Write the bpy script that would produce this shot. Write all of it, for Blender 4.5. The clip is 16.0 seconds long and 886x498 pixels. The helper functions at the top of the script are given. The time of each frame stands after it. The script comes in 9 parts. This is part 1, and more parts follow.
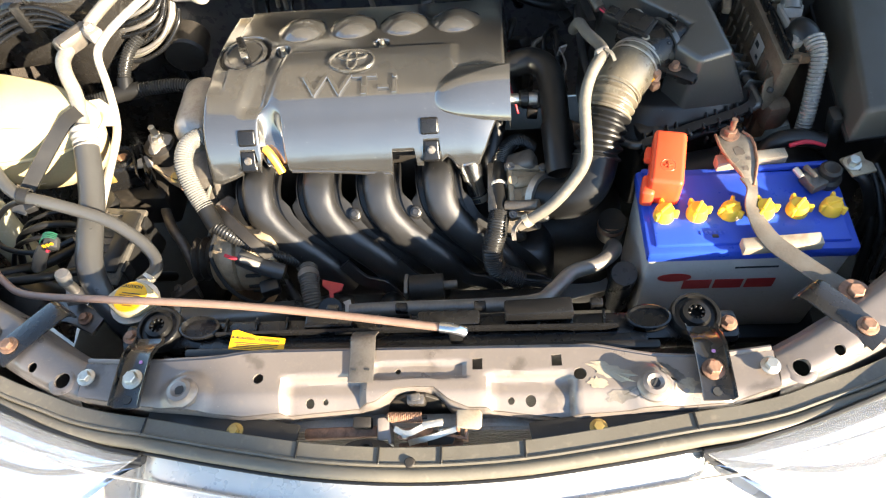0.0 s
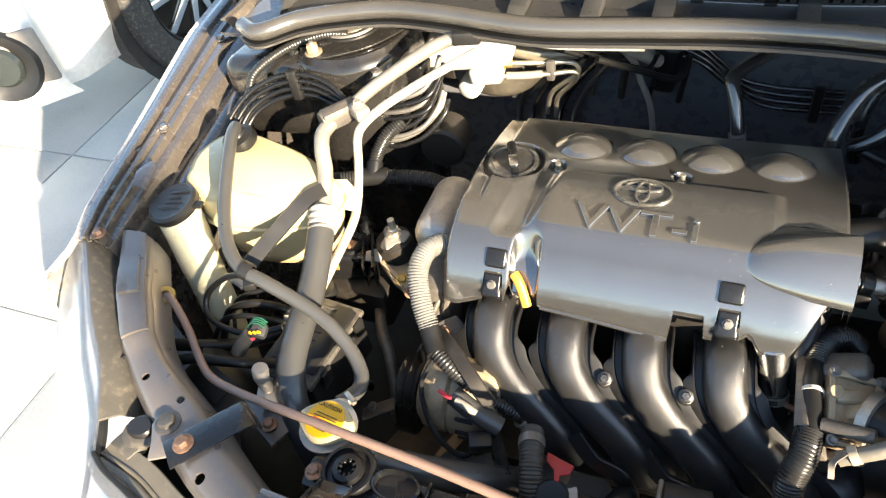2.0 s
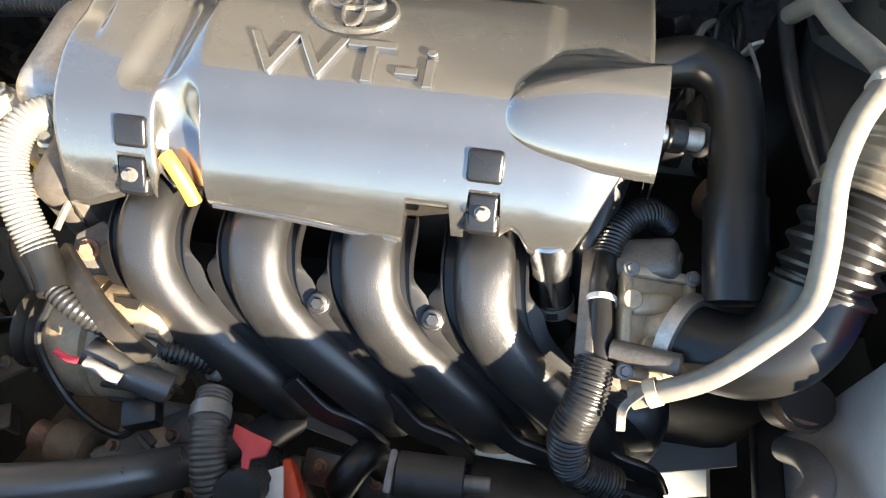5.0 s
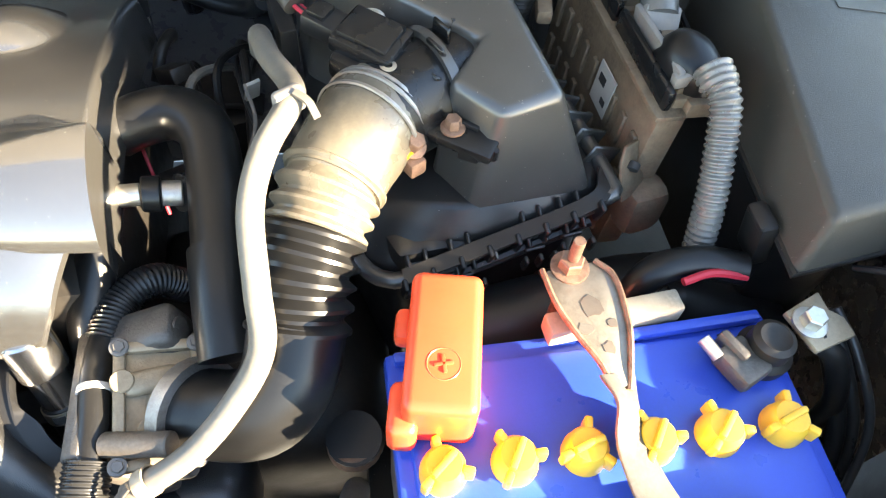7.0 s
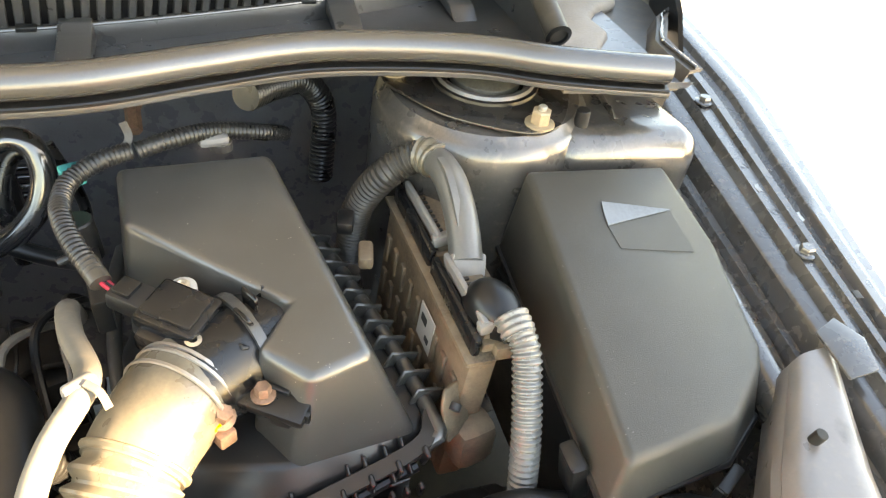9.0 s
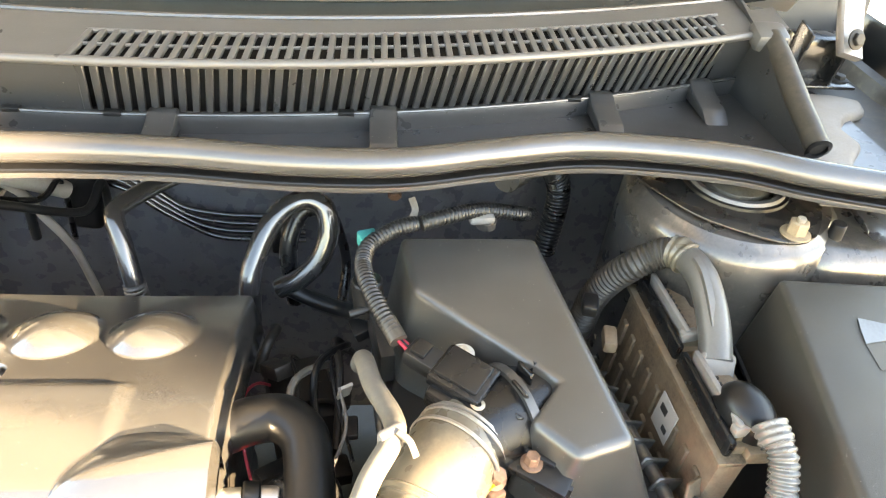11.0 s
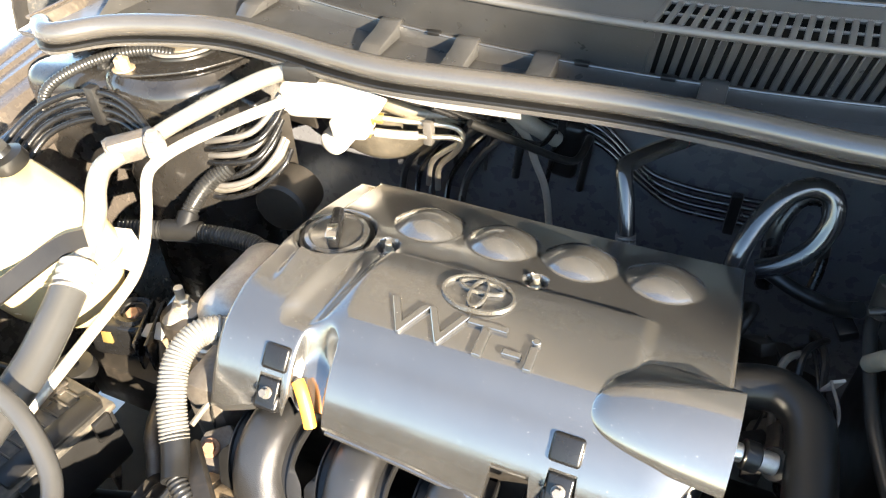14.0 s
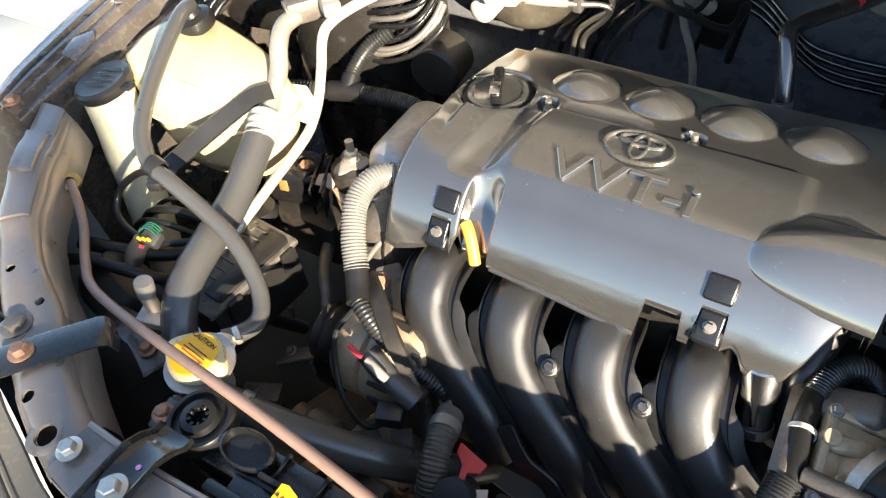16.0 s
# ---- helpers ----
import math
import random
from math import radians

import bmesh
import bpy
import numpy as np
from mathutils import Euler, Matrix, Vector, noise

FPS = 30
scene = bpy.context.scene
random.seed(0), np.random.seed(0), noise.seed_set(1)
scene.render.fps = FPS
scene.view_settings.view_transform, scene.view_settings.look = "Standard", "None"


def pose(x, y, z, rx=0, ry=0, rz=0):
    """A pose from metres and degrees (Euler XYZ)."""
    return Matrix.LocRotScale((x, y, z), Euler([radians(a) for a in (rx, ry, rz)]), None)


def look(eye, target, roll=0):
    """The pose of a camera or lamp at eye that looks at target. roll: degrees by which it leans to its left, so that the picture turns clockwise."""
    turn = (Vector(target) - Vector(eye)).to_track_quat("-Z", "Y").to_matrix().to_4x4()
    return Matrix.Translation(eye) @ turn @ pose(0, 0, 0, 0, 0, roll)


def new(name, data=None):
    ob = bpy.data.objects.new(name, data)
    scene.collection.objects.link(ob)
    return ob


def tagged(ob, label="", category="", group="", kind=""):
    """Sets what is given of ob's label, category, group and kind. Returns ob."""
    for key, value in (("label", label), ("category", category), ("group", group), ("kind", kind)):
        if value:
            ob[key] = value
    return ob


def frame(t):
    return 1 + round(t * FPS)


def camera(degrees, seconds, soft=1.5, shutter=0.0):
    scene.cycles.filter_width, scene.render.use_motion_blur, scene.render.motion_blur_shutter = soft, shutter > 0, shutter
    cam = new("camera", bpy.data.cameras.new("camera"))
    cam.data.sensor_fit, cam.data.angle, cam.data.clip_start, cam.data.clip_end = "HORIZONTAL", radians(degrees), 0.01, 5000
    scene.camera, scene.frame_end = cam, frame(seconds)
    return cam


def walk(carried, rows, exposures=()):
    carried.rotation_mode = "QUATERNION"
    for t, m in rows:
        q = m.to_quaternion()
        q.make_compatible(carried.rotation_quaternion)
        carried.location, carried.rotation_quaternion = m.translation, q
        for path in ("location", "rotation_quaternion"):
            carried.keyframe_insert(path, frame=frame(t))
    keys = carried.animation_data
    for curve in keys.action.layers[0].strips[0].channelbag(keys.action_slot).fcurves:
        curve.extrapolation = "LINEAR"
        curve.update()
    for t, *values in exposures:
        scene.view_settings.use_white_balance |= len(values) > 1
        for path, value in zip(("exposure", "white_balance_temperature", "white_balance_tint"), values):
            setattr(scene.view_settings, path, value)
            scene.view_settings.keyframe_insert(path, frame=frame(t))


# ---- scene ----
cam = camera(64.92, 16.0, soft=1.2)
# seconds, place of the lens, Euler angles
ROWS = [
    (0, 0.1053, -0.2609, 1.3896, 32.80, 5.64, 1.28),
    (0.5, 0.0713, -0.2590, 1.3902, 35.43, 7.19, 7.40),
    (1, 0.0573, -0.2495, 1.3972, 39.94, 7.35, 9.55),
    (1.5, 0.0325, -0.2250, 1.3782, 40.35, 7.88, 12.69),
    (2, -0.0302, -0.1252, 1.2896, 43.55, 8.63, 20.46),
    (2.5, -0.0639, -0.0389, 1.2372, 45.17, 7.72, 28.26),
    (3, -0.0480, 0.0190, 1.1903, 43.92, 7.66, 30.38),
    (3.5, -0.0367, 0.0521, 1.1574, 40.93, 8.25, 27.80),
    (4, -0.0031, 0.0791, 1.1101, 35.13, 7.11, 21.53),
    (4.2, 0.0013, 0.0854, 1.1049, 30.84, 6.03, 17.94),
    (6.3, 0.1809, 0.1095, 1.0404, 31.37, 0.24, -0.27),
    (6.5, 0.2079, 0.1131, 1.0401, 32.51, -0.51, -3.22),
    (7, 0.2531, 0.1220, 1.0503, 34.82, -3.28, -8.81),
    (7.5, 0.2935, 0.1301, 1.0570, 38.29, -5.77, -13.70),
    (8, 0.3219, 0.1429, 1.0756, 42.49, -6.63, -17.22),
    (8.2, 0.3259, 0.1459, 1.0809, 43.99, -6.77, -17.80),
    (10.5, 0.2511, 0.1473, 1.1370, 52.20, -4.78, -8.00),
    (11, 0.2158, 0.1458, 1.1422, 51.80, -4.06, -3.95),
    (11.5, 0.1873, 0.1389, 1.1465, 51.12, -3.20, -0.68),
    (12, 0.1568, 0.1289, 1.1474, 50.58, -2.13, 3.18),
    (12.5, 0.1275, 0.1177, 1.1476, 50.31, -1.28, 7.42),
    (13, 0.0969, 0.1052, 1.1487, 50.17, -0.06, 12.90),
    (13.5, 0.0710, 0.0937, 1.1525, 50.10, 0.76, 17.75),
    (14, 0.0489, 0.0719, 1.1521, 49.68, 1.54, 23.26),
    (14.5, 0.0320, 0.0471, 1.1609, 48.35, 3.15, 28.51),
    (15, 0.0200, 0.0270, 1.1665, 46.94, 4.22, 32.25),
    (15.5, 0.0242, 0.0004, 1.1616, 43.82, 4.05, 33.50),
    (16, 0.0255, -0.0124, 1.1599, 41.66, 5.39, 30.51),
]
walk(cam, [(t, pose(x, y, z, rx, ry, rz)) for t, x, y, z, rx, ry, rz in ROWS], exposures=[(0, 2.66, 7300, 10), (1, 2.74, 7400, 10), (2, 2.5, 7500, 10), (2.6, 2.2, 7300, 10), (3.5, 2.08, 7150, 10), (4.2, 2.66, 7100, 10), (6.5, 3.36, 7700, 10), (7.5, 3.98, 8700, 10), (8.2, 4.1, 11400, 14), (10.5, 4.45, 10900, 15), (12.5, 4.0, 7800, 10), (13.2, 3.54, 7500, 10), (14, 3.06, 7150, 10), (15, 2.45, 7100, 10), (16, 2.41, 7100, 10)])

# ---- light: a clear sky and a low sun from ahead of the car, to its left ----
SUN_FROM = Vector((0.82, -0.57, 0.34)).normalized()
world = bpy.data.worlds.new("sky")
scene.world = world
world.use_nodes = True
wn = world.node_tree.nodes
wn.clear()
sky = wn.new("ShaderNodeTexSky")
sky.sky_type = 'NISHITA'
sky.sun_disc = False
sky.sun_elevation = math.asin(SUN_FROM.z)
sky.sun_rotation = math.atan2(SUN_FROM.x, SUN_FROM.y)
sky.air_density, sky.dust_density, sky.ozone_density = 1.0, 0.25, 2.2
wbg = wn.new("ShaderNodeBackground")
wbg.inputs["Strength"].default_value = 0.095
wout = wn.new("ShaderNodeOutputWorld")
world.node_tree.links.new(sky.outputs[0], wbg.inputs[0])
world.node_tree.links.new(wbg.outputs[0], wout.inputs[0])
sun_data = bpy.data.lights.new("sun", 'SUN')
sun_data.energy, sun_data.angle, sun_data.color = 5.0, radians(0.5), (1.0, 0.89, 0.73)
sun = new("sun", sun_data)
sun.matrix_world = look(SUN_FROM * 20, (0, 0, 0))

# ---- materials ----
def mat(name, color, rough=0.5, metal=0.0, vary=0.25, scale=30.0, bump=0.1, fine=400.0, dust=0.0, dust_color=(0.33, 0.27, 0.2), dust_scale=110.0, coat_rough=0.08, coat_ior=1.5, rvar=1.0,
        specks=0.0, stain=None, coat=0.0, spec=0.5, trans=0.0):
    m = bpy.data.materials.new(name)
    m.use_nodes = True
    nt = m.node_tree
    n, l = nt.nodes, nt.links
    b = n["Principled BSDF"]
    tc = n.new("ShaderNodeTexCoord")
    oi = n.new("ShaderNodeObjectInfo")
    add = n.new("ShaderNodeVectorMath")
    add.operation = 'ADD'
    l.new(tc.outputs["Object"], add.inputs[0])
    l.new(oi.outputs["Random"], add.inputs[1])
    def noise_at(s, detail=4.0):
        t = n.new("ShaderNodeTexNoise")
        t.inputs["Scale"].default_value, t.inputs["Detail"].default_value = s, detail
        l.new(add.outputs[0], t.inputs["Vector"])
        return t.outputs[0]
    def ramp(src, lo, hi):
        r = n.new("ShaderNodeMapRange")
        r.inputs[1].default_value, r.inputs[2].default_value = lo, hi
        l.new(src, r.inputs[0])
        return r.outputs[0]
    def mix(fac, a, c):
        x = n.new("ShaderNodeMix")
        x.data_type = 'RGBA'
        for s, v in ((0, fac), (6, a), (7, c)):
            if isinstance(v, (tuple, list)):
                x.inputs[s].default_value = (*v, 1.0)
            elif isinstance(v, float):
                x.inputs[s].default_value = v
            else:
                l.new(v, x.inputs[s])
        return x.outputs[2]
    dark = tuple(c * (1 - vary) for c in color)
    light = tuple(min(1.0, c * (1 + vary)) for c in color)
    col = mix(ramp(noise_at(scale), 0.3, 0.7), dark, light)
    col = mix(ramp(noise_at(fine, 2.0), 0.35, 0.65), col, mix(0.5, col, light))
    rough_src = ramp(noise_at(scale * 1.7), 0.25, 0.75)
    rr = n.new("ShaderNodeMapRange")
    rr.inputs[3].default_value, rr.inputs[4].default_value = max(0.03, rough - 0.08 * rvar), min(1.0, rough + 0.1 * rvar)
    l.new(rough_src, rr.inputs[0])
    rsock = rr.outputs[0]
    if dust:
        f = ramp(noise_at(dust_scale, 6.0), 0.62 - dust * 0.35, 0.8 - dust * 0.2)
        f2 = n.new("ShaderNodeMath")
        f2.operation = 'MULTIPLY'
        l.new(f, f2.inputs[0])
        f2.inputs[1].default_value = 0.28
        col = mix(f2.outputs[0], col, dust_color)
        rm = n.new("ShaderNodeMix")
        l.new(f2.outputs[0], rm.inputs[0])
        l.new(rsock, rm.inputs[2])
        rm.inputs[3].default_value = 0.85
        rsock = rm.outputs[0]
    if stain:
        sf = n.new("ShaderNodeMath")
        sf.operation = 'MULTIPLY'
        l.new(ramp(noise_at(16.0, 8.0), 0.60, 0.66), sf.inputs[0])
        sf.inputs[1].default_value = 0.55
        col = mix(sf.outputs[0], col, stain)
    if specks:
        v = n.new("ShaderNodeTexVoronoi")
        v.inputs["Scale"].default_value = 420.0
        l.new(add.outputs[0], v.inputs["Vector"])
        lt = n.new("ShaderNodeMath")
        lt.operation = 'LESS_THAN'
        l.new(v.outputs["Distance"], lt.inputs[0])
        lt.inputs[1].default_value = 0.07
        sx = n.new("ShaderNodeSeparateColor")
        l.new(v.outputs["Color"], sx.inputs[0])
        l2 = n.new("ShaderNodeMath")
        l2.operation = 'LESS_THAN'
        l.new(sx.outputs[0], l2.inputs[0])
        l2.inputs[1].default_value = specks
        mm = n.new("ShaderNodeMath")
        mm.operation = 'MULTIPLY'
        l.new(lt.outputs[0], mm.inputs[0])
        l.new(l2.outputs[0], mm.inputs[1])
        col = mix(mm.outputs[0], col, (0.6, 0.56, 0.48))
    l.new(col, b.inputs["Base Color"])
    l.new(rsock, b.inputs["Roughness"])
    b.inputs["Metallic"].default_value = metal
    b.inputs["Specular IOR Level"].default_value = spec
    b.inputs["Coat Weight"].default_value = coat
    b.inputs["Coat Roughness"].default_value = coat_rough
    b.inputs["Coat IOR"].default_value = coat_ior
    b.inputs["Transmission Weight"].default_value = trans
    if bump:
        bp = n.new("ShaderNodeBump")
        bp.inputs["Strength"].default_value, bp.inputs["Distance"].default_value = bump, 0.001
        l.new(noise_at(fine * 1.5, 3.0), bp.inputs["Height"])
        l.new(bp.outputs[0], b.inputs["Normal"])
    return m

COVER = mat("grained_black_plastic", (0.033, 0.032, 0.030), 0.45, vary=0.1, fine=700, bump=0.05, specks=0.22, spec=0.5, coat=1.0, coat_rough=0.145, coat_ior=2.5, rvar=0.3)
BADGE = mat("worn_dark_chrome", (0.3, 0.29, 0.27), 0.25, metal=0.85, vary=0.1, bump=0.0)
GLOSSBLACK = mat("satin_black_nylon", (0.008, 0.008, 0.0085), 0.26, vary=0.2, bump=0.06, specks=0.05, spec=0.5)
MANIFOLD = mat("grained_black_nylon", (0.016, 0.0158, 0.016), 0.32, vary=0.2, bump=0.5, fine=900, specks=0.15, spec=0.6, coat=0.4, coat_rough=0.28, coat_ior=1.8, rvar=0.5)
PLASTIC = mat("black_plastic", (0.013, 0.0127, 0.0127), 0.36, vary=0.2, bump=0.05, fine=500, specks=0.04, rvar=0.6)
FUSELID = mat("warm_charcoal_plastic", (0.05, 0.046, 0.039), 0.38, vary=0.16, scale=14, bump=0.35, fine=1100, specks=0.5, spec=0.4, rvar=0.6)
BOXLID = mat("charcoal_plastic", (0.048, 0.0465, 0.043), 0.33, vary=0.12, bump=0.2, fine=1100, specks=0.4, spec=0.5, rvar=0.5, coat=0.5, coat_rough=0.18, coat_ior=1.8)
RUBBER = mat("black_rubber", (0.0095, 0.0095, 0.0096), 0.33, vary=0.25, bump=0.05, rvar=0.6, spec=0.4)
HOSE = mat("grey_rubber_hose", (0.045, 0.045, 0.045), 0.3, vary=0.08, bump=0.02, spec=0.8, rvar=0.4)
SEALRUB = mat("weatherstrip_rubber", (0.052, 0.049, 0.046), 0.24, vary=0.1, bump=0.05, spec=1.0, rvar=0.2, coat=0.3, coat_rough=0.2, coat_ior=1.6)
PAINT = mat("bronze_grey_paint", (0.21, 0.18, 0.162), 0.33, metal=0.3, vary=0.06, bump=0.03, coat=0.4, dust=0.15, specks=0.06, stain=(0.07, 0.058, 0.048))
HOODUNDER = mat("hood_underside_paint", (0.2, 0.178, 0.156), 0.4, metal=0.1, vary=0.08, scale=8, bump=0.05)
# Bronze paint at a darker tone, with a little dust.
RAILPAINT = mat("darker_bronze_paint", (0.088, 0.076, 0.067), 0.26, metal=0.3, vary=0.14, bump=0.03, coat=1.0, coat_rough=0.16, coat_ior=1.7, specks=0.06, dust=0.12)
COWLPL = mat("pale_cowl_plastic", (0.095, 0.092, 0.088), 0.3, vary=0.08, bump=0.08, spec=0.8, specks=0.02, rvar=0.4)
TRAYPL = mat("dark_dusty_cowl_plastic", (0.036, 0.0355, 0.035), 0.3, vary=0.2, bump=0.05, specks=0.12, spec=0.8, rvar=0.5)
PIPETAN = mat("weathered_alloy_pipe", (0.36, 0.325, 0.275), 0.42, metal=0.6, vary=0.2, bump=0.06, dust=0.35, dust_color=(0.2, 0.16, 0.12))
LAMPGREY = mat("dull_grey_lamp_plastic", (0.07, 0.065, 0.057), 0.45, vary=0.15, bump=0.08, dust=0.3)
DUSTLID = mat("dusty_relay_lid", (0.055, 0.052, 0.047), 0.4, vary=0.25, bump=0.08, dust=0.5)
NECKPL = mat("pale_translucent_neck", (0.46, 0.44, 0.32), 0.26, vary=0.1, scale=10, bump=0.02, rvar=0.5)
NOSERUB = mat("dusty_nose_rubber", (0.116, 0.105, 0.084), 0.42, vary=0.12, bump=0.1, dust=0.1)
SKIN = mat("silver_paint", (0.55, 0.52, 0.49), 0.28, metal=0.4, vary=0.04, bump=0.02, coat=0.8)
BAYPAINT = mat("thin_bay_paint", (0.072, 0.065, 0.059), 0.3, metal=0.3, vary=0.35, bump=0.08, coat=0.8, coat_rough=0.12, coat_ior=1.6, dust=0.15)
DARKBAY = mat("dark_bay_paint", (0.016, 0.0165, 0.018), 0.4, vary=0.15, bump=0.0, rvar=0.5)
GRIME = mat("oily_black_metal", (0.019, 0.0165, 0.014), 0.5, metal=0.2, vary=0.4, bump=0.1, fine=250, dust=0.3, dust_color=(0.06, 0.045, 0.035))
CREAM = mat("aged_translucent_plastic", (0.5, 0.41, 0.24), 0.24, vary=0.1, scale=10, bump=0.02, rvar=0.5)
ALU = mat("cast_aluminium", (0.4, 0.375, 0.345), 0.42, metal=0.85, vary=0.2, bump=0.25, fine=500, dust=0.35, dust_color=(0.2, 0.16, 0.12))
ALUDARK = mat("grimy_cast_alloy", (0.14, 0.125, 0.11), 0.5, metal=0.6, vary=0.3, scale=60, bump=0.3, fine=400, dust=0.4, dust_color=(0.1, 0.08, 0.065))
PIPEALU = mat("bare_aluminium_pipe", (0.46, 0.43, 0.375), 0.4, metal=0.4, vary=0.1, bump=0.08, dust=0.2)
CHROME = mat("bright_steel", (0.75, 0.74, 0.72), 0.18, metal=1.0, vary=0.08, bump=0.03)
ZINC = mat("zinc_bolt", (0.62, 0.58, 0.5), 0.35, metal=0.9, vary=0.15, bump=0.1, dust=0.15)
RUST = mat("rusted_steel", (0.235, 0.135, 0.09), 0.6, metal=0.4, vary=0.4, scale=120, bump=0.4)
RODPAINT = mat("brown_red_coated_rod", (0.27, 0.17, 0.13), 0.4, metal=0.3, vary=0.15, bump=0.05)
STRAPSTEEL = mat("corroded_galvanised_steel", (0.15, 0.138, 0.118), 0.48, metal=0.45, vary=0.25, dust=0.8, stain=(0.07, 0.055, 0.045), dust_color=(0.1, 0.05, 0.03), dust_scale=45, bump=0.15)
SPADE = mat("worn_tan_steel", (0.235, 0.208, 0.168), 0.46, metal=0.35, vary=0.25, scale=60, bump=0.15, dust=0.4, dust_color=(0.14, 0.09, 0.06))
BLUE = mat("blue_polypropylene", (0.02, 0.075, 0.5), 0.33, vary=0.08, bump=0.05, fine=600)
CASEWHITE = mat("translucent_battery_case", (0.5, 0.48, 0.45), 0.4, vary=0.06, bump=0.04, dust=0.1)
RED = mat("red_plastic", (0.78, 0.078, 0.03), 0.35, vary=0.08, bump=0.03)
DARKRED = mat("faded_red_print", (0.42, 0.03, 0.03), 0.5, vary=0.1, bump=0.0)
YELLOW = mat("orange_yellow_plastic", (0.95, 0.54, 0.05), 0.35, vary=0.06, bump=0.03)
LABELY = mat("yellow_label", (0.8, 0.4, 0.012), 0.45, vary=0.05, bump=0.0)
CLAMPSTEEL = mat("rust_stained_cream_steel", (0.36, 0.315, 0.24), 0.5, metal=0.2, vary=0.25, scale=40, bump=0.15, dust=0.8, dust_color=(0.2, 0.09, 0.04), dust_scale=30, stain=(0.17, 0.07, 0.035))
ALUTAN = mat("dusty_tan_casting", (0.34, 0.262, 0.175), 0.46, metal=0.35, vary=0.25, scale=60, bump=0.3, fine=420, dust=0.35, dust_color=(0.2, 0.15, 0.1))
LABELW = mat("white_label", (0.5, 0.48, 0.44), 0.5, vary=0.05, bump=0.0)
# Black for print, and for shade painted as flat holes and slots.
BLACKMARK = mat("black_print_and_hole_shade", (0.03, 0.03, 0.03), 0.6, vary=0.1, bump=0.0)
ECUMAT = mat("dust_caked_metal", (0.15, 0.107, 0.07), 0.6, metal=0.1, vary=0.4, bump=0.3, dust=0.6, dust_color=(0.3, 0.225, 0.15))
GREYPL = mat("dusty_grey_plastic", (0.2, 0.185, 0.17), 0.5, vary=0.15, bump=0.1, dust=0.3)
CONDUIT = mat("grey_split_conduit", (0.14, 0.136, 0.126), 0.28, vary=0.12, bump=0.04, spec=0.8)
CONDUITB = mat("black_split_conduit", (0.018, 0.018, 0.018), 0.3, vary=0.15, bump=0.05)
TEAL = mat("teal_connector", (0.02, 0.32, 0.28), 0.4, vary=0.1)
WIRERED = mat("red_wire", (0.55, 0.03, 0.05), 0.4, vary=0.05)
GREENW = mat("green_wire", (0.011, 0.1, 0.055), 0.4, vary=0.05)
ORANGE = mat("orange_handle_plastic", (0.92, 0.36, 0.05), 0.35, vary=0.06)
FIREWALL = mat("blue_black_paint", (0.105, 0.109, 0.122), 0.28, vary=0.15, bump=0.02, rvar=0.5, coat=0.3, coat_rough=0.12)
PALEHOSE = mat("dust_coated_tube", (0.13, 0.12, 0.102), 0.45, vary=0.15, bump=0.08, dust=0.3)
# Pale rubber for dust, and for sun put into the colour.
PALERUB = mat("dusty_or_sunlit_rubber", (0.125, 0.108, 0.08), 0.29, vary=0.2, bump=0.06, dust=0.3, spec=0.8)
CONDUITD = mat("dusty_black_conduit", (0.04, 0.035, 0.029), 0.42, vary=0.3, bump=0.08, dust=0.4, dust_color=(0.12, 0.095, 0.07))
BOOT = mat("dusty_boot_rubber", (0.085, 0.083, 0.077), 0.36, vary=0.2, bump=0.03, spec=0.7, coat=0.2, coat_rough=0.2)
PIPEBLACK = mat("black_coated_pipe", (0.02, 0.02, 0.021), 0.22, vary=0.1, bump=0.02, spec=0.8, coat=0.8, coat_rough=0.1, coat_ior=1.7)
# Near-black that holds the shade of openings in its colour.
VOID = mat("painted_shade_black", (0.006, 0.006, 0.006), 0.7, vary=0.1, bump=0.0, spec=0.2)
LABELF = mat("faded_foil_label", (0.13, 0.145, 0.16), 0.36, vary=0.3, bump=0.0)
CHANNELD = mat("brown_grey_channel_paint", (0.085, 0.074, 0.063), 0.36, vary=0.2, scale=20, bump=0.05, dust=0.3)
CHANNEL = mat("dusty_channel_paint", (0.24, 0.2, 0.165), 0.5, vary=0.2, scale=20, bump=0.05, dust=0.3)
# Black bracket paint; also the left tower's bay paint with shade put in.
BLACK_OR_SHADED = mat("black_paint_or_shaded_bay", (0.015, 0.0138, 0.0128), 0.26, vary=0.3, bump=0.05, coat=0.6, coat_rough=0.1)
FLANGE = mat("dull_black_nylon", (0.012, 0.012, 0.0125), 0.38, vary=0.15, bump=0.03, spec=0.35)
PIPEDULL = mat("dull_oxidised_pipe", (0.17, 0.16, 0.15), 0.4, metal=0.5, vary=0.2, bump=0.05, dust=0.2)
PINK = mat("pink_paint_dot", (0.7, 0.3, 0.6), 0.5, vary=0.05, bump=0.0)
BOOSTER = mat("dull_plated_steel", (0.14, 0.125, 0.1), 0.4, metal=0.4, vary=0.3, bump=0.05, dust=0.3)
BRASS = mat("tarnished_brass", (0.42, 0.29, 0.1), 0.4, metal=0.7, vary=0.2, bump=0.05)
# Chrome whose blue cast paints in the sky's reflection.
REFLECTOR = mat("sky_tinted_reflector", (0.72, 0.77, 0.86), 0.14, metal=1.0, vary=0.1, bump=0.0)
GLASS = mat("clear_lens", (0.9, 0.92, 0.95), 0.04, vary=0.02, trans=0.92, bump=0.0)
DARKGLASS = mat("windscreen_glass", (0.02, 0.025, 0.025), 0.06, vary=0.1, bump=0.0)
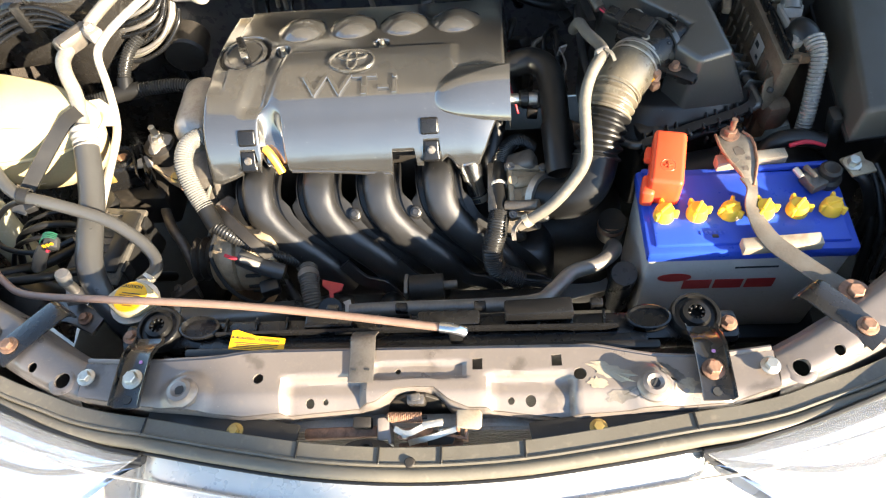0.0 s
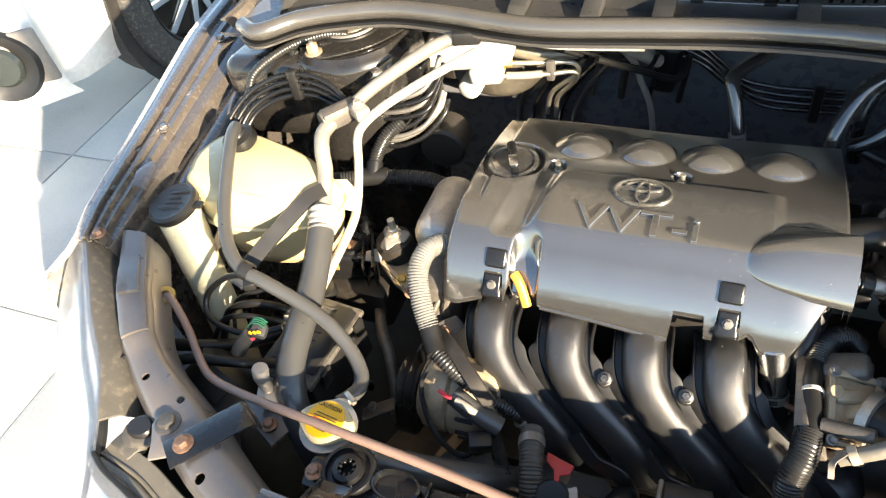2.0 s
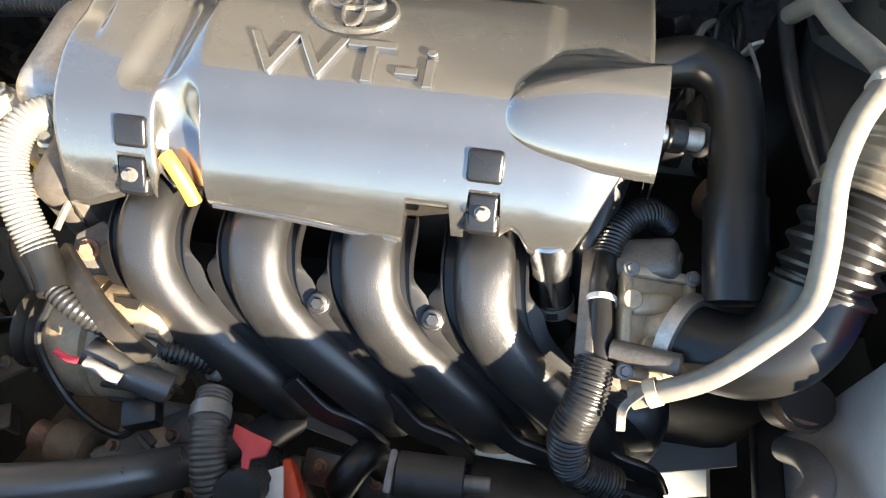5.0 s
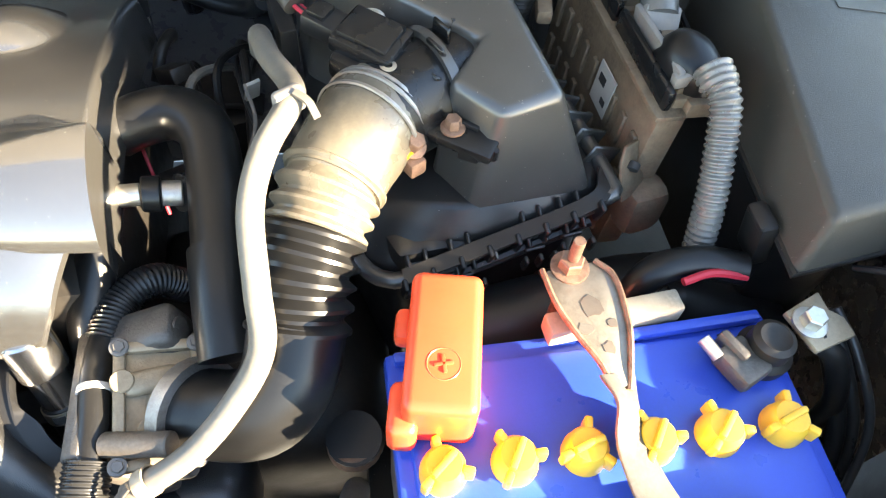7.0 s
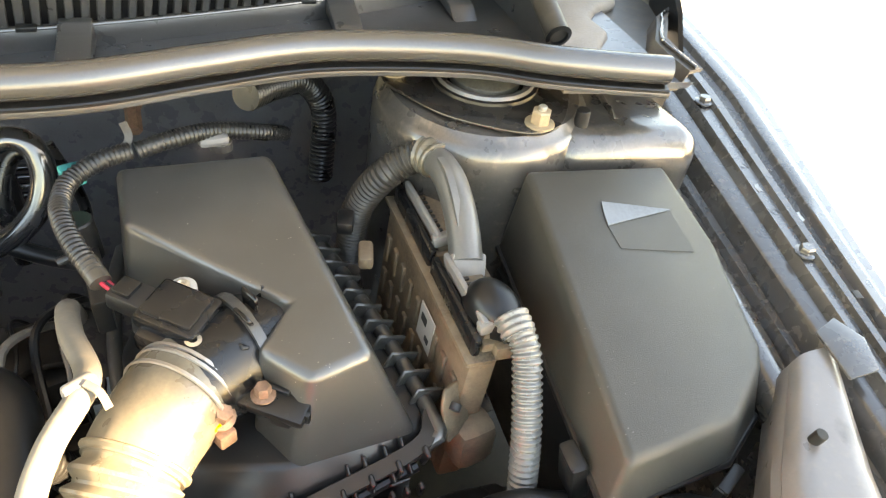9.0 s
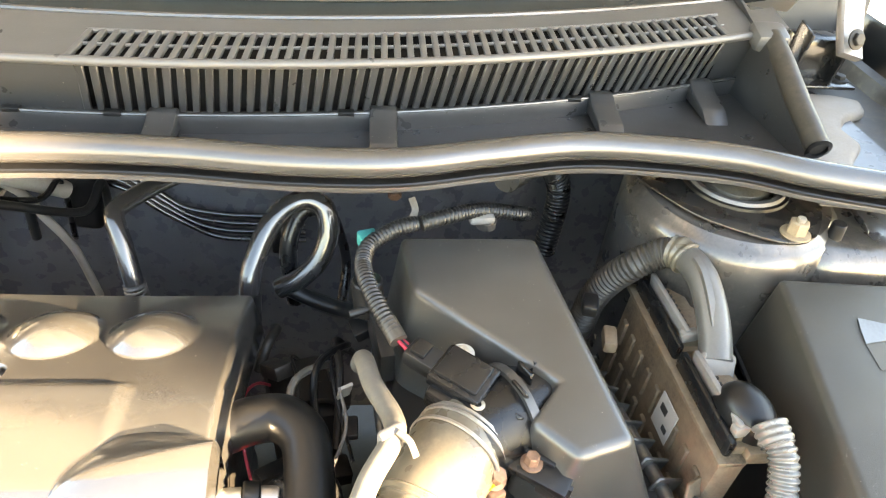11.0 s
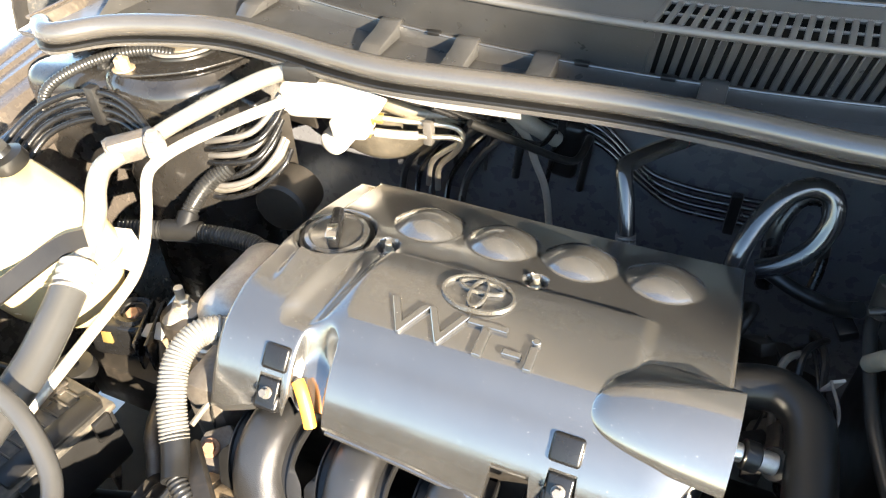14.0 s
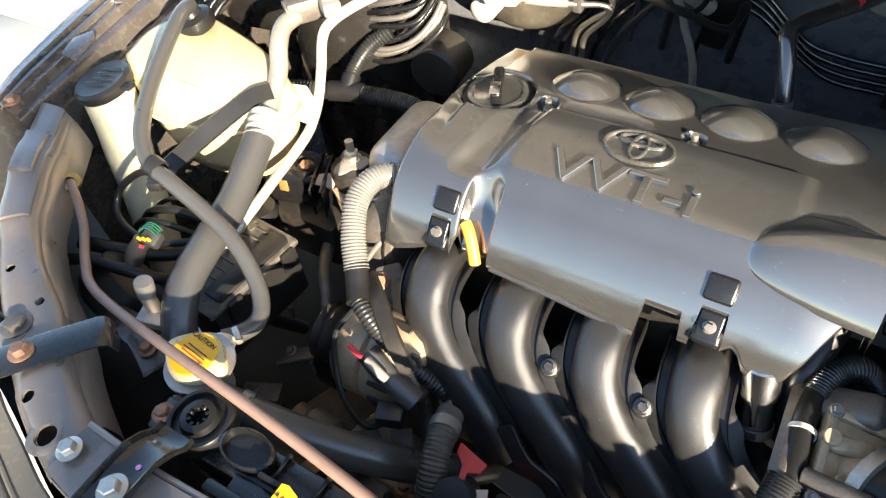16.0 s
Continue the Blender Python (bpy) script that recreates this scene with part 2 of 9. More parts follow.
WHITECAR = mat("white_car_paint", (0.8, 0.8, 0.78), 0.25, vary=0.02, bump=0.0, coat=0.8)
TYRE = mat("tyre_rubber", (0.03, 0.03, 0.03), 0.75, vary=0.2, bump=0.3, dust=0.3)
PAVE = mat("grey_paving", (0.42, 0.42, 0.41), 0.6, vary=0.15, scale=4, bump=0.25, fine=120, dust=0.3, dust_color=(0.42, 0.41, 0.38), dust_scale=3)
WALLP = mat("pale_render", (0.72, 0.7, 0.66), 0.8, vary=0.06, scale=3, bump=0.3, fine=90)
FIN = mat("radiator_fins", (0.3, 0.29, 0.27), 0.5, metal=0.6, vary=0.3, dust=0.3)

# ---- mesh tools ----
def thing(name, at, label, category, group="", kind=""):
    ob = new(name)
    ob.empty_display_size = 0.05
    ob.location = at
    return tagged(ob, label, category, group, kind)

def root_of(ob):
    at = Vector((0, 0, 0))
    while ob is not None:
        at += ob.location
        ob = ob.parent
    return at

def part(name, bm, material, parent=None, label="", angle=38.0):
    """Links a bmesh, given in world metres, as one mesh object under a thing or a part."""
    bmesh.ops.recalc_face_normals(bm, faces=bm.faces)
    me = bpy.data.meshes.new(name)
    if parent is not None:
        bmesh.ops.translate(bm, verts=bm.verts, vec=-root_of(parent))
    bm.to_mesh(me)
    bm.free()
    me.materials.append(material)
    me.polygons.foreach_set("use_smooth", [True] * len(me.polygons))
    me.set_sharp_from_angle(angle=radians(angle))
    ob = new(name, me)
    ob.parent = parent
    return tagged(ob, label) if label else ob

def solo(name, bm, material, label, category, group="", kind="", at=None):
    """A thing of a single mesh, with its origin at its base."""
    if at is None:
        lo = [min(v.co[i] for v in bm.verts) for i in range(3)]
        hi = [max(v.co[i] for v in bm.verts) for i in range(3)]
        at = ((lo[0] + hi[0]) / 2, (lo[1] + hi[1]) / 2, lo[2])
    bmesh.ops.translate(bm, verts=bm.verts, vec=-Vector(at))
    ob = part(name, bm, material)
    ob.location = at
    return tagged(ob, label, category, group, kind)

def join(*bms):
    a = bms[0]
    for b in bms[1:]:
        me = bpy.data.meshes.new("tmp")
        b.to_mesh(me)
        a.from_mesh(me)
        bpy.data.meshes.remove(me)
        b.free()
    return a

def rot(rx=0, ry=0, rz=0):
    return Euler((radians(rx), radians(ry), radians(rz))).to_matrix().to_4x4()

def rbox(c, size, bev=0.002, r=(0, 0, 0), seg=2, taper=1.0):
    bm = bmesh.new()
    bmesh.ops.create_cube(bm, size=1.0)
    for v in bm.verts:
        k = taper if v.co.z > 0 else 1.0
        v.co = Vector((v.co.x * size[0] * k, v.co.y * size[1] * k, v.co.z * size[2]))
    if bev:
        bmesh.ops.bevel(bm, geom=bm.edges[:], offset=min(bev, min(size) * 0.45), segments=seg, affect='EDGES', profile=0.5)
    bm.transform(Matrix.Translation(c) @ rot(*r))
    return bm

def along(p, d):
    return Matrix.Translation(p) @ Vector(d).to_track_quat('Z', 'Y').to_matrix().to_4x4()

def lathe(prof, m=Matrix(), seg=24, squash=1.0):
    """Turns (radius, height) pairs round z."""
    bm = bmesh.new()
    rings = []
    for r, z in prof:
        if r <= 1e-6:
            rings.append([bm.verts.new((0, 0, z))])
        else:
            rings.append([bm.verts.new((r * math.cos(2 * math.pi * i / seg), squash * r * math.sin(2 * math.pi * i / seg), z)) for i in range(seg)])
    for a, b in zip(rings, rings[1:]):
        for i in range(seg):
            j = (i + 1) % seg
            q = [a[i % len(a)], a[j % len(a)], b[j % len(b)], b[i % len(b)]]
            q = [v for k, v in enumerate(q) if v not in q[:k]]
            if len(q) > 2:
                bm.faces.new(q)
    bm.transform(m)
    return bm

def cyl(p0, p1, r, r1=None, seg=20, bev=0.1):
    p0, p1 = Vector(p0), Vector(p1)
    h = (p1 - p0).length
    r1 = r if r1 is None else r1
    b = min(r, r1, h) * bev
    return lathe([(0, 0), (r - b, 0), (r, b), (r1, h - b), (r1 - b, h), (0, h)], along(p0, p1 - p0), seg)

def hexbolt(p, d=(0, 0, 1), r=0.007, h=0.006, washer=1.5):
    m = along(p, d)
    a = lathe([(0, 0), (r * washer, 0), (r * washer, 0.0015), (r * washer * 0.9, 0.002), (0, 0.002)], m, 20)
    b = lathe([(0, 0.002), (r, 0.002), (r, h), (r * 0.85, h + 0.001), (0, h + 0.001)], m, 6)
    return join(a, b)

def spline(pts, n=8):
    pts = [Vector(p) for p in pts]
    if len(pts) < 3:
        return pts
    out = []
    ext = [pts[0] * 2 - pts[1]] + pts + [pts[-1] * 2 - pts[-2]]
    for i in range(1, len(ext) - 2):
        p0, p1, p2, p3 = ext[i - 1:i + 3]
        for k in range(n):
            t = k / n
            out.append(0.5 * (2 * p1 + (p2 - p0) * t + (2 * p0 - 5 * p1 + 4 * p2 - p3) * t * t + (3 * p1 - p0 - 3 * p2 + p3) * t ** 3))
    return out + [pts[-1]]

def even(pts, step):
    out, left = [pts[0]], step
    for a, b in zip(pts, pts[1:]):
        d = (b - a).length
        while d >= left > 0:
            a = a + (b - a) * (left / d)
            out.append(a)
            d, left = (b - a).length, step
        left -= d
    return out + [pts[-1]]

def tube(pts, r, seg=14, n=8, pitch=0.0, wave=0.0, caps=True, squash=1.0, r1=None):
    """A round bar through points; pitch and wave give rings along it; r1: the radius at its end."""
    path = spline(pts, n)
    if pitch:
        path = even(path, pitch / 6)
    bm = bmesh.new()
    tan = [(path[min(i + 1, len(path) - 1)] - path[max(i - 1, 0)]).normalized() for i in range(len(path))]
    up = tan[0].orthogonal().normalized()
    s, rings = 0.0, []
    for i, p in enumerate(path):
        if i:
            s += (p - path[i - 1]).length
            up = (up - tan[i] * up.dot(tan[i])).normalized()
        side = tan[i].cross(up)
        k = r + ((r1 - r) * i / (len(path) - 1) if r1 else 0)
        if pitch:
            k *= 1 + wave * math.sin(2 * math.pi * s / pitch)
        rings.append([bm.verts.new(p + (up * math.cos(a) + side * math.sin(a) * squash) * k) for a in (2 * math.pi * j / seg for j in range(seg))])
    for a, b in zip(rings, rings[1:]):
        for j in range(seg):
            bm.faces.new((a[j], a[(j + 1) % seg], b[(j + 1) % seg], b[j]))
    if caps:
        bm.faces.new(rings[0][::-1])
        bm.faces.new(rings[-1])
    return bm

def prism(poly, z0, z1, bev=0.0, m=None, seg=2):
    bm = bmesh.new()
    lo = [bm.verts.new((x, y, z0)) for x, y in poly]
    hi = [bm.verts.new((x, y, z1)) for x, y in poly]
    bm.faces.new(lo[::-1])
    top = bm.faces.new(hi)
    for i in range(len(poly)):
        j = (i + 1) % len(poly)
        bm.faces.new((lo[i], lo[j], hi[j], hi[i]))
    bmesh.ops.recalc_face_normals(bm, faces=bm.faces)
    if bev:
        bmesh.ops.bevel(bm, geom=list({e for e in bm.edges}), offset=bev, segments=seg, affect='EDGES', profile=0.5)
    if m is not None:
        bm.transform(m)
    return bm

def sheet(rows, thick=0.0, closed=False):
    """A skin over rows of points; thick: gives it depth, downwards."""
    bm = bmesh.new()
    vs = [[bm.verts.new(p) for p in row] for row in rows]
    for a, b in zip(vs, vs[1:]):
        for i in range(len(a) - 1):
            bm.faces.new((a[i], a[i + 1], b[i + 1], b[i]))
    if thick:
        bmesh.ops.recalc_face_normals(bm, faces=bm.faces)
        ext = bmesh.ops.extrude_face_region(bm, geom=bm.faces[:])
        bmesh.ops.translate(bm, verts=[g for g in ext["geom"] if isinstance(g, bmesh.types.BMVert)], vec=(0, 0, -thick))
    return bm

def ribbon(pts, width, thick, up=(0, 0, 1), n=6):
    """A flat strap through points; up: the way its broad face looks at each point, or one for all."""
    path = spline(pts, n)
    ups = [Vector(u) for u in up] if isinstance(up[0], (tuple, list, Vector)) else [Vector(up)] * len(pts)
    uu = spline(ups, n)
    bm = bmesh.new()
    rings = []
    for i, p in enumerate(path):
        t = (path[min(i + 1, len(path) - 1)] - path[max(i - 1, 0)]).normalized()
        u = (uu[i] - t * uu[i].dot(t)).normalized()
        s = t.cross(u)
        w = width / 2
        rings.append([bm.verts.new(p + s * a * w + u * b * thick / 2) for a, b in ((-1, 0.5), (-0.9, 1), (0.9, 1), (1, 0.5), (1, -0.5), (0.9, -1), (-0.9, -1), (-1, -0.5))])
    for a, b in zip(rings, rings[1:]):
        for j in range(8):
            bm.faces.new((a[j], a[(j + 1) % 8], b[(j + 1) % 8], b[j]))
    bm.faces.new(rings[0][::-1])
    bm.faces.new(rings[-1])
    return bm

def smooth01(a, b, x):
    t = min(1.0, max(0.0, (x - a) / (b - a)))
    return t * t * (3 - 2 * t)

def lerp_table(tab, x):
    return float(np.interp(x, [p[0] for p in tab], [p[1] for p in tab]))

def bore(ob, cutter):
    """Cuts holes, given as a bmesh in ob's own metres, through ob's mesh."""
    me = bpy.data.meshes.new("cut")
    bmesh.ops.recalc_face_normals(cutter, faces=cutter.faces)
    cutter.to_mesh(me)
    cutter.free()
    tool = new("cut", me)
    tool.parent, tool.location = ob.parent, ob.location
    md = ob.modifiers.new("cut", 'BOOLEAN')
    md.object, md.operation, md.solver = tool, 'DIFFERENCE', 'EXACT'
    made = bpy.data.meshes.new_from_object(ob.evaluated_get(bpy.context.evaluated_depsgraph_get()))
    ob.modifiers.clear()
    old, ob.data = ob.data, made
    bpy.data.objects.remove(tool)
    bpy.data.meshes.remove(old)
    bpy.data.meshes.remove(me)
    made.set_sharp_from_angle(angle=radians(38))

def lettering(text, size, depth):
    """Raised letters as a bmesh, centred, in the xy plane."""
    cu = bpy.data.curves.new("letters", 'FONT')
    cu.body, cu.size, cu.extrude, cu.bevel_depth, cu.align_x, cu.align_y = text, size, depth, depth * 0.3, 'CENTER', 'CENTER'
    cu.bevel_resolution, cu.resolution_u = 0, 3
    ob = new("letters", cu)
    me = bpy.data.meshes.new_from_object(ob.evaluated_get(bpy.context.evaluated_depsgraph_get()))
    bm = bmesh.new()
    bm.from_mesh(me)
    bpy.data.objects.remove(ob)
    bpy.data.meshes.remove(me)
    bpy.data.curves.remove(cu)
    return bm

# ---- ground and surroundings ----
ground = part("ground", sheet([[(x, y, 0.0) for x in np.linspace(-60, 60, 9)] for y in np.linspace(-60, 60, 9)]), PAVE)
tagged(ground, "grey stone paving of a bright forecourt", "ground", kind="structure")
# Slab and post out of view, added to block sun from the bay.
sun_blockers = join(prism([(6.0, -3.59), (6.35, -3.59), (6.35, -2.0), (6.0, -2.0)], 0.0, 5.0, 0.01), prism([(6.0, -4.442), (6.09, -4.442), (6.09, -4.355), (6.0, -4.355)], 0.0, 5.0, 0.005))
tagged(part("wall_east", sun_blockers, WALLP), "unseen pale slab and slim post added to shade the bay", "wall", kind="structure")

# paving joints as slabs beside the car
for i in range(5):
    for j in range(6):
        slab = rbox((-3.55 + 0.6 * i, -0.4 + 0.6 * j, 0.0), (0.594, 0.594, 0.012), 0.003)
        part("slab", slab, PAVE, ground)

# ---- the car's body round the bay ----
car = thing("car", (0, 0.3, 0), "bronze-silver saloon car with its hood raised", "car")

def cowl_y(x):
    return 0.686 + 0.345 * x * x

def rail_in(y):
    return 0.662 + 0.105 * y

def rail_out(y):
    return lerp_table([(0.0, 0.60), (0.18, 0.712), (0.3, 0.765), (0.45, 0.800), (0.675, 0.857), (1.0, 0.88)], y)

def rail_z(y):
    return 0.755 + 0.06 * (y - 0.25)

# inner fenders, fender rails and outer skins, the same on both sides
for s in (-1, 1):
    ys = np.linspace(0.25, 1.0, 30)
    rows = []
    for y in ys:
        z, a, b = rail_z(y), rail_in(y), rail_out(y)
        w = b - a
        prof = [(a - 0.02, z - 0.42), (a - 0.012, z - 0.1), (a - 0.004, z - 0.036)]
        prof += [(a + u * w, z + h) for u, h in ((0.0, -0.03), (0.08, -0.03), (0.13, -0.013), (0.16, -0.011), (0.30, -0.010), (0.33, -0.003), (0.35, -0.001), (0.46, -0.001), (0.485, 0.004), (0.55, 0.0045), (0.585, -0.002), (0.60, -0.003), (0.71, -0.004),
                                                    (0.735, 0.002), (0.75, 0.003), (0.85, 0.0025), (0.88, -0.004), (0.90, -0.005), (1.0, -0.006))]
        rows.append([(s * x, y, zz) for x, zz in prof])
    rail = part("inner_fender", sheet(rows, 0.004), RAILPAINT, car, "bronze-grey painted fender rail, lightly dusty")
    rows = []
    for y in np.linspace(0.2, 1.0, 26):
        z, b = rail_z(y), max(rail_out(y), 0.742)
        prof = [(b, z - 0.007), (b + 0.006, z - 0.004), (b + 0.016, z - 0.012), (b + 0.04, z - 0.04), (b + 0.06, z - 0.1), (b + 0.065, z - 0.3), (b + 0.05, z - 0.5)]
        rows.append([(s * x, y, zz) for x, zz in prof])
    part("fender", sheet(rows, 0.003), SKIN, car, "glossy silver outer fender")
    for y in (0.26, 0.45, 0.66):
        part("fender_bolt", hexbolt((s * (rail_in(y) + 0.42 * (rail_out(y) - rail_in(y))), y, rail_z(y)), r=0.006), RUST if y < 0.3 else RAILPAINT, car)

    part("rail_beam", tube([(s * 0.672, 0.34, 0.716), (s * 0.684, 0.42, 0.722), (s * 0.700, 0.52, 0.727), (s * 0.716, 0.62, 0.730)], 0.017, 16, 6, squash=1.3), RAILPAINT, car, "pressed steel beam along the fender")
    # slots, chips of bare metal and a small bracket on the rail
    for y, u in ((0.585, 0.52), (0.40, 0.60), (0.33, 0.62)):
        w = rail_out(y) - rail_in(y)
        part("slot", rbox((s * (rail_in(y) + u * w), y, rail_z(y) + (0.0045 if u > 0.57 else 0.0005)), (0.006, 0.022 if y > 0.5 else 0.008, 0.001), 0.0003, (0, 0, -s * 12)), BLACKMARK, rail)
    for y, u, l in ((0.445, 0.78, 0.018), (0.415, 0.82, 0.03), (0.385, 0.80, 0.016), (0.53, 0.40, 0.012), (0.49, 0.62, 0.014)):
        w = rail_out(y) - rail_in(y)
        part("bare_patch", prism([(-0.002, -l / 2), (0.0025, -l * 0.3), (0.0015, l * 0.1), (0.003, l * 0.5), (-0.0015, l * 0.35), (-0.003, 0.0)], 0, 0.0005, 0, Matrix.Translation((s * (rail_in(y) + u * w), y, rail_z(y) - 0.0012)) @ rot(0, 0, -s * 10)), ALU, rail)
    part("corner_plate", prism([(0, 0), (0.022, 0.004), (0.026, 0.03), (0.014, 0.05), (-0.004, 0.04)] if s > 0 else [(-0.004, 0.04), (-0.014, 0.05), (-0.026, 0.03), (-0.022, 0.004), (0, 0)], 0, 0.003, 0.001, Matrix.Translation((s * 0.694, 0.335, 0.7625)) @ rot(4, -s * 10, -s * 10)), RAILPAINT, car)
    for y in (0.30, 0.37, 0.50, 0.56):
        part("weld_dimple", lathe([(0, 0.0006), (0.0035, 0.0004), (0.0045, 0)], Matrix.Translation((s * (rail_in(y) + 0.40 * (rail_out(y) - rail_in(y))), y, rail_z(y) - 0.0012)), 12), RAILPAINT, rail)

# strut towers
for s in (-1, 1):
    cx, cy, top = 0.54, 0.658, 0.815
    seg, rows = 40, []
    prof = [(0.066, -0.03), (0.068, -0.002), (0.072, 0.0), (0.084, -0.001), (0.09, -0.008), (0.093, -0.01), (0.096, -0.018), (0.098, -0.04), (0.100, -0.1), (0.104, -0.35)]
    for r, dz in prof:
        rows.append([(s * (cx + r * math.cos(a)), cy + r * 1.02 * math.sin(a), top + dz) for a in np.linspace(0, 2 * math.pi, seg + 1)])
    # Left tower has the same paint; its shade is put in as black.
    part("strut_tower", sheet(rows, 0.0), BAYPAINT if s > 0 else BLACK_OR_SHADED, car, "painted strut tower with dark recess")
    strut = thing("strut_mount", (s * cx, cy, top - 0.04), "dark strut top mount under the tower rim", "strut mount", "strut mounts")
    part("cup", lathe([(0.0, -0.03), (0.066, -0.03), (0.066, -0.012), (0.06, -0.006), (0.05, -0.006), (0.047, 0.006), (0.038, 0.007), (0.036, -0.002), (0.026, -0.002), (0.0, 0.004)],
                      Matrix.Translation((s * cx, cy, top)), 36), RUBBER, strut)
    part("ring", lathe([(0.050, -0.002), (0.054, 0.003), (0.058, 0.0), (0.054, -0.004), (0.050, -0.002)], Matrix.Translation((s * cx, cy, top)), 36), PIPEDULL, strut)
    part("flange_plate", prism([(s * (cx + r * math.cos(a)), cy + r * math.sin(a)) for a, r in ((a, 0.0745 + 0.016 * max(math.cos(a + 1.31), math.cos(a - 2.88), math.cos(a - 0.785), 0.0) ** 10) for a in np.linspace(0, 2 * math.pi, 61)[:-1])], top + 0.0005, top + 0.0035, 0.001), BLACK_OR_SHADED, strut, "black steel flange with three ears")
    part("rim_lip", lathe([(0.066, -0.004), (0.0675, 0.0015), (0.0695, 0.0015), (0.0705, -0.002)], Matrix.Translation((s * cx, cy, top)), 40), BAYPAINT, strut)
    part("inner_ring", lathe([(0.034, 0.003), (0.038, 0.009), (0.042, 0.009), (0.046, 0.003)], Matrix.Translation((s * cx, cy, top)), 36), PIPEDULL, strut)
    part("bearing_cap", lathe([(0.032, 0.0), (0.03, 0.008), (0.024, 0.011), (0, 0.012)], Matrix.Translation((s * cx, cy, top)), 32), BOOSTER, strut)
    for ang in (-75, 165, 45):
        p = (s * (cx + 0.079 * math.cos(radians(ang))), cy + 0.079 * math.sin(radians(ang)), top)
        part("nut", hexbolt((p[0], p[1], top + 0.0035), r=0.0082, h=0.012), ALUTAN, strut, "brassy zinc nut")
        part("stud", cyl(p, (p[0], p[1], top + 0.02), 0.0035, seg=10), ZINC, strut)
    # Shelf and seam on the left are likewise blackened for shade.
    part("side_shelf", rbox((s * 0.645, 0.668, 0.735), (0.15, 0.21, 0.13), 0.024, (-4, s * 4, 0), 4), BAYPAINT if s > 0 else BLACK_OR_SHADED, car, "painted shelf beside the strut tower")
    part("shelf_seam", tube([(s * 0.634, 0.575, 0.735), (s * 0.634, 0.569, 0.78), (s * 0.636, 0.58, 0.797), (s * 0.645, 0.61, 0.8035), (s * 0.65, 0.64, 0.8045)], 0.0028, 8, 5), BAYPAINT if s > 0 else BLACK_OR_SHADED, car, "folded seam of the shelf")
    # A flat disc; the hole's darkness is only its colour.
    part("shelf_hole", lathe([(0, 0.0), (0.0055, 0.0), (0.0062, -0.002)], Matrix.Translation((s * 0.691, 0.619, 0.8 if s > 0 else 0.8)) @ rot(-4, s * 4, 0), 14), VOID, car)
    part("bumpstop", cyl((s * 0.605, 0.593, 0.79), (s * 0.605, 0.593, 0.822), 0.0075, 0.006), RUBBER, car, "black rubber stop")

# firewall, its upper shelf and the dark floor of the bay
SEAL = [(-0.655, 0.575), (-0.62, 0.56), (-0.575, 0.595), (-0.514, 0.617), (-0.449, 0.629), (-0.374, 0.622), (-0.30, 0.608), (-0.236, 0.602), (-0.128, 0.611), (-0.029, 0.618),
        (0.062, 0.616), (0.15, 0.607), (0.231, 0.608), (0.303, 0.625), (0.38, 0.642), (0.45, 0.64), (0.52, 0.628), (0.57, 0.609), (0.62, 0.597), (0.67, 0.588)]
def seal_y(x):
    return lerp_table(SEAL, x)
fw = [[(x, seal_y(x) - 0.001, 0.846), (x, seal_y(x) + 0.006, 0.836), (x, cowl_y(x) + 0.10, 0.832), (x, 0.86 + 0.05 * x * x, 0.825), (x, 0.865, 0.6), (x, 0.87, 0.25)] for x in np.linspace(-0.7, 0.7, 40)]
tagged(part("wall_north", sheet([list(r) for r in fw], 0.0), FIREWALL), "dark painted firewall with pressed steps", "firewall", kind="structure")
under = join(rbox((-0.37, 0.45, 0.2075), (0.76, 0.9, 0.015), 0), rbox((0.52, 0.45, 0.2075), (0.46, 0.9, 0.015), 0), rbox((0.15, 0.625, 0.2075), (0.28, 0.55, 0.015), 0), rbox((0.15, 0.02, 0.2075), (0.28, 0.04, 0.015), 0))
tagged(part("floor", under, GRIME), "oily dark underside of the bay, open below the gearbox", "undertray", kind="structure")

# weatherstrip along the firewall's top
strip = thing("weatherstrip", (0, 0.61, 0.84), "glossy black rubber weatherstrip along the cowl", "weatherstrip")
part("bulb", tube([(x, y, 0.861 - 0.03 * max(0, abs(x) - 0.55)) for x, y in SEAL], 0.0118, 16, 8), SEALRUB, strip)
part("lip", ribbon([(x, y - 0.004, 0.8475 - 0.03 * max(0, abs(x) - 0.55)) for x, y in SEAL], 0.018, 0.004, (0, 0, 1), 8), RUBBER, strip)
part("clamp_edge", ribbon([(x, y - 0.010, 0.8445 - 0.03 * max(0, abs(x) - 0.55)) for x, y in SEAL], 0.006, 0.005, (0, 0, 1), 8), SEALRUB, strip)

# cowl: tray, ledge, wall, louvres, top panel
cowl = thing("cowl_panel", (0, 0.7, 0.84), "dark plastic cowl panel with louvred air intake", "cowl")
xs = np.linspace(-0.64, 0.60, 63)
# Tray, ribs, walls and wall slats take a darker tone than the top.
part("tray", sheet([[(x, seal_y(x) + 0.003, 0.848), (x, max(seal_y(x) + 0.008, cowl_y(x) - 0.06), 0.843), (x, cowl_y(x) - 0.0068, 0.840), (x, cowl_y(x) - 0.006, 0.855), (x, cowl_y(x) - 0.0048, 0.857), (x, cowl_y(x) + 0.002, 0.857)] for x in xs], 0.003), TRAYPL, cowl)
part("ledge_edge", tube([(x, cowl_y(x) - 0.0052, 0.857) for x in np.linspace(-0.64, 0.6, 40)], 0.0014, 8, 2), SEALRUB, cowl)
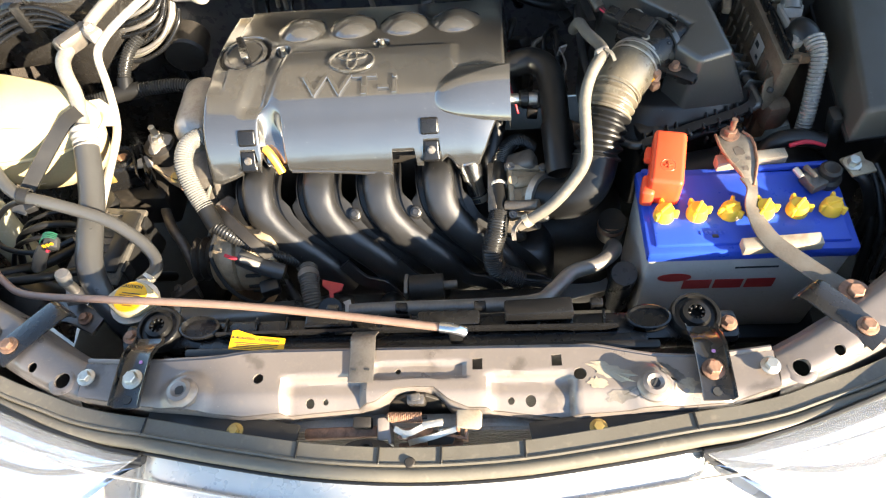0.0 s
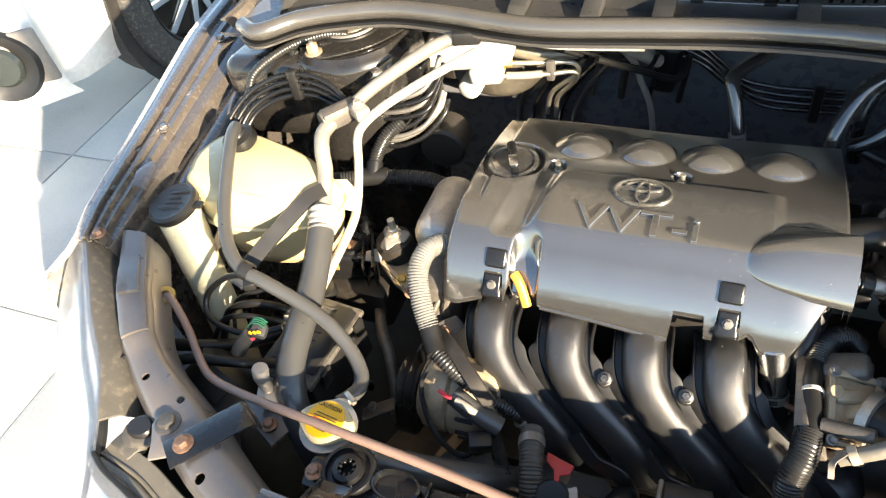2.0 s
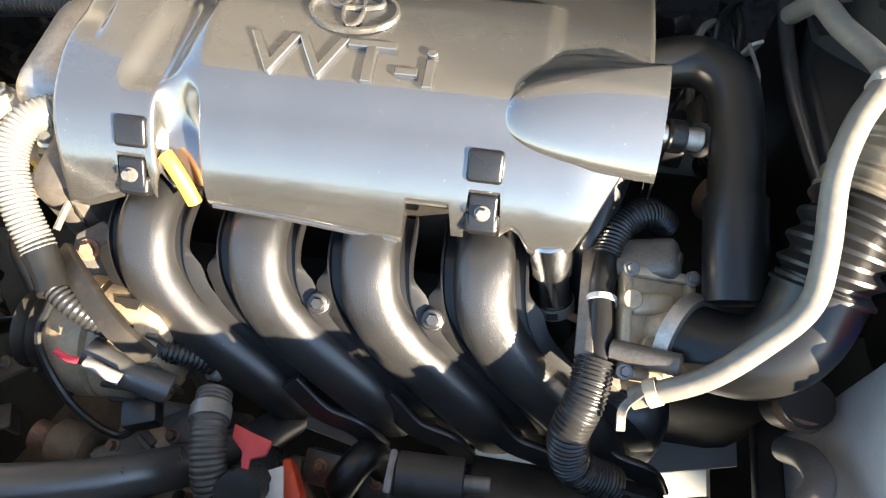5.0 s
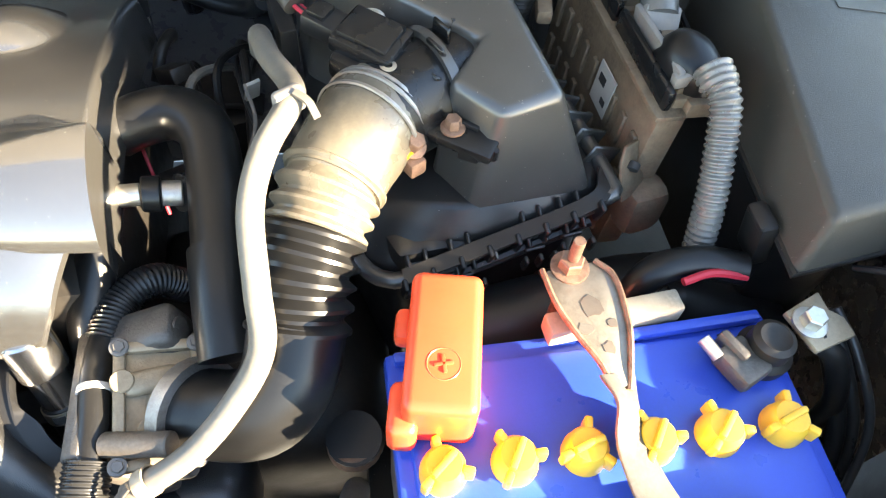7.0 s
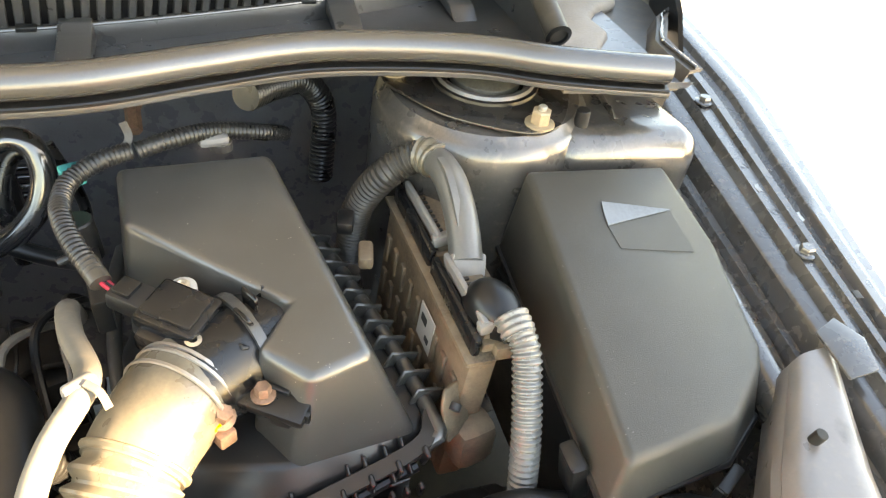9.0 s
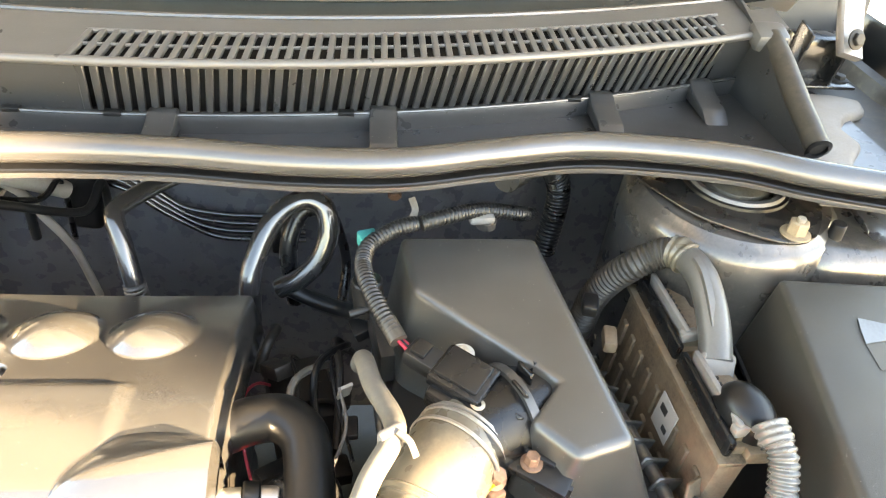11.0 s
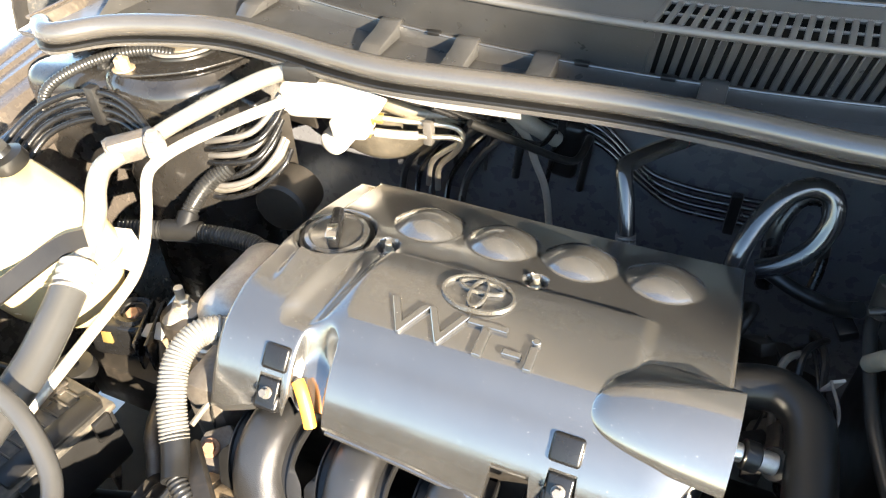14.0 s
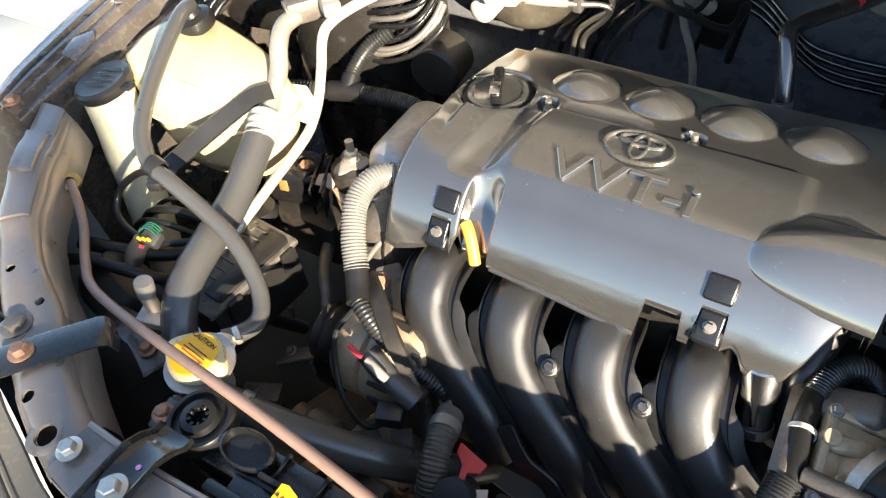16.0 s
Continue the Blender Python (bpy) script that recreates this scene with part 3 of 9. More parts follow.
for x in (-0.48, -0.295, -0.2, -0.115, 0.04, 0.222, 0.428, 0.54):
    y = cowl_y(x)
    part("rib", prism([(y - 0.068, 0.843), (y + 0.002, 0.843), (y + 0.002, 0.861), (y - 0.008, 0.861), (y - 0.02, 0.8565), (y - 0.05, 0.852)], x - 0.012, x + 0.012, 0.002,
                      Matrix(((0, 0, 1, 0), (1, 0, 0, 0), (0, 1, 0, 0), (0, 0, 0, 1)))), TRAYPL, cowl)
for x in (-0.24, -0.08, 0.0, 0.19, 0.40):
    part("slot_insert", rbox((x, cowl_y(x) - 0.004, 0.8575), (0.014, 0.008, 0.004), 0.001), RUBBER, cowl)
solid = [x for x in xs if x < -0.018]
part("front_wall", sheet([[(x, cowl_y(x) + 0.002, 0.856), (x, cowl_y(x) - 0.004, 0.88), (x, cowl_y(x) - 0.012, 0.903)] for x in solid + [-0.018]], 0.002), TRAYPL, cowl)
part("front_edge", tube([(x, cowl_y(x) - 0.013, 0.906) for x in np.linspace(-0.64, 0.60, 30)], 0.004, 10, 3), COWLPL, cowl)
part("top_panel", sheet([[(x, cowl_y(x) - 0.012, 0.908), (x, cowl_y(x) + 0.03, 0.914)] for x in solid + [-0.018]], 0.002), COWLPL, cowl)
part("rear_panel", sheet([[(x, cowl_y(x) + 0.03, 0.914), (x, cowl_y(x) + 0.055, 0.917), (x, cowl_y(x) + 0.062, 0.912)] for x in xs], 0.002), COWLPL, cowl)
part("end_panel", sheet([[(x, cowl_y(x) - 0.012, 0.908), (x, cowl_y(x) + 0.03, 0.914)] for x in np.linspace(0.552, 0.63, 8)], 0.002), COWLPL, cowl)
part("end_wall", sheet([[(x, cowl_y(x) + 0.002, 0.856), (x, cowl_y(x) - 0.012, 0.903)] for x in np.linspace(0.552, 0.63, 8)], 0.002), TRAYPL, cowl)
part("rear_bead", tube([(x, cowl_y(x) + 0.058, 0.9175) for x in np.linspace(-0.64, 0.63, 30)], 0.0028, 8, 3), SEALRUB, cowl)
# Sheet behind the louvres, coloured near-black for the shade in the duct.
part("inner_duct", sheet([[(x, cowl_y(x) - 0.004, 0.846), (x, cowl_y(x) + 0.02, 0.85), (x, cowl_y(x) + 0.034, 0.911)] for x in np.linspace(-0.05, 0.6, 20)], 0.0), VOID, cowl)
part("louvre_rail", tube([(x, cowl_y(x) + 0.009, 0.9105) for x in np.linspace(-0.018, 0.556, 16)], 0.0016, 6, 3), COWLPL, cowl)
part("louvre_rail", tube([(x, cowl_y(x) + 0.029, 0.9135) for x in np.linspace(-0.018, 0.556, 16)], 0.0022, 6, 3), COWLPL, cowl)
top_slat = wall_slat = None
for i in range(53):
    x = -0.018 + 0.0109 * i
    if top_slat is None:
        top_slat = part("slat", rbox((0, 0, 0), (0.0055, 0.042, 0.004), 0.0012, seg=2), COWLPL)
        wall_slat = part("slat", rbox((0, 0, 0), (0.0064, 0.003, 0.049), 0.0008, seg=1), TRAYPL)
        a, b = top_slat, wall_slat
    else:
        a, b = new("slat", top_slat.data), new("slat", wall_slat.data)
    slope = math.atan(0.69 * x)
    for o, p, e in ((a, (x, cowl_y(x) + 0.009, 0.9105), (radians(8), 0, slope - 0.15)), (b, (x, cowl_y(x) - 0.004, 0.88), (radians(14), radians(8), slope))):
        o.parent, o.location, o.rotation_euler = cowl, Vector(p) - cowl.location, e

# windscreen foot and the hood, raised out of view above the bay
wind = thing("windscreen", (0, 0.76, 0.9), "dark windscreen foot behind the cowl", "windscreen")
part("glass", sheet([[(x, cowl_y(x) + 0.062, 0.914), (x, cowl_y(x) + 0.11, 0.935), (x, cowl_y(x) + 0.75, 1.38)] for x in np.linspace(-0.64, 0.64, 24)], 0.005), DARKGLASS, wind)
part("edge_trim", tube([(x, cowl_y(x) + 0.085, 0.927) for x in np.linspace(-0.64, 0.64, 30)], 0.0045, 8, 3), SEALRUB, wind)
hood_rows = []
for k in np.linspace(0, 1, 10):
    y, z = 0.86 - 0.62 * k, 0.96 + 0.86 * k
    hood_rows.append([(x, y + 0.05 * (x / 0.7) ** 2, z - 0.06 * (x / 0.7) ** 2) for x in np.linspace(-0.68, 0.68, 16)])
part("hood", sheet(hood_rows, 0.012), HOODUNDER, car, "raised hood, painted underside facing the bay")
# right-hand end of the cowl: drain tube, water channel and side panel
part("drain_tube", tube([(0.600, 0.785, 0.906), (0.599, 0.75, 0.896), (0.597, 0.70, 0.879), (0.596, 0.648, 0.862)], 0.0105, 18, 5), CONDUITD, cowl, "short dull black rubber drain tube")
part("tube_mouth", lathe([(0.0105, 0.0), (0.0115, 0.002), (0.008, 0.003), (0.0075, -0.01), (0, -0.01)], along((0.596, 0.648, 0.862), (0.0, -0.95, -0.31)), 18), RUBBER, cowl)
part("tube_mount", rbox((0.598, 0.788, 0.906), (0.034, 0.03, 0.02), 0.006, (14, 0, 0)), COWLPL, cowl)
for s in (-1, 1):
    e = 0.585 if s > 0 else 0.625
    part("end_plate", sheet([[(s * e, y, 0.838), (s * (e + 0.004), y, z)] for y, z in ((0.625, 0.848), (0.66, 0.866), (0.72, 0.888), (0.78, 0.906), (0.88, 0.93))], 0.003), TRAYPL, cowl)
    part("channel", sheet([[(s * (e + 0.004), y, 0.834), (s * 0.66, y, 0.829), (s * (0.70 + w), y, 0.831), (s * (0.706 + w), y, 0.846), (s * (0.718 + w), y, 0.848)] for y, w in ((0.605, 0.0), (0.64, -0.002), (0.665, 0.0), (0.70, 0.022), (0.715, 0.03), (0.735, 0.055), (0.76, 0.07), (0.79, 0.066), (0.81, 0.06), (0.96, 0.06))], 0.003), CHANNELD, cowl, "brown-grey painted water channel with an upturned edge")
    part("channel_edge", tube([(s * (0.712 + w), y, 0.8485) for y, w in ((0.605, 0.0), (0.64, -0.002), (0.665, 0.0), (0.70, 0.022), (0.715, 0.03), (0.735, 0.055), (0.76, 0.07), (0.79, 0.066), (0.81, 0.06))], 0.002, 8, 3), RAILPAINT, cowl)
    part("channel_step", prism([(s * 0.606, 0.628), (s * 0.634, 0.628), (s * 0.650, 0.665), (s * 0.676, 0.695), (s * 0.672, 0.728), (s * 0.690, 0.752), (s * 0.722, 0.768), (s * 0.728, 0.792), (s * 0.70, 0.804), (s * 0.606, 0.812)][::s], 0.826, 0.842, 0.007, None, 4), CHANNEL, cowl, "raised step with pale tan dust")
    part("side_wall", sheet([[(s * (x - 0.006), y, 0.775), (s * (x - 0.002), y, z - 0.02), (s * x, y, z - 0.004), (s * (x + 0.004), y, z)] for x, y, z in ((0.736, 0.655, 0.822), (0.742, 0.676, 0.838), (0.750, 0.702, 0.857), (0.757, 0.728, 0.868), (0.765, 0.754, 0.876), (0.775, 0.79, 0.884), (0.785, 0.828, 0.89), (0.795, 0.87, 0.888), (0.80, 0.91, 0.883), (0.806, 0.96, 0.881))], 0.004), RUBBER, cowl, "black rubber side seal panel curving along the fender")
    part("rear_wall", sheet([[(s * 0.60, 0.93, 0.82), (s * 0.60, 0.95, 0.93), (s * 0.60, 1.02, 1.02)], [(s * 0.80, 0.93, 0.82), (s * 0.80, 0.95, 0.95), (s * 0.80, 1.0, 1.02)]], 0.004), DARKBAY, cowl)
    bracket = part("hinge_bracket", join(rbox((s * 0.684, 0.838, 0.868), (0.058, 0.03, 0.05), 0.004), rbox((s * 0.690, 0.822, 0.8475), (0.072, 0.036, 0.004), 0.0015), rbox((s * 0.656, 0.825, 0.876), (0.003, 0.03, 0.062), 0.001, (12, 0, 0)), rbox((s * 0.699, 0.818, 0.868), (0.003, 0.022, 0.044), 0.001, (12, 0, 0))), BLACK_OR_SHADED, car, "black steel hinge bracket")
    part("bracket_bolt", hexbolt((s * 0.716, 0.822, 0.8495), r=0.006, h=0.005), GRIME, bracket)
    hinge = part("hinge_arm", ribbon([(s * 0.700, 0.800, 0.884), (s * 0.701, 0.812, 0.896), (s * 0.702, 0.826, 0.914), (s * 0.70, 0.842, 0.945), (s * 0.69, 0.85, 0.985)], 0.032, 0.009, (s * 0.35, -1, 0.5)), PAINT, car, "painted steel hood hinge")
    part("hinge_pin", hexbolt((s * 0.7, 0.802, 0.902), (s * 0.3, -1, 0.5), 0.007, 0.005), GRIME, hinge)

# ---- front: radiator support, nose, lamps, latch ----
def beam_z(x, y):
    z = 0.713 + 0.0015 * math.cos(x * 8)
    for cx in (-0.095, 0.122):
        z -= 0.012 * smooth01(0.047, 0.038, abs(x - cx)) * smooth01(0.024, 0.014, y)
    z -= 0.006 * smooth01(0.052, 0.046, abs(x - 0.006)) * smooth01(0.0105, 0.006, abs(y - 0.026))
    for cx in (-0.243, 0.244):
        z += 0.006 * smooth01(0.03, 0.018, math.hypot(x - cx, y - 0.002))
    z -= 0.004 * smooth01(0.315, 0.318, abs(x)) * smooth01(0.39, 0.38, abs(x))
    return z - 0.012 * smooth01(0.004, -0.02, y)

def beam_front(x):
    return lerp_table([(-0.392, 0.008), (-0.284, -0.008), (-0.181, -0.018), (-0.102, -0.012), (-0.055, -0.009), (-0.038, -0.006), (-0.018, 0.006), (0.0, 0.008), (0.022, 0.0075), (0.038, -0.005), (0.058, -0.012), (0.088, -0.012),
                       (0.161, -0.02), (0.318, -0.01), (0.392, 0.012)], x)

def beam_back(x):
    return lerp_table([(-0.392, 0.044), (-0.30, 0.04), (-0.22, 0.043), (-0.18, 0.049), (0.19, 0.048), (0.25, 0.036), (0.30, 0.034), (0.392, 0.046)], x)

rows, front, rear = [], [], []
for x in np.linspace(-0.369, 0.369, 150):
    a, b = beam_front(x), beam_back(x)
    rows.append([(x, a + (b - a) * k, beam_z(x, a + (b - a) * k)) for k in np.linspace(0.0, 1.0, 26)])
    front.append([(x, a - 0.0005, beam_z(x, a) - 0.0015), (x, a - 0.0025, beam_z(x, a) - 0.006), (x, a, 0.68), (x, a + 0.004, 0.65)])
    rear.append([(x, b + 0.0005, beam_z(x, b) - 0.0015), (x, b + 0.002, beam_z(x, b) - 0.006), (x, b + 0.002, 0.655)])
beam = part("radiator_support", sheet(rows, 0.003), PAINT, car, "bronze-grey pressed steel radiator support with holes")
part("front_flange", sheet(front), PAINT, car)
part("rear_flange", sheet(rear), PAINT, car)
cut = bmesh.new()
o = Vector(car.location)
for x, y, r in ((-0.166, 0.019, 0.0058), (0.173, 0.019, 0.0065), (-0.016, 0.026, 0.003), (-0.11, -0.004, 0.0048), (-0.093, -0.003, 0.003), (0.102, -0.004, 0.0035), (0.122, -0.004, 0.0055), (0.265, 0.012, 0.004)):
    cut = join(cut, cyl(Vector((x, y, 0.66)) - o, Vector((x, y, 0.76)) - o, r, seg=16))
for x, y in ((0.068, 0.031), (0.15, 0.034)):
    cut = join(cut, rbox(Vector((x, y, 0.71)) - o, (0.0105, 0.0125, 0.1), 0))
bore(beam, cut)
part("support_flange", tube([(x, beam_back(x) + 0.003, 0.708) for x in np.linspace(-0.367, 0.367, 30)], 0.003, 8, 3), PAINT, car)

for cx, cy, sx, sy, spin, m, seed in ((0.205, 0.020, 0.030, 0.011, -20, CLAMPSTEEL, 1), (0.214, -0.004, 0.024, 0.007, 10, ALUDARK, 2), (0.276, 0.004, 0.016, 0.010, 30, CLAMPSTEEL, 3), (0.262, 0.020, 0.018, 0.008, -35, ALUDARK, 5), (0.19, 0.008, 0.012, 0.008, 0, CLAMPSTEEL, 7)):
    rng = random.Random(seed)
    ring = [(cx + sx * rng.uniform(0.55, 1.0) * math.cos(a), cy + sy * rng.uniform(0.55, 1.0) * math.sin(a)) for a in np.linspace(0, 2 * math.pi, 23)[:-1]]
    ring = [(cx + (x - cx) * math.cos(radians(spin)) - (y - cy) * math.sin(radians(spin)), cy + (x - cx) * math.sin(radians(spin)) + (y - cy) * math.cos(radians(spin))) for x, y in ring]
    bm = bmesh.new()
    hub = bm.verts.new((cx, cy, beam_z(cx, cy) + 0.0006))
    vs = [bm.verts.new((x, y, beam_z(x, y) + 0.0006)) for x, y in ring]
    for i in range(len(vs)):
        bm.faces.new((hub, vs[i], vs[(i + 1) % len(vs)]))
    part("peeled_patch", bm, m, beam, "peeled and stained paint")

# side members that run from the support back to the fenders
OUT_L = [(0.371, 0.004), (0.428, 0.026), (0.488, 0.058), (0.58, 0.122), (0.642, 0.187), (0.705, 0.28)]
INN_L = [(0.371, 0.048), (0.411, 0.068), (0.474, 0.106), (0.556, 0.150), (0.605, 0.205), (0.662, 0.284)]
OUT_R = [(0.371, 0.004), (0.428, 0.026), (0.501, 0.062), (0.575, 0.115), (0.640, 0.215), (0.712, 0.366)]
INN_R = [(0.371, 0.048), (0.411, 0.066), (0.463, 0.097), (0.53, 0.15), (0.578, 0.245), (0.672, 0.363)]
for s, oo, ii, rise, lean in ((-1, OUT_L, INN_L, 0.03, 1.9), (1, OUT_R, INN_R, 0.05, 0.6)):
    oo, ii = spline([(x, y, 0) for x, y in oo], 9), spline([(x, y, 0) for x, y in ii], 9)
    rows, outer, inner = [], [], []
    for k, (a, b) in enumerate(zip(oo, ii)):
        u0 = k / (len(oo) - 1)
        z = 0.704 + rise * u0 + 0.006 * smooth01(0.62, 0.66, u0) - 0.004 * smooth01(0.28, 0.31, u0) * smooth01(0.5, 0.45, u0) + 0.003 * smooth01(0.06, 0.03, abs(u0 - 0.83))
        row = []
        for u in np.linspace(0, 1, 11):
            p = a.lerp(b, u)
            row.append((p.x * s, p.y, z - 0.007 * (2 * u - 1) ** 8 + 0.002 * smooth01(0.5, 0.2, abs(u - 0.5))))
        rows.append(row)
        d = (b - a).normalized() * 0.004
        outer.append([(a.x * s, a.y, z - 0.0085), ((a.x - d.x) * s, a.y - d.y, z - 0.015), ((a.x - d.x) * s, a.y - d.y, z - 0.10)])
        inner.append([(b.x * s, b.y, z - 0.0085), ((b.x + d.x) * s, b.y + d.y, z - 0.014), ((b.x + lean * d.x) * s, b.y + lean * d.y, z - 0.034), ((b.x + lean * d.x) * s, b.y + lean * d.y, z - 0.045)])
    member = part("side_member", sheet(rows, 0.0025), PAINT, car, "curved pressed steel side member, bronze-grey")
    part("member_wall", sheet(outer), PAINT, car)
    part("member_wall", sheet(inner), PAINT, car)
    if s < 0:
        top = [[(x, y, z + 0.0035) for x, y, z in r[1:10]] for k, r in enumerate(rows) if k / (len(rows) - 1) > 0.655]
        part("upper_plate", sheet(top, 0.003), PAINT, car, "overlapping upper plate of the side member")
        pad = [[(x, y, z + 0.0085) for x, y, z in r[2:9]] for k, r in enumerate(rows) if 0.78 < k / (len(rows) - 1) < 0.93]
        part("pressed_pad", sheet(pad, 0.006), PAINT, car)
        # Disc laid on top; black stands in for the shade inside a hole.
        part("pad_hole", lathe([(0, 0), (0.005, 0), (0.005, 0.0008), (0, 0.0008)], Matrix.Translation((-0.663, 0.251, 0.7335)) @ rot(-10, 6, 0) @ Matrix.Diagonal((1, 1.25, 1, 1)), 16), BLACKMARK, car)
        for x, y in ((-0.548, 0.115), (-0.498, 0.104)):
            part("clip", join(lathe([(0, 0.002), (0.0058, 0.002), (0.0066, 0.0), (0.0066, -0.004)], Matrix.Translation((x, y, 0.7135 if y > 0.11 else 0.7115)), 14), rbox((x, y, 0.7155 if y > 0.11 else 0.7135), (0.004, 0.009, 0.005), 0.001, (0, 0, 30))), RUBBER, car, "black push-in clip")
    cut = bmesh.new()
    for x, y, r in ((0.392, 0.0235, 0.0085), (0.43, 0.038, 0.0055), (0.525, 0.108, 0.0052) if s > 0 else (0.548, 0.115, 0.0045), (0.552, 0.128, 0.0045) if s > 0 else (0.498, 0.104, 0.004), (0.66, 0.262, 0.0055) if s < 0 else (0.634, 0.258, 0.0065)):
        cut = join(cut, cyl(Vector((x * s, y, 0.6)) - o, Vector((x * s, y, 0.8)) - o, r, seg=18))
    bore(member, cut)
    part("hole_rim", lathe([(0.0085, 0.0), (0.0095, 0.0022), (0.013, 0.0024), (0.0165, 0.0)], Matrix.Translation((s * 0.392, 0.0235, 0.7055)), 24), PAINT, car)
    for x, y, z, r, m in ((0.361, 0.024, 0.7125, 0.0065, ZINC), (0.461, 0.061, 0.7205, 0.007, RUST), (0.495, 0.078, 0.7145, 0.009, ALUDARK)):
        part("bolt", hexbolt((x * s, y, z), r=r, h=0.007), m, car)
    # tab that carries the headlamp
    lamp_mount = thing("lamp_mount", (s * 0.527, 0.066, 0.69), "grey plastic headlamp mount with an oval black pad", "lamp mount", "lamp mounts")
    part("lamp_tab", ribbon([(s * 0.472, 0.046, 0.7175), (s * 0.455, 0.066, 0.7185), (s * 0.432, 0.094, 0.7175), (s * 0.420, 0.109, 0.715), (s * 0.417, 0.113, 0.703)], 0.032, 0.003, (0, 0, 1), 4), BLACK_OR_SHADED, car, "dark steel bracket")
    part("bolt_plate", prism([(s * x, y) for x, y in ((0.484, 0.085), (0.496, 0.094), (0.511, 0.088), (0.512, 0.072), (0.500, 0.055), (0.492, 0.038), (0.472, 0.048), (0.478, 0.066))][::-s], 0.7105, 0.7145, 0.0015), PAINT, car, "grey steel plate under the bolt")
    part("pad_plate", prism([(s * (0.526 + 0.021 * math.cos(a)), 0.066 + 0.019 * math.sin(a)) for a in np.linspace(0, 2 * math.pi, 25)[:-1]][::s], 0.700, 0.705, 0.0015), LAMPGREY, lamp_mount)
    part("pad", lathe([(0, 0.006), (0.0115, 0.006), (0.0135, 0.003), (0.0135, 0.0)], Matrix.Translation((s * 0.527, 0.068, 0.705)) @ Matrix.Diagonal((1.15, 0.85, 1, 1)), 24), PLASTIC, lamp_mount, "oval black rubber pad")
    part("foot", rbox((s * 0.533, 0.05, 0.698), (0.034, 0.022, 0.012), 0.003, (0, 0, s * 20)), LAMPGREY, lamp_mount)
    # channel-shaped brackets over the radiator's rubber mounts
    chan = []
    for y, z in ((-0.013, 0.7185), (0.0, 0.7195), (0.03, 0.7195), (0.046, 0.7185), (0.058, 0.712), (0.066, 0.704), (0.074, 0.703)):
        chan.append([(s * 0.303 + dx, y, z + dz) for dx, dz in ((-0.0165, 0.0075), (-0.0155, 0.007), (-0.0145, 0.001), (-0.012, 0.0), (0.012, 0.0), (0.0145, 0.001), (0.0155, 0.007), (0.0165, 0.0075))])
    part("mount_bracket", sheet(chan, 0.0025), BLACK_OR_SHADED, car, "dark painted channel bracket")
    part("bracket_bolt", hexbolt((s * 0.303, 0.018, 0.7195), r=0.0075, h=0.008), RUST if s > 0 else ZINC, car)
    # Not cut through: a black disc carries the hole's darkness.
    part("bracket_hole", lathe([(0, 0), (0.0045, 0), (0.0045, 0.0006), (0, 0.0006)], Matrix.Translation((s * 0.303, -0.005, 0.7195)), 16), BLACKMARK, car)
    part("paint_dot", lathe([(0, 0), (0.0022, 0), (0.002, 0.0005), (0, 0.0006)], Matrix.Translation((s * 0.303 + 0.004, 0.038, 0.7195)), 12), PINK, car)
    part("mount_bolt", hexbolt((s * 0.337, 0.083, 0.69), r=0.006, h=0.006), RUST, car)
    mount = lathe([(0, 0.0), (0.027, 0.0), (0.027, 0.012), (0.025, 0.015), (0.022, 0.015), (0.021, 0.011), (0.0165, 0.0115), (0.014, 0.018), (0.009, 0.019), (0.008, 0.006), (0, 0.006)],
                  Matrix.Translation((s * 0.303, 0.092, 0.683)), 32)
    for k in range(8):
        a = k * math.pi / 4
        mount = join(mount, rbox((s * 0.303 + 0.0085 * math.cos(a), 0.092 + 0.0085 * math.sin(a), 0.6995), (0.006, 0.0028, 0.004), 0.0005, (0, 0, math.degrees(a)), 1))
    solo("radiator_mount", mount, RUBBER, "round black rubber radiator mount with spoked top", "rubber mount", "radiator mounts")
    part("hood_stop", lathe([(0, 0), (0.016, 0), (0.0165, 0.006), (0.0135, 0.009), (0.0125, 0.014), (0.0085, 0.0155), (0.004, 0.012), (0, 0.012)], Matrix.Translation((s * 0.2435, 0.002, 0.715)), 24), PAINT, car, "metal hood rest pad")
    part("rest_hole", join(lathe([(0, 0), (0.0048, 0), (0.0048, 0.0006), (0, 0.0006)], Matrix.Translation((s * 0.2435, 0.002, 0.7272)), 16), rbox((s * 0.2435, 0.002, 0.7276), (0.020, 0.0022, 0.0012), 0, (0, 0, 60))), BLACKMARK, car)
    part("nose_bolt", hexbolt((s * 0.188, -0.032, 0.6955), r=0.0056, h=0.006, washer=1.6), BRASS, car)
    part("nose_plate", rbox((s * 0.205, -0.028, 0.692), (0.17, 0.03, 0.006), 0.002, (0, 0, -s * -8)), PLASTIC, car)

# rubber lip, upper nose edge and bumper skin
NOSE = [(-0.552, 0.043), (-0.498, 0.032), (-0.451, 0.014), (-0.409, 0.0), (-0.369, -0.0135), (-0.324, -0.023), (-0.282, -0.029), (-0.194, -0.044), (-0.10, -0.057), (0.0, -0.062)]
NOSE += [(-x, y) for x, y in NOSE[-2::-1]]
lip = thing("nose_weatherstrip", (0, -0.05, 0.68), "long dusty rubber strip along the nose", "weatherstrip")
part("strip", ribbon([(x, y, 0.700) for x, y in NOSE], 0.02, 0.005, (0, 0, 1), 6), NOSERUB, lip)
part("strip_ridge", tube([(x, y - 0.0085, 0.7025) for x, y in NOSE], 0.0022, 8, 6), NOSERUB, lip)
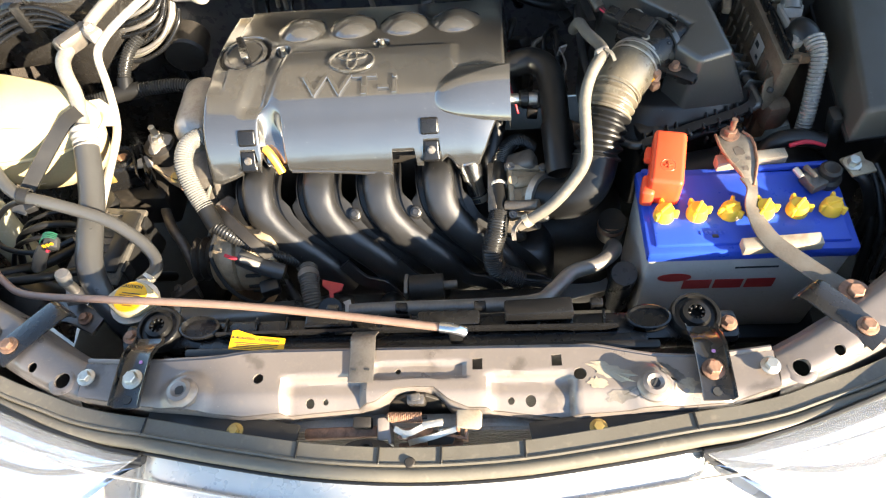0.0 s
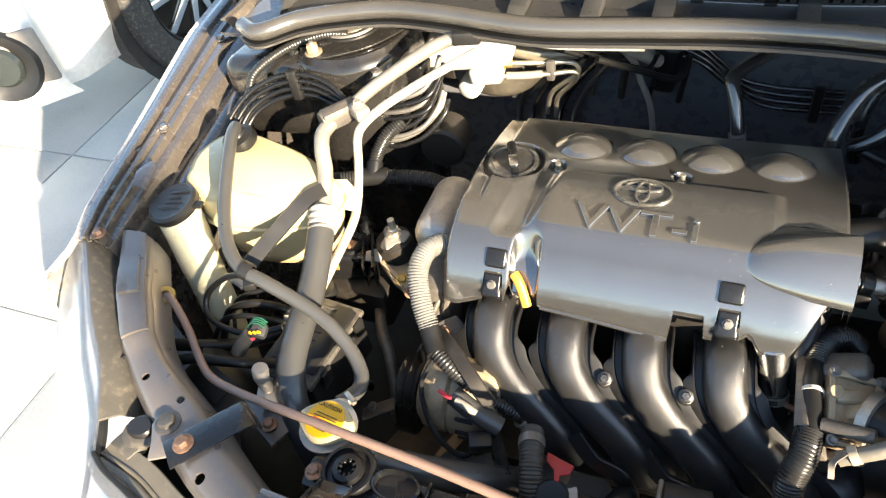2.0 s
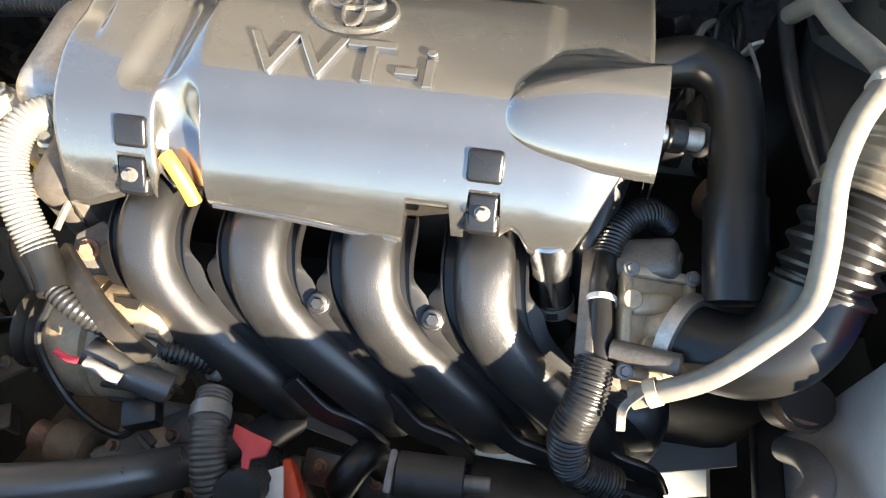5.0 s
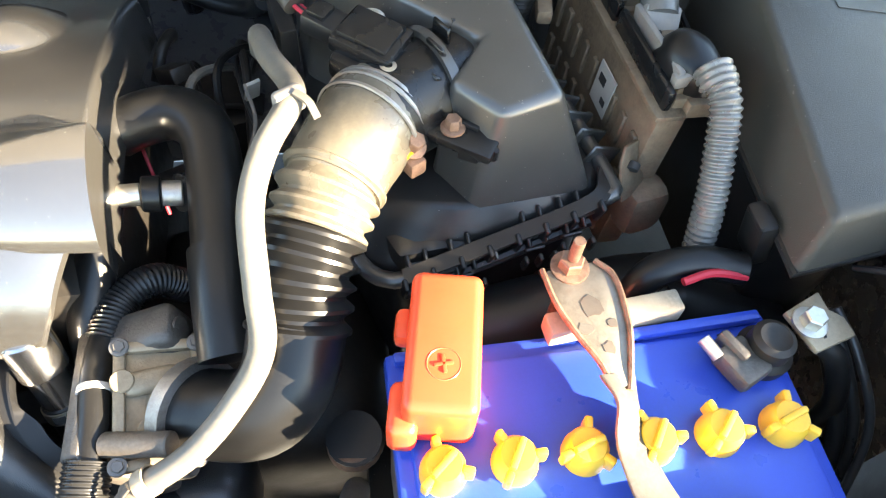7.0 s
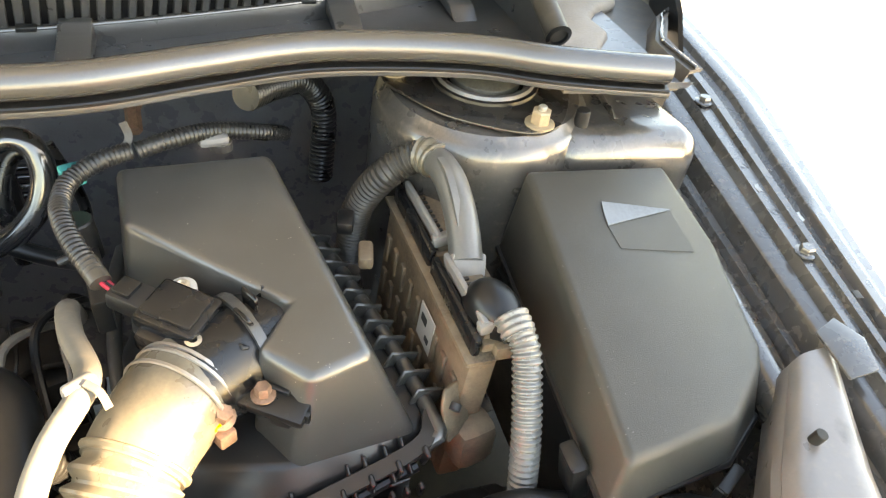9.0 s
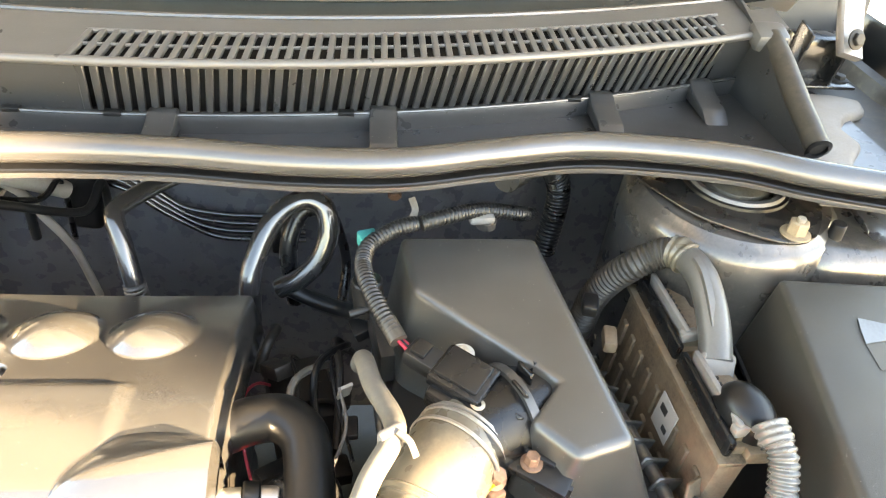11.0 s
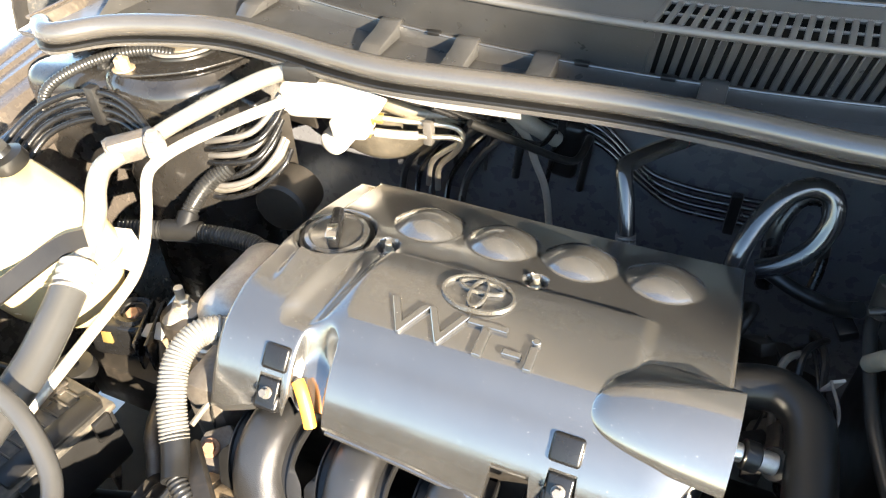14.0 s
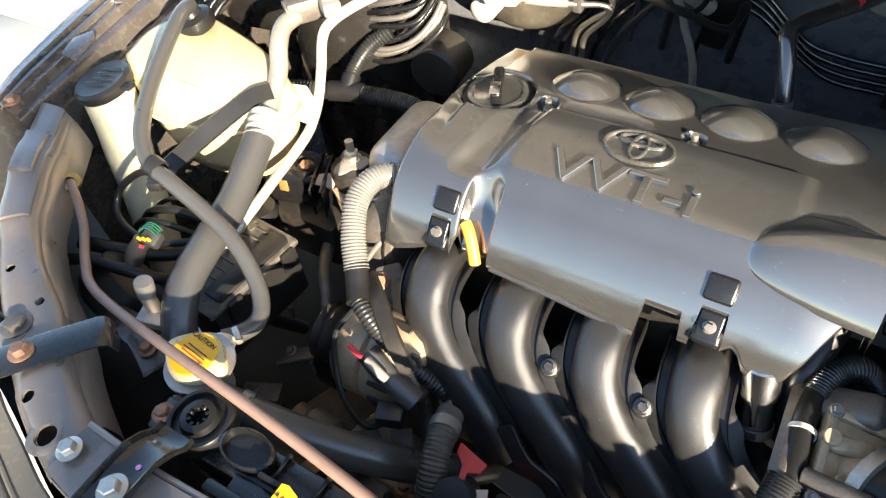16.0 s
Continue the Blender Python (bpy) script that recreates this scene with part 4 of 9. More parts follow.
part("roll", tube([(x * 1.01, y - 0.0165, 0.6985) for x, y in NOSE], 0.0072, 14, 6), NOSERUB, lip, "rounded rubber roll of the strip")
part("bead", tube([(x * 1.012, y - 0.0245, 0.6945) for x, y in NOSE], 0.0022, 8, 6), RUBBER, lip)
for x in (-0.286, -0.117, -0.032, 0.031, 0.114, 0.282):
    y = lerp_table(NOSE, x)
    part("strip_joint", rbox((x, y, 0.7035), (0.0022, 0.019, 0.002), 0.0004, (0, 0, math.degrees(0.4 * x)), 1), RUBBER, lip)
part("strip_screw", lathe([(0, 0.003), (0.0045, 0.0025), (0.006, 0.0)], Matrix.Translation((0.0, -0.068, 0.703)), 14), GRIME, lip)
rows = []
for p in spline([(x, y, 0) for x, y in NOSE], 4):
    dip = 0.05 * smooth01(0.275, 0.32, abs(p.x))
    rows.append([(p.x, p.y - 0.006, 0.6955 - 0.3 * dip), (p.x * 1.005, p.y - 0.02, 0.692 - dip), (p.x * 1.01, p.y - 0.028, 0.684 - dip), (p.x * 1.02, p.y - 0.07, 0.668 - dip), (p.x * 1.03, p.y - 0.16, 0.62 - 0.4 * dip), (p.x * 1.03, p.y - 0.22, 0.5), (p.x * 1.0, p.y - 0.2, 0.38)])
part("bumper", sheet(rows, 0.004), SKIN, car, "sunlit silver nose and bumper skin")
part("nose_crease", tube([(x, y - 0.05, 0.679) for x, y in NOSE[1:-1]], 0.002, 6, 5), SKIN, car)
for s in (-1, 1):
    lamp = thing("headlamp", (s * 0.47, -0.02, 0.6), "clear headlamp with chrome reflector beside the nose", "headlamp", "headlamps")
    rows_o, rows_l = [], []
    for k in np.linspace(0, 1, 26):
        x = 0.285 + 0.47 * k
        y = lerp_table([(0.285, -0.057), (0.321, -0.051), (0.397, -0.029), (0.484, 0.003), (0.529, 0.017), (0.552, 0.03), (0.568, 0.06), (0.608, 0.116), (0.66, 0.166), (0.735, 0.252), (0.76, 0.285)], x)
        g = smooth01(-0.08, 0.4, k)
        rows_l.append([(s * (x + 0.02 * u), y - 0.15 * u * g * (1 - 0.4 * k), 0.698 + 0.052 * k * k - 0.075 * g * u ** 1.5 + 0.004 * math.sin(k * math.pi)) for u in np.linspace(0, 1, 8)])
        rows_o.append([(s * (x + 0.02 * u), y - 0.14 * u * g * (1 - 0.4 * k), 0.683 + 0.052 * k * k - 0.08 * g * u ** 1.3 - 0.006 * math.sin(u * 3.1) ** 2) for u in np.linspace(0, 1, 16)])
    part("reflector", sheet(rows_o), REFLECTOR, lamp)
    part("lens", sheet(rows_l, 0.003), GLASS, lamp, "clear lamp lens")
    part("rim", tube([r[0] for r in rows_l[:15]], 0.003, 8, 2), RUBBER, lamp)
    panel = [[r[0], (r[0][0] - s * 0.010, r[0][1] + 0.014, r[0][2] - 0.008), (r[0][0] - s * 0.018, r[0][1] + 0.026, r[0][2] - 0.03)] for r in rows_l[15:]]
    part("housing_top", sheet(panel, 0.003), LAMPGREY, lamp, "dull grey plastic lamp housing")
    part("housing_joint", rbox((s * 0.602, 0.128, 0.712), (0.024, 0.003, 0.01), 0.001, (0, 0, s * -42)), RUBBER, lamp)
    shield = [[(r[0][0] - s * 0.016, r[0][1] + 0.026, r[0][2] - 0.028), (r[0][0] - s * 0.012, r[0][1] + 0.02, 0.45), (r[0][0], r[0][1], 0.19)] for r in rows_l]
    part("back_shell", sheet(shield), PLASTIC, lamp, "black plastic lamp back")
    part("bezel_edge", tube([(r[6][0], r[6][1], r[6][2] + 0.002) for r in rows_o], 0.003, 8, 3), DARKBAY, lamp)
    part("bezel_edge", tube([(r[1][0], r[1][1], r[1][2] + 0.003) for r in rows_o], 0.006, 8, 3), DARKBAY, lamp)
    part("indicator", tube([(r[11][0], r[11][1], r[11][2] + 0.005) for r in rows_o[8:15]], 0.004, 8, 3), ORANGE, lamp)

# hood latch in the notch of the support
latch = thing("hood_latch", (0.02, -0.02, 0.64), "rusty steel hood latch with coil spring", "hood latch")
part("back_plate", prism([(-0.04, 0.62), (0.05, 0.62), (0.048, 0.672), (0.014, 0.704), (-0.008, 0.704), (-0.038, 0.676)], -0.002, 0.002, 0.001, Matrix.Translation((0.0, 0.002, 0.0)) @ rot(90, 0, 0)), GRIME, latch)
part("post", join(rbox((0.003, 0.0, 0.694), (0.019, 0.012, 0.022), 0.003, (14, 0, 0)), rbox((0.003, -0.001, 0.7055), (0.011, 0.008, 0.006), 0.002, (14, 0, 8))), BAYPAINT, latch)
part("side_plate", join(rbox((-0.0315, -0.028, 0.686), (0.014, 0.024, 0.008), 0.003, (14, 10, 6)), rbox((-0.026, -0.03, 0.676), (0.004, 0.024, 0.024), 0.0015, (10, 0, 8))), PAINT, latch, "grey stamped latch cheek")
part("release_lever", join(ribbon([(-0.019, -0.029, 0.690), (-0.010, -0.034, 0.6915), (-0.002, -0.0345, 0.693), (0.006, -0.031, 0.6945), (0.016, -0.027, 0.695), (0.031, -0.0245, 0.694)], 0.0065, 0.003, (0.1, -0.5, 1)), rbox((0.021, -0.0255, 0.696), (0.022, 0.006, 0.004), 0.0015, (12, 0, 10))), ZINC, latch, "bright worn release lever")
part("hook", ribbon([(-0.004, -0.042, 0.684), (0.010, -0.0405, 0.690), (0.022, -0.038, 0.692), (0.034, -0.034, 0.692), (0.046, -0.031, 0.695)], 0.006, 0.004, (0, -0.6, 1)), ZINC, latch)
part("pawl", prism([(-0.022, 0.0), (-0.006, -0.007), (0.012, -0.004), (0.018, 0.005), (0.004, 0.009), (-0.014, 0.008)], 0, 0.005, 0.0012, Matrix.Translation((0.004, -0.034, 0.682)) @ rot(18, 6, 8)), RUST, latch)
part("pawl", prism([(-0.014, -0.006), (0.012, -0.008), (0.02, 0.003), (0.006, 0.008), (-0.012, 0.006)], 0, 0.005, 0.0012, Matrix.Translation((0.028, -0.036, 0.680)) @ rot(16, -10, 4)), GRIME, latch)
part("rust_bracket", join(rbox((0.043, -0.036, 0.682), (0.024, 0.003, 0.016), 0.001, (8, 0, -10)), rbox((0.055, -0.033, 0.684), (0.003, 0.014, 0.018), 0.001, (8, 0, 4)), rbox((0.036, -0.041, 0.673), (0.03, 0.01, 0.004), 0.001, (20, 0, -6))), RUST, latch, "rusty folded latch bracket")
part("tab_plate", prism([(0.046, -0.013), (0.069, -0.0135), (0.072, -0.017), (0.0715, -0.031), (0.068, -0.034), (0.046, -0.032)], 0.698, 0.7015, 0.0012), CLAMPSTEEL, latch, "pale worn steel latch tab")
part("tab_web", rbox((0.047, -0.024, 0.69), (0.004, 0.02, 0.02), 0.0015), RUST, latch)
part("lower_web", join(rbox((0.008, -0.040, 0.668), (0.05, 0.004, 0.014), 0.0015, (14, 0, 0)), rbox((0.012, -0.047, 0.660), (0.02, 0.012, 0.006), 0.002, (10, 0, 14)), rbox((0.03, -0.043, 0.664), (0.008, 0.01, 0.016), 0.002)), RUST, latch)
part("spring", tube([(-0.027 + 0.036 * k / 150, -0.0165 + 0.0048 * math.cos(k * 0.75), 0.6885 + 0.0048 * math.sin(k * 0.75)) for k in range(151)], 0.0011, 6, 1), RUST, latch, "rusty coil spring")
part("spring_pin", cyl((-0.03, -0.0165, 0.6885), (0.014, -0.0165, 0.6885), 0.0025, seg=10), GRIME, latch)
for x, y in ((-0.008, -0.036), (0.03, -0.033)):
    part("rivet", lathe([(0, 0.003), (0.003, 0.0025), (0.0042, 0.0)], Matrix.Translation((x, y, 0.690)) @ rot(14, 0, 0), 12), ZINC, latch)
part("cover_clip", prism([(-0.027 * math.cos(a) - 0.048, 0.012 * math.sin(a) - 0.05) for a in np.linspace(math.pi, 0, 15)] + [(-0.076, -0.058), (-0.02, -0.058)][::1], 0.682, 0.686, 0.001), PLASTIC, latch, "black half-round plastic clip")
part("clip_eye", lathe([(0.004, 0.0), (0.0075, 0.0), (0.0075, 0.003), (0.004, 0.003)], Matrix.Translation((-0.048, -0.048, 0.686)), 18), RUBBER, latch)
part("crossbar", rbox((-0.075, -0.026, 0.668), (0.09, 0.012, 0.014), 0.003, (12, 0, 2)), RUST, latch)
part("pin_block", rbox((-0.055, -0.02, 0.682), (0.02, 0.012, 0.012), 0.002, (10, 0, 0)), GRIME, latch)

# condenser tubes seen through the gap in front of the support
cond = thing("condenser", (0, -0.02, 0.3), "dusty condenser core with fine fins", "condenser")
part("core", rbox((0, -0.012, 0.50), (0.62, 0.016, 0.33), 0.002), FIN, cond)
slat0 = None
for i in range(16):
    z = 0.664 - 0.0068 * i
    if slat0 is None:
        slat0 = part("core_tube", rbox((0, 0, 0), (0.62, 0.005, 0.0028), 0.001, (0, 0, 0), 1), FIN)
        g = slat0
    else:
        g = new("core_tube", slat0.data)
    g.parent, g.location, g.rotation_euler = cond, Vector((0, -0.0215, z)) - cond.location, (0, 0, 0)

# ---- radiator, its shroud and the things on it ----
rad = thing("radiator", (0, 0.10, 0.33), "black radiator with top tank behind the support", "radiator")
part("core", rbox((0, 0.09, 0.48), (0.66, 0.03, 0.34), 0.002), FIN, rad)
part("top_tank", rbox((0, 0.086, 0.670), (0.70, 0.036, 0.034), 0.008), GLOSSBLACK, rad)
part("ledge", rbox((0, 0.066, 0.690), (0.50, 0.016, 0.006), 0.002), GLOSSBLACK, rad)
part("shroud", rbox((0.06, 0.112, 0.640), (0.40, 0.018, 0.016), 0.004, (-6, 0, 0)), GLOSSBLACK, rad)
part("guide_rail", ribbon([(-0.23, 0.079, 0.696), (-0.05, 0.079, 0.6985), (0.22, 0.079, 0.696)], 0.004, 0.012, (0, 0, 1)), GLOSSBLACK, rad)
part("raised_box", rbox((0.135, 0.100, 0.700), (0.075, 0.022, 0.016), 0.003, (-8, 0, 2)), GLOSSBLACK, rad)
part("raised_box", rbox((0.035, 0.092, 0.696), (0.07, 0.02, 0.012), 0.003, (-6, 0, 0)), GLOSSBLACK, rad)
part("raised_box", rbox((-0.10, 0.092, 0.697), (0.055, 0.018, 0.012), 0.003, (-6, 0, 0)), GLOSSBLACK, rad)
for k in range(13):
    x = -0.225 + 0.036 * k
    part("tank_rib", rbox((x, 0.094, 0.688), (0.003, 0.022, 0.006), 0.001, (0, 0, 0), 1), GLOSSBLACK, rad)
for s_ in (-1, 1):
    part("plastic_ear", lathe([(0.014, 0.0), (0.0185, 0.0), (0.0185, 0.008), (0.0165, 0.009), (0.0155, 0.002), (0.0, 0.002)], Matrix.Translation((s_ * 0.253, 0.090, 0.690)) @ Matrix.Diagonal((1.3, 0.8, 1, 1)), 26), GLOSSBLACK, rad)
for x in (-0.10, -0.02, 0.07, 0.14, 0.20):
    part("clip", rbox((x, 0.112, 0.689), (0.014, 0.01, 0.012), 0.002), GLOSSBLACK, rad)
part("seal_strip", rbox((0.0, 0.055, 0.699), (0.52, 0.01, 0.012), 0.003), RUBBER, rad)
label = part("warning_label", prism([(-0.2095, 0.058), (-0.146, 0.0535), (-0.146, 0.0695), (-0.180, 0.0735), (-0.203, 0.0815), (-0.2085, 0.0805)], 0.7045, 0.7055), LABELY, rad, "yellow caution label with black print, one corner torn")
lm = Matrix.Translation((-0.178, 0.067, 0.7057)) @ rot(0, 0, -7)
for word, dx in (("CAUTION", -0.0125), ("ATTENTION", 0.0135)):
    bm = lettering(word, 0.0045, 0.0001)
    bm.transform(lm @ Matrix.Translation((dx, 0.0018, 0)))
    part("print", bm, BLACKMARK, label)
for k in range(4):
    part("print", rbox(lm @ Vector((0.001 * (k % 2), -0.0035 - 0.0021 * k, 0.0)), (0.052 - 0.004 * (k % 3), 0.0007, 0.0004), 0, (0, 0, -6)), BLACKMARK, label)
for dx in (-0.0285, -0.0235):
    part("print", prism([(-0.0018, -0.0013), (0.0018, -0.0013), (0.0, 0.0018)], 0, 0.0003, 0, lm @ Matrix.Translation((dx, 0.0022, 0))), BLACKMARK, label)
part("tie_tab", ribbon([(-0.054, 0.012, 0.7165), (-0.054, 0.045, 0.7175), (-0.055, 0.064, 0.716), (-0.055, 0.078, 0.70)], 0.027, 0.0025, (0, 0, 1)), ALUDARK, car, "dull grey steel tie tab")
for x in (-0.061, -0.047):
    part("tab_slot", rbox((x, 0.025, 0.7188), (0.004, 0.002, 0.0008), 0), BLACKMARK, car)

# filler neck with cap, near the radiator's end
filler = thing("coolant_filler", (-0.349, 0.133, 0.64), "coolant filler with a pale cap and yellow warning disc", "coolant filler")
part("neck", lathe([(0.018, 0), (0.02, 0.03), (0.03, 0.036), (0.03, 0.04), (0, 0.04)], Matrix.Translation((-0.349, 0.133, 0.645)), 24), ALU, filler)
capm = Matrix.Translation((-0.349, 0.133, 0.684))
cap_poly = [(0.0245 * math.cos(a) * (1.0 + 0.28 * abs(math.cos(a)) ** 6), 0.0235 * math.sin(a)) for a in np.linspace(0, 2 * math.pi, 33)[:-1]]
part("cap", prism(cap_poly, 0, 0.013, 0.004, capm), CREAM, filler, "off-white cap with two ears")
disc = part("disc", lathe([(0, 0.0132), (0.0205, 0.0132), (0.02, 0.0145), (0, 0.0145)], capm, 32), LABELY, filler, "yellow disc with black print")
word = lettering("CAUTION", 0.0062, 0.0002)
word.transform(Matrix.Translation((-0.3495, 0.1465, 0.6989)) @ rot(0, 0, -8))
part("print", word, BLACKMARK, disc)
for x in (-0.3625, -0.338):
    part("print", prism([(x - 0.0022, 0.1255), (x + 0.0022, 0.1250), (x + 0.0003, 0.1290)], 0.6985, 0.699), BLACKMARK, disc)
for k in range(6):
    part("print", rbox((-0.349 + 0.001 * (k % 2), 0.133 - 0.0125 + 0.0033 * k, 0.6988), (0.028 - 0.0022 * abs(k - 3.5) ** 1.5, 0.0009, 0.0004), 0, (0, 0, -8)), DARKRED if k == 3 else BLACKMARK, disc)
part("spout", cyl((-0.345, 0.150, 0.672), (-0.355, 0.168, 0.674), 0.007, seg=14), ALUDARK, filler)
part("hose_clamp", lathe([(0.0085, -0.003), (0.0098, -0.003), (0.0098, 0.003), (0.0085, 0.003)], along((-0.352, 0.163, 0.674), (-0.3, 0.8, 0.05)), 18), ZINC, filler)
part("clamp_tail", rbox((-0.345, 0.172, 0.676), (0.016, 0.006, 0.008), 0.0015, (0, 0, -30)), ZINC, filler)
top_hose = thing("radiator_hose", (-0.24, 0.15, 0.55), "thick black upper radiator hose with a clamp", "hose")
part("hose", tube([(-0.33, 0.12, 0.66), (-0.28, 0.13, 0.642), (-0.22, 0.155, 0.60), (-0.17, 0.2, 0.53), (-0.15, 0.25, 0.46)], 0.016, 16, 6), HOSE, top_hose)
part("clamp", lathe([(0.0162, -0.005), (0.0176, -0.005), (0.0176, 0.005), (0.0162, 0.005)], along((-0.306, 0.1245, 0.652), (0.05, 0.01, -0.018)), 24), PIPEDULL, top_hose, "dull spring clamp")
part("clamp_ear", rbox((-0.300, 0.128, 0.671), (0.008, 0.012, 0.008), 0.0015, (0, 20, 0)), PIPEDULL, top_hose)

# hood prop rod lying in its clips
prop = thing("prop_rod", (-0.3, 0.11, 0.70), "brown-red hood prop rod lying stowed", "prop rod")
part("rod", tube([(-0.612, 0.226, 0.702), (-0.603, 0.222, 0.712), (-0.585, 0.212, 0.709), (-0.56, 0.193, 0.697), (-0.525, 0.163, 0.692), (-0.497, 0.146, 0.693), (-0.45, 0.135, 0.699), (-0.374, 0.124, 0.709), (-0.216, 0.106, 0.72), (-0.083, 0.087, 0.724), (0.036, 0.067, 0.727)], 0.0046, 12, 6), RODPAINT, prop)
part("grommet", lathe([(0.005, -0.003), (0.0105, -0.003), (0.0115, 0.0), (0.0105, 0.003), (0.005, 0.003)], along((-0.609, 0.224, 0.71), (0.5, -0.1, 1)), 20), BRASS, prop, "dull yellow rubber grommet")
part("tip", tube([(0.03, 0.068, 0.727), (0.045, 0.065, 0.728), (0.055, 0.064, 0.722)], 0.0062, 12, 4), CHROME, prop, "bright metal tip")
part("clip", rbox((0.045, 0.066, 0.712), (0.014, 0.01, 0.022), 0.002), RUBBER, prop)

# ---- engine: cover, manifold, block, left end ----
EX0, EX1, EYB = -0.312, 0.110, 0.622

def cover_front(x):
    return lerp_table([(-0.312, 0.338), (-0.29, 0.336), (-0.2575, 0.342), (-0.2555, 0.3575), (-0.2345, 0.3575), (-0.2325, 0.343), (-0.2315, 0.343), (-0.2265, 0.3545), (-0.194, 0.3545), (-0.1915, 0.343), (-0.12, 0.341), (-0.049, 0.338), (-0.0465, 0.353), (-0.0165, 0.353),
                       (-0.014, 0.343), (-0.0055, 0.343), (-0.0035, 0.3595), (0.0175, 0.3595), (0.0195, 0.345), (0.027, 0.348), (0.033, 0.346), (0.040, 0.3405), (0.046, 0.339), (0.062, 0.3395), (0.070, 0.343), (0.079, 0.353), (0.089, 0.370), (0.098, 0.384), (0.104, 0.389), (0.110, 0.391)], x)

SIDE = [(0.32, 0.635), (0.336, 0.657), (0.342, 0.668), (0.348, 0.680), (0.356, 0.6935), (0.365, 0.7055), (0.376, 0.7165), (0.388, 0.7245), (0.402, 0.7308), (0.42, 0.7358), (0.46, 0.741), (0.50, 0.7385), (0.54, 0.732), (0.58, 0.722), (0.622, 0.710)]

SIDE = [(p.x, p.y) for p in spline([(a, b, 0) for a, b in SIDE], 12)]

def cover_z(x, y):
    z = lerp_table(SIDE, y)
    # raised emblem panel, with a valley behind and beside it
    px = smooth01(-0.222, -0.192, x) * smooth01(0.048, 0.034, x)
    py = smooth01(0.382, 0.41, y) * smooth01(0.496, 0.488, y)
    z += 0.0055 * px * py
    z -= 0.0065 * smooth01(0.024, 0.006, abs(x + 0.222 - 0.25 * (y - 0.45))) * smooth01(0.385, 0.41, y) * smooth01(0.52, 0.49, y)
    # four domes over the coils
    for cx in (-0.184, -0.109, -0.034, 0.041):
        d = math.hypot((x - cx) / 0.0355, (y - 0.556) / 0.0345)
        if d < 1:
            z += 0.0165 * (1 - d * d)
    # oil filler recess
    d = math.hypot(x + 0.262, y - 0.507)
    z -= 0.012 * smooth01(0.041, 0.034, d)
    # bolt wells
    for cx, cy in ((-0.205, 0.505), (-0.062, 0.507)):
        z -= 0.014 * smooth01(0.0115, 0.008, math.hypot(x - cx, (y - cy) * 1.1))
    z -= 6.0 * max(0.0, x - 0.058) ** 2 * smooth01(0.396, 0.364, y)
    # notch for the dipstick
    d = abs(x + 0.2105) / 0.0175
    arch = 0.398 - 0.012 * d * d
    z -= 0.022 * smooth01(1.0, 0.75, d) * smooth01(arch + 0.006, arch - 0.016, y)
    # rounded sides
    z -= 0.03 * smooth01(EX0 + 0.014, EX0, x) ** 2 + 0.016 * smooth01(EX1 - 0.006, EX1, x) ** 2
    z -= 0.006 * smooth01(EX0 + 0.036, EX0 + 0.03, x) * smooth01(0.42, 0.46, y)
    return z

cover = thing("engine_cover", (-0.1, 0.47, 0.66), "dusty black plastic engine cover with raised lettering", "engine cover")
nx, ny = 230, 190
xs = sorted(set(list(np.linspace(EX0, EX1, nx)) + [-0.2575, -0.2555, -0.2345, -0.2325, -0.0055, -0.0035, 0.0175, 0.0195, -0.2265, -0.2315, -0.194, -0.1915, -0.049, -0.0465, -0.0165, -0.014]))
rows = []
for x in xs:
    f = cover_front(x)
    b = EYB - 0.003 * math.cos(x * 14)
    mid = max(0.366, f + 0.012)
    ysn = [f + (mid - f) * k for k in np.linspace(0, 1, 30)[:-1]] + [mid + (b - mid) * k for k in np.linspace(0, 1, ny)]
    rows.append([(x, f, cover_z(x, f) - 0.006)] + [(x, y, cover_z(x, y)) for y in ysn] + [(x, b + 0.004, cover_z(x, b) - 0.03)])
x0 = xs[0]
left = [(x0 - 0.004 - 0.028 * smooth01(0.43, 0.60, p[1]), p[1], p[2] - 0.045) for p in rows[0]]
right = [(EX1 + 0.003, p[1], p[2] - 0.03) for p in rows[-1]]
part("shell", sheet([left] + rows + [right], 0.0), COVER, cover, angle=50)
part("front_lip", tube([(x, cover_front(x) - 0.0005, cover_z(x, cover_front(x)) - 0.005) for x in np.linspace(-0.188, -0.052, 12)], 0.0022, 8, 3), COVER, cover)

# bulge at the right end: round in front, a long slope behind its ridge
rows = []
for u in np.linspace(0, 1, 50):
    ridge, high = 0.402 + 0.028 * u ** 0.8, 0.021 * math.sqrt(max(0.0, 1 - (1 - u) ** 2.4))
    fore, aft = 0.058 * u ** 0.45, (0.038 * (1 - u) ** 0.6 + 0.010) * math.sqrt(max(0.0, 1 - (1 - u) ** 4))
    row = []
    for q in np.linspace(-1, 1, 61):
        y = ridge + q * (aft if q > 0 else fore)
        lift = high * ((1 - q ** 1.4) if q > 0 else math.sqrt(1 - q * q) ** 1.3)
        row.append((0.012 + (EX1 - 0.0085) * u, y, lerp_table(SIDE, y) - 0.0012 + lift))
    rows.append(row)
rows.append([(p[0] + 0.0005, p[1], p[2] - 0.03) for p in rows[-1]])
part("bulge", sheet(rows), COVER, cover, angle=60)

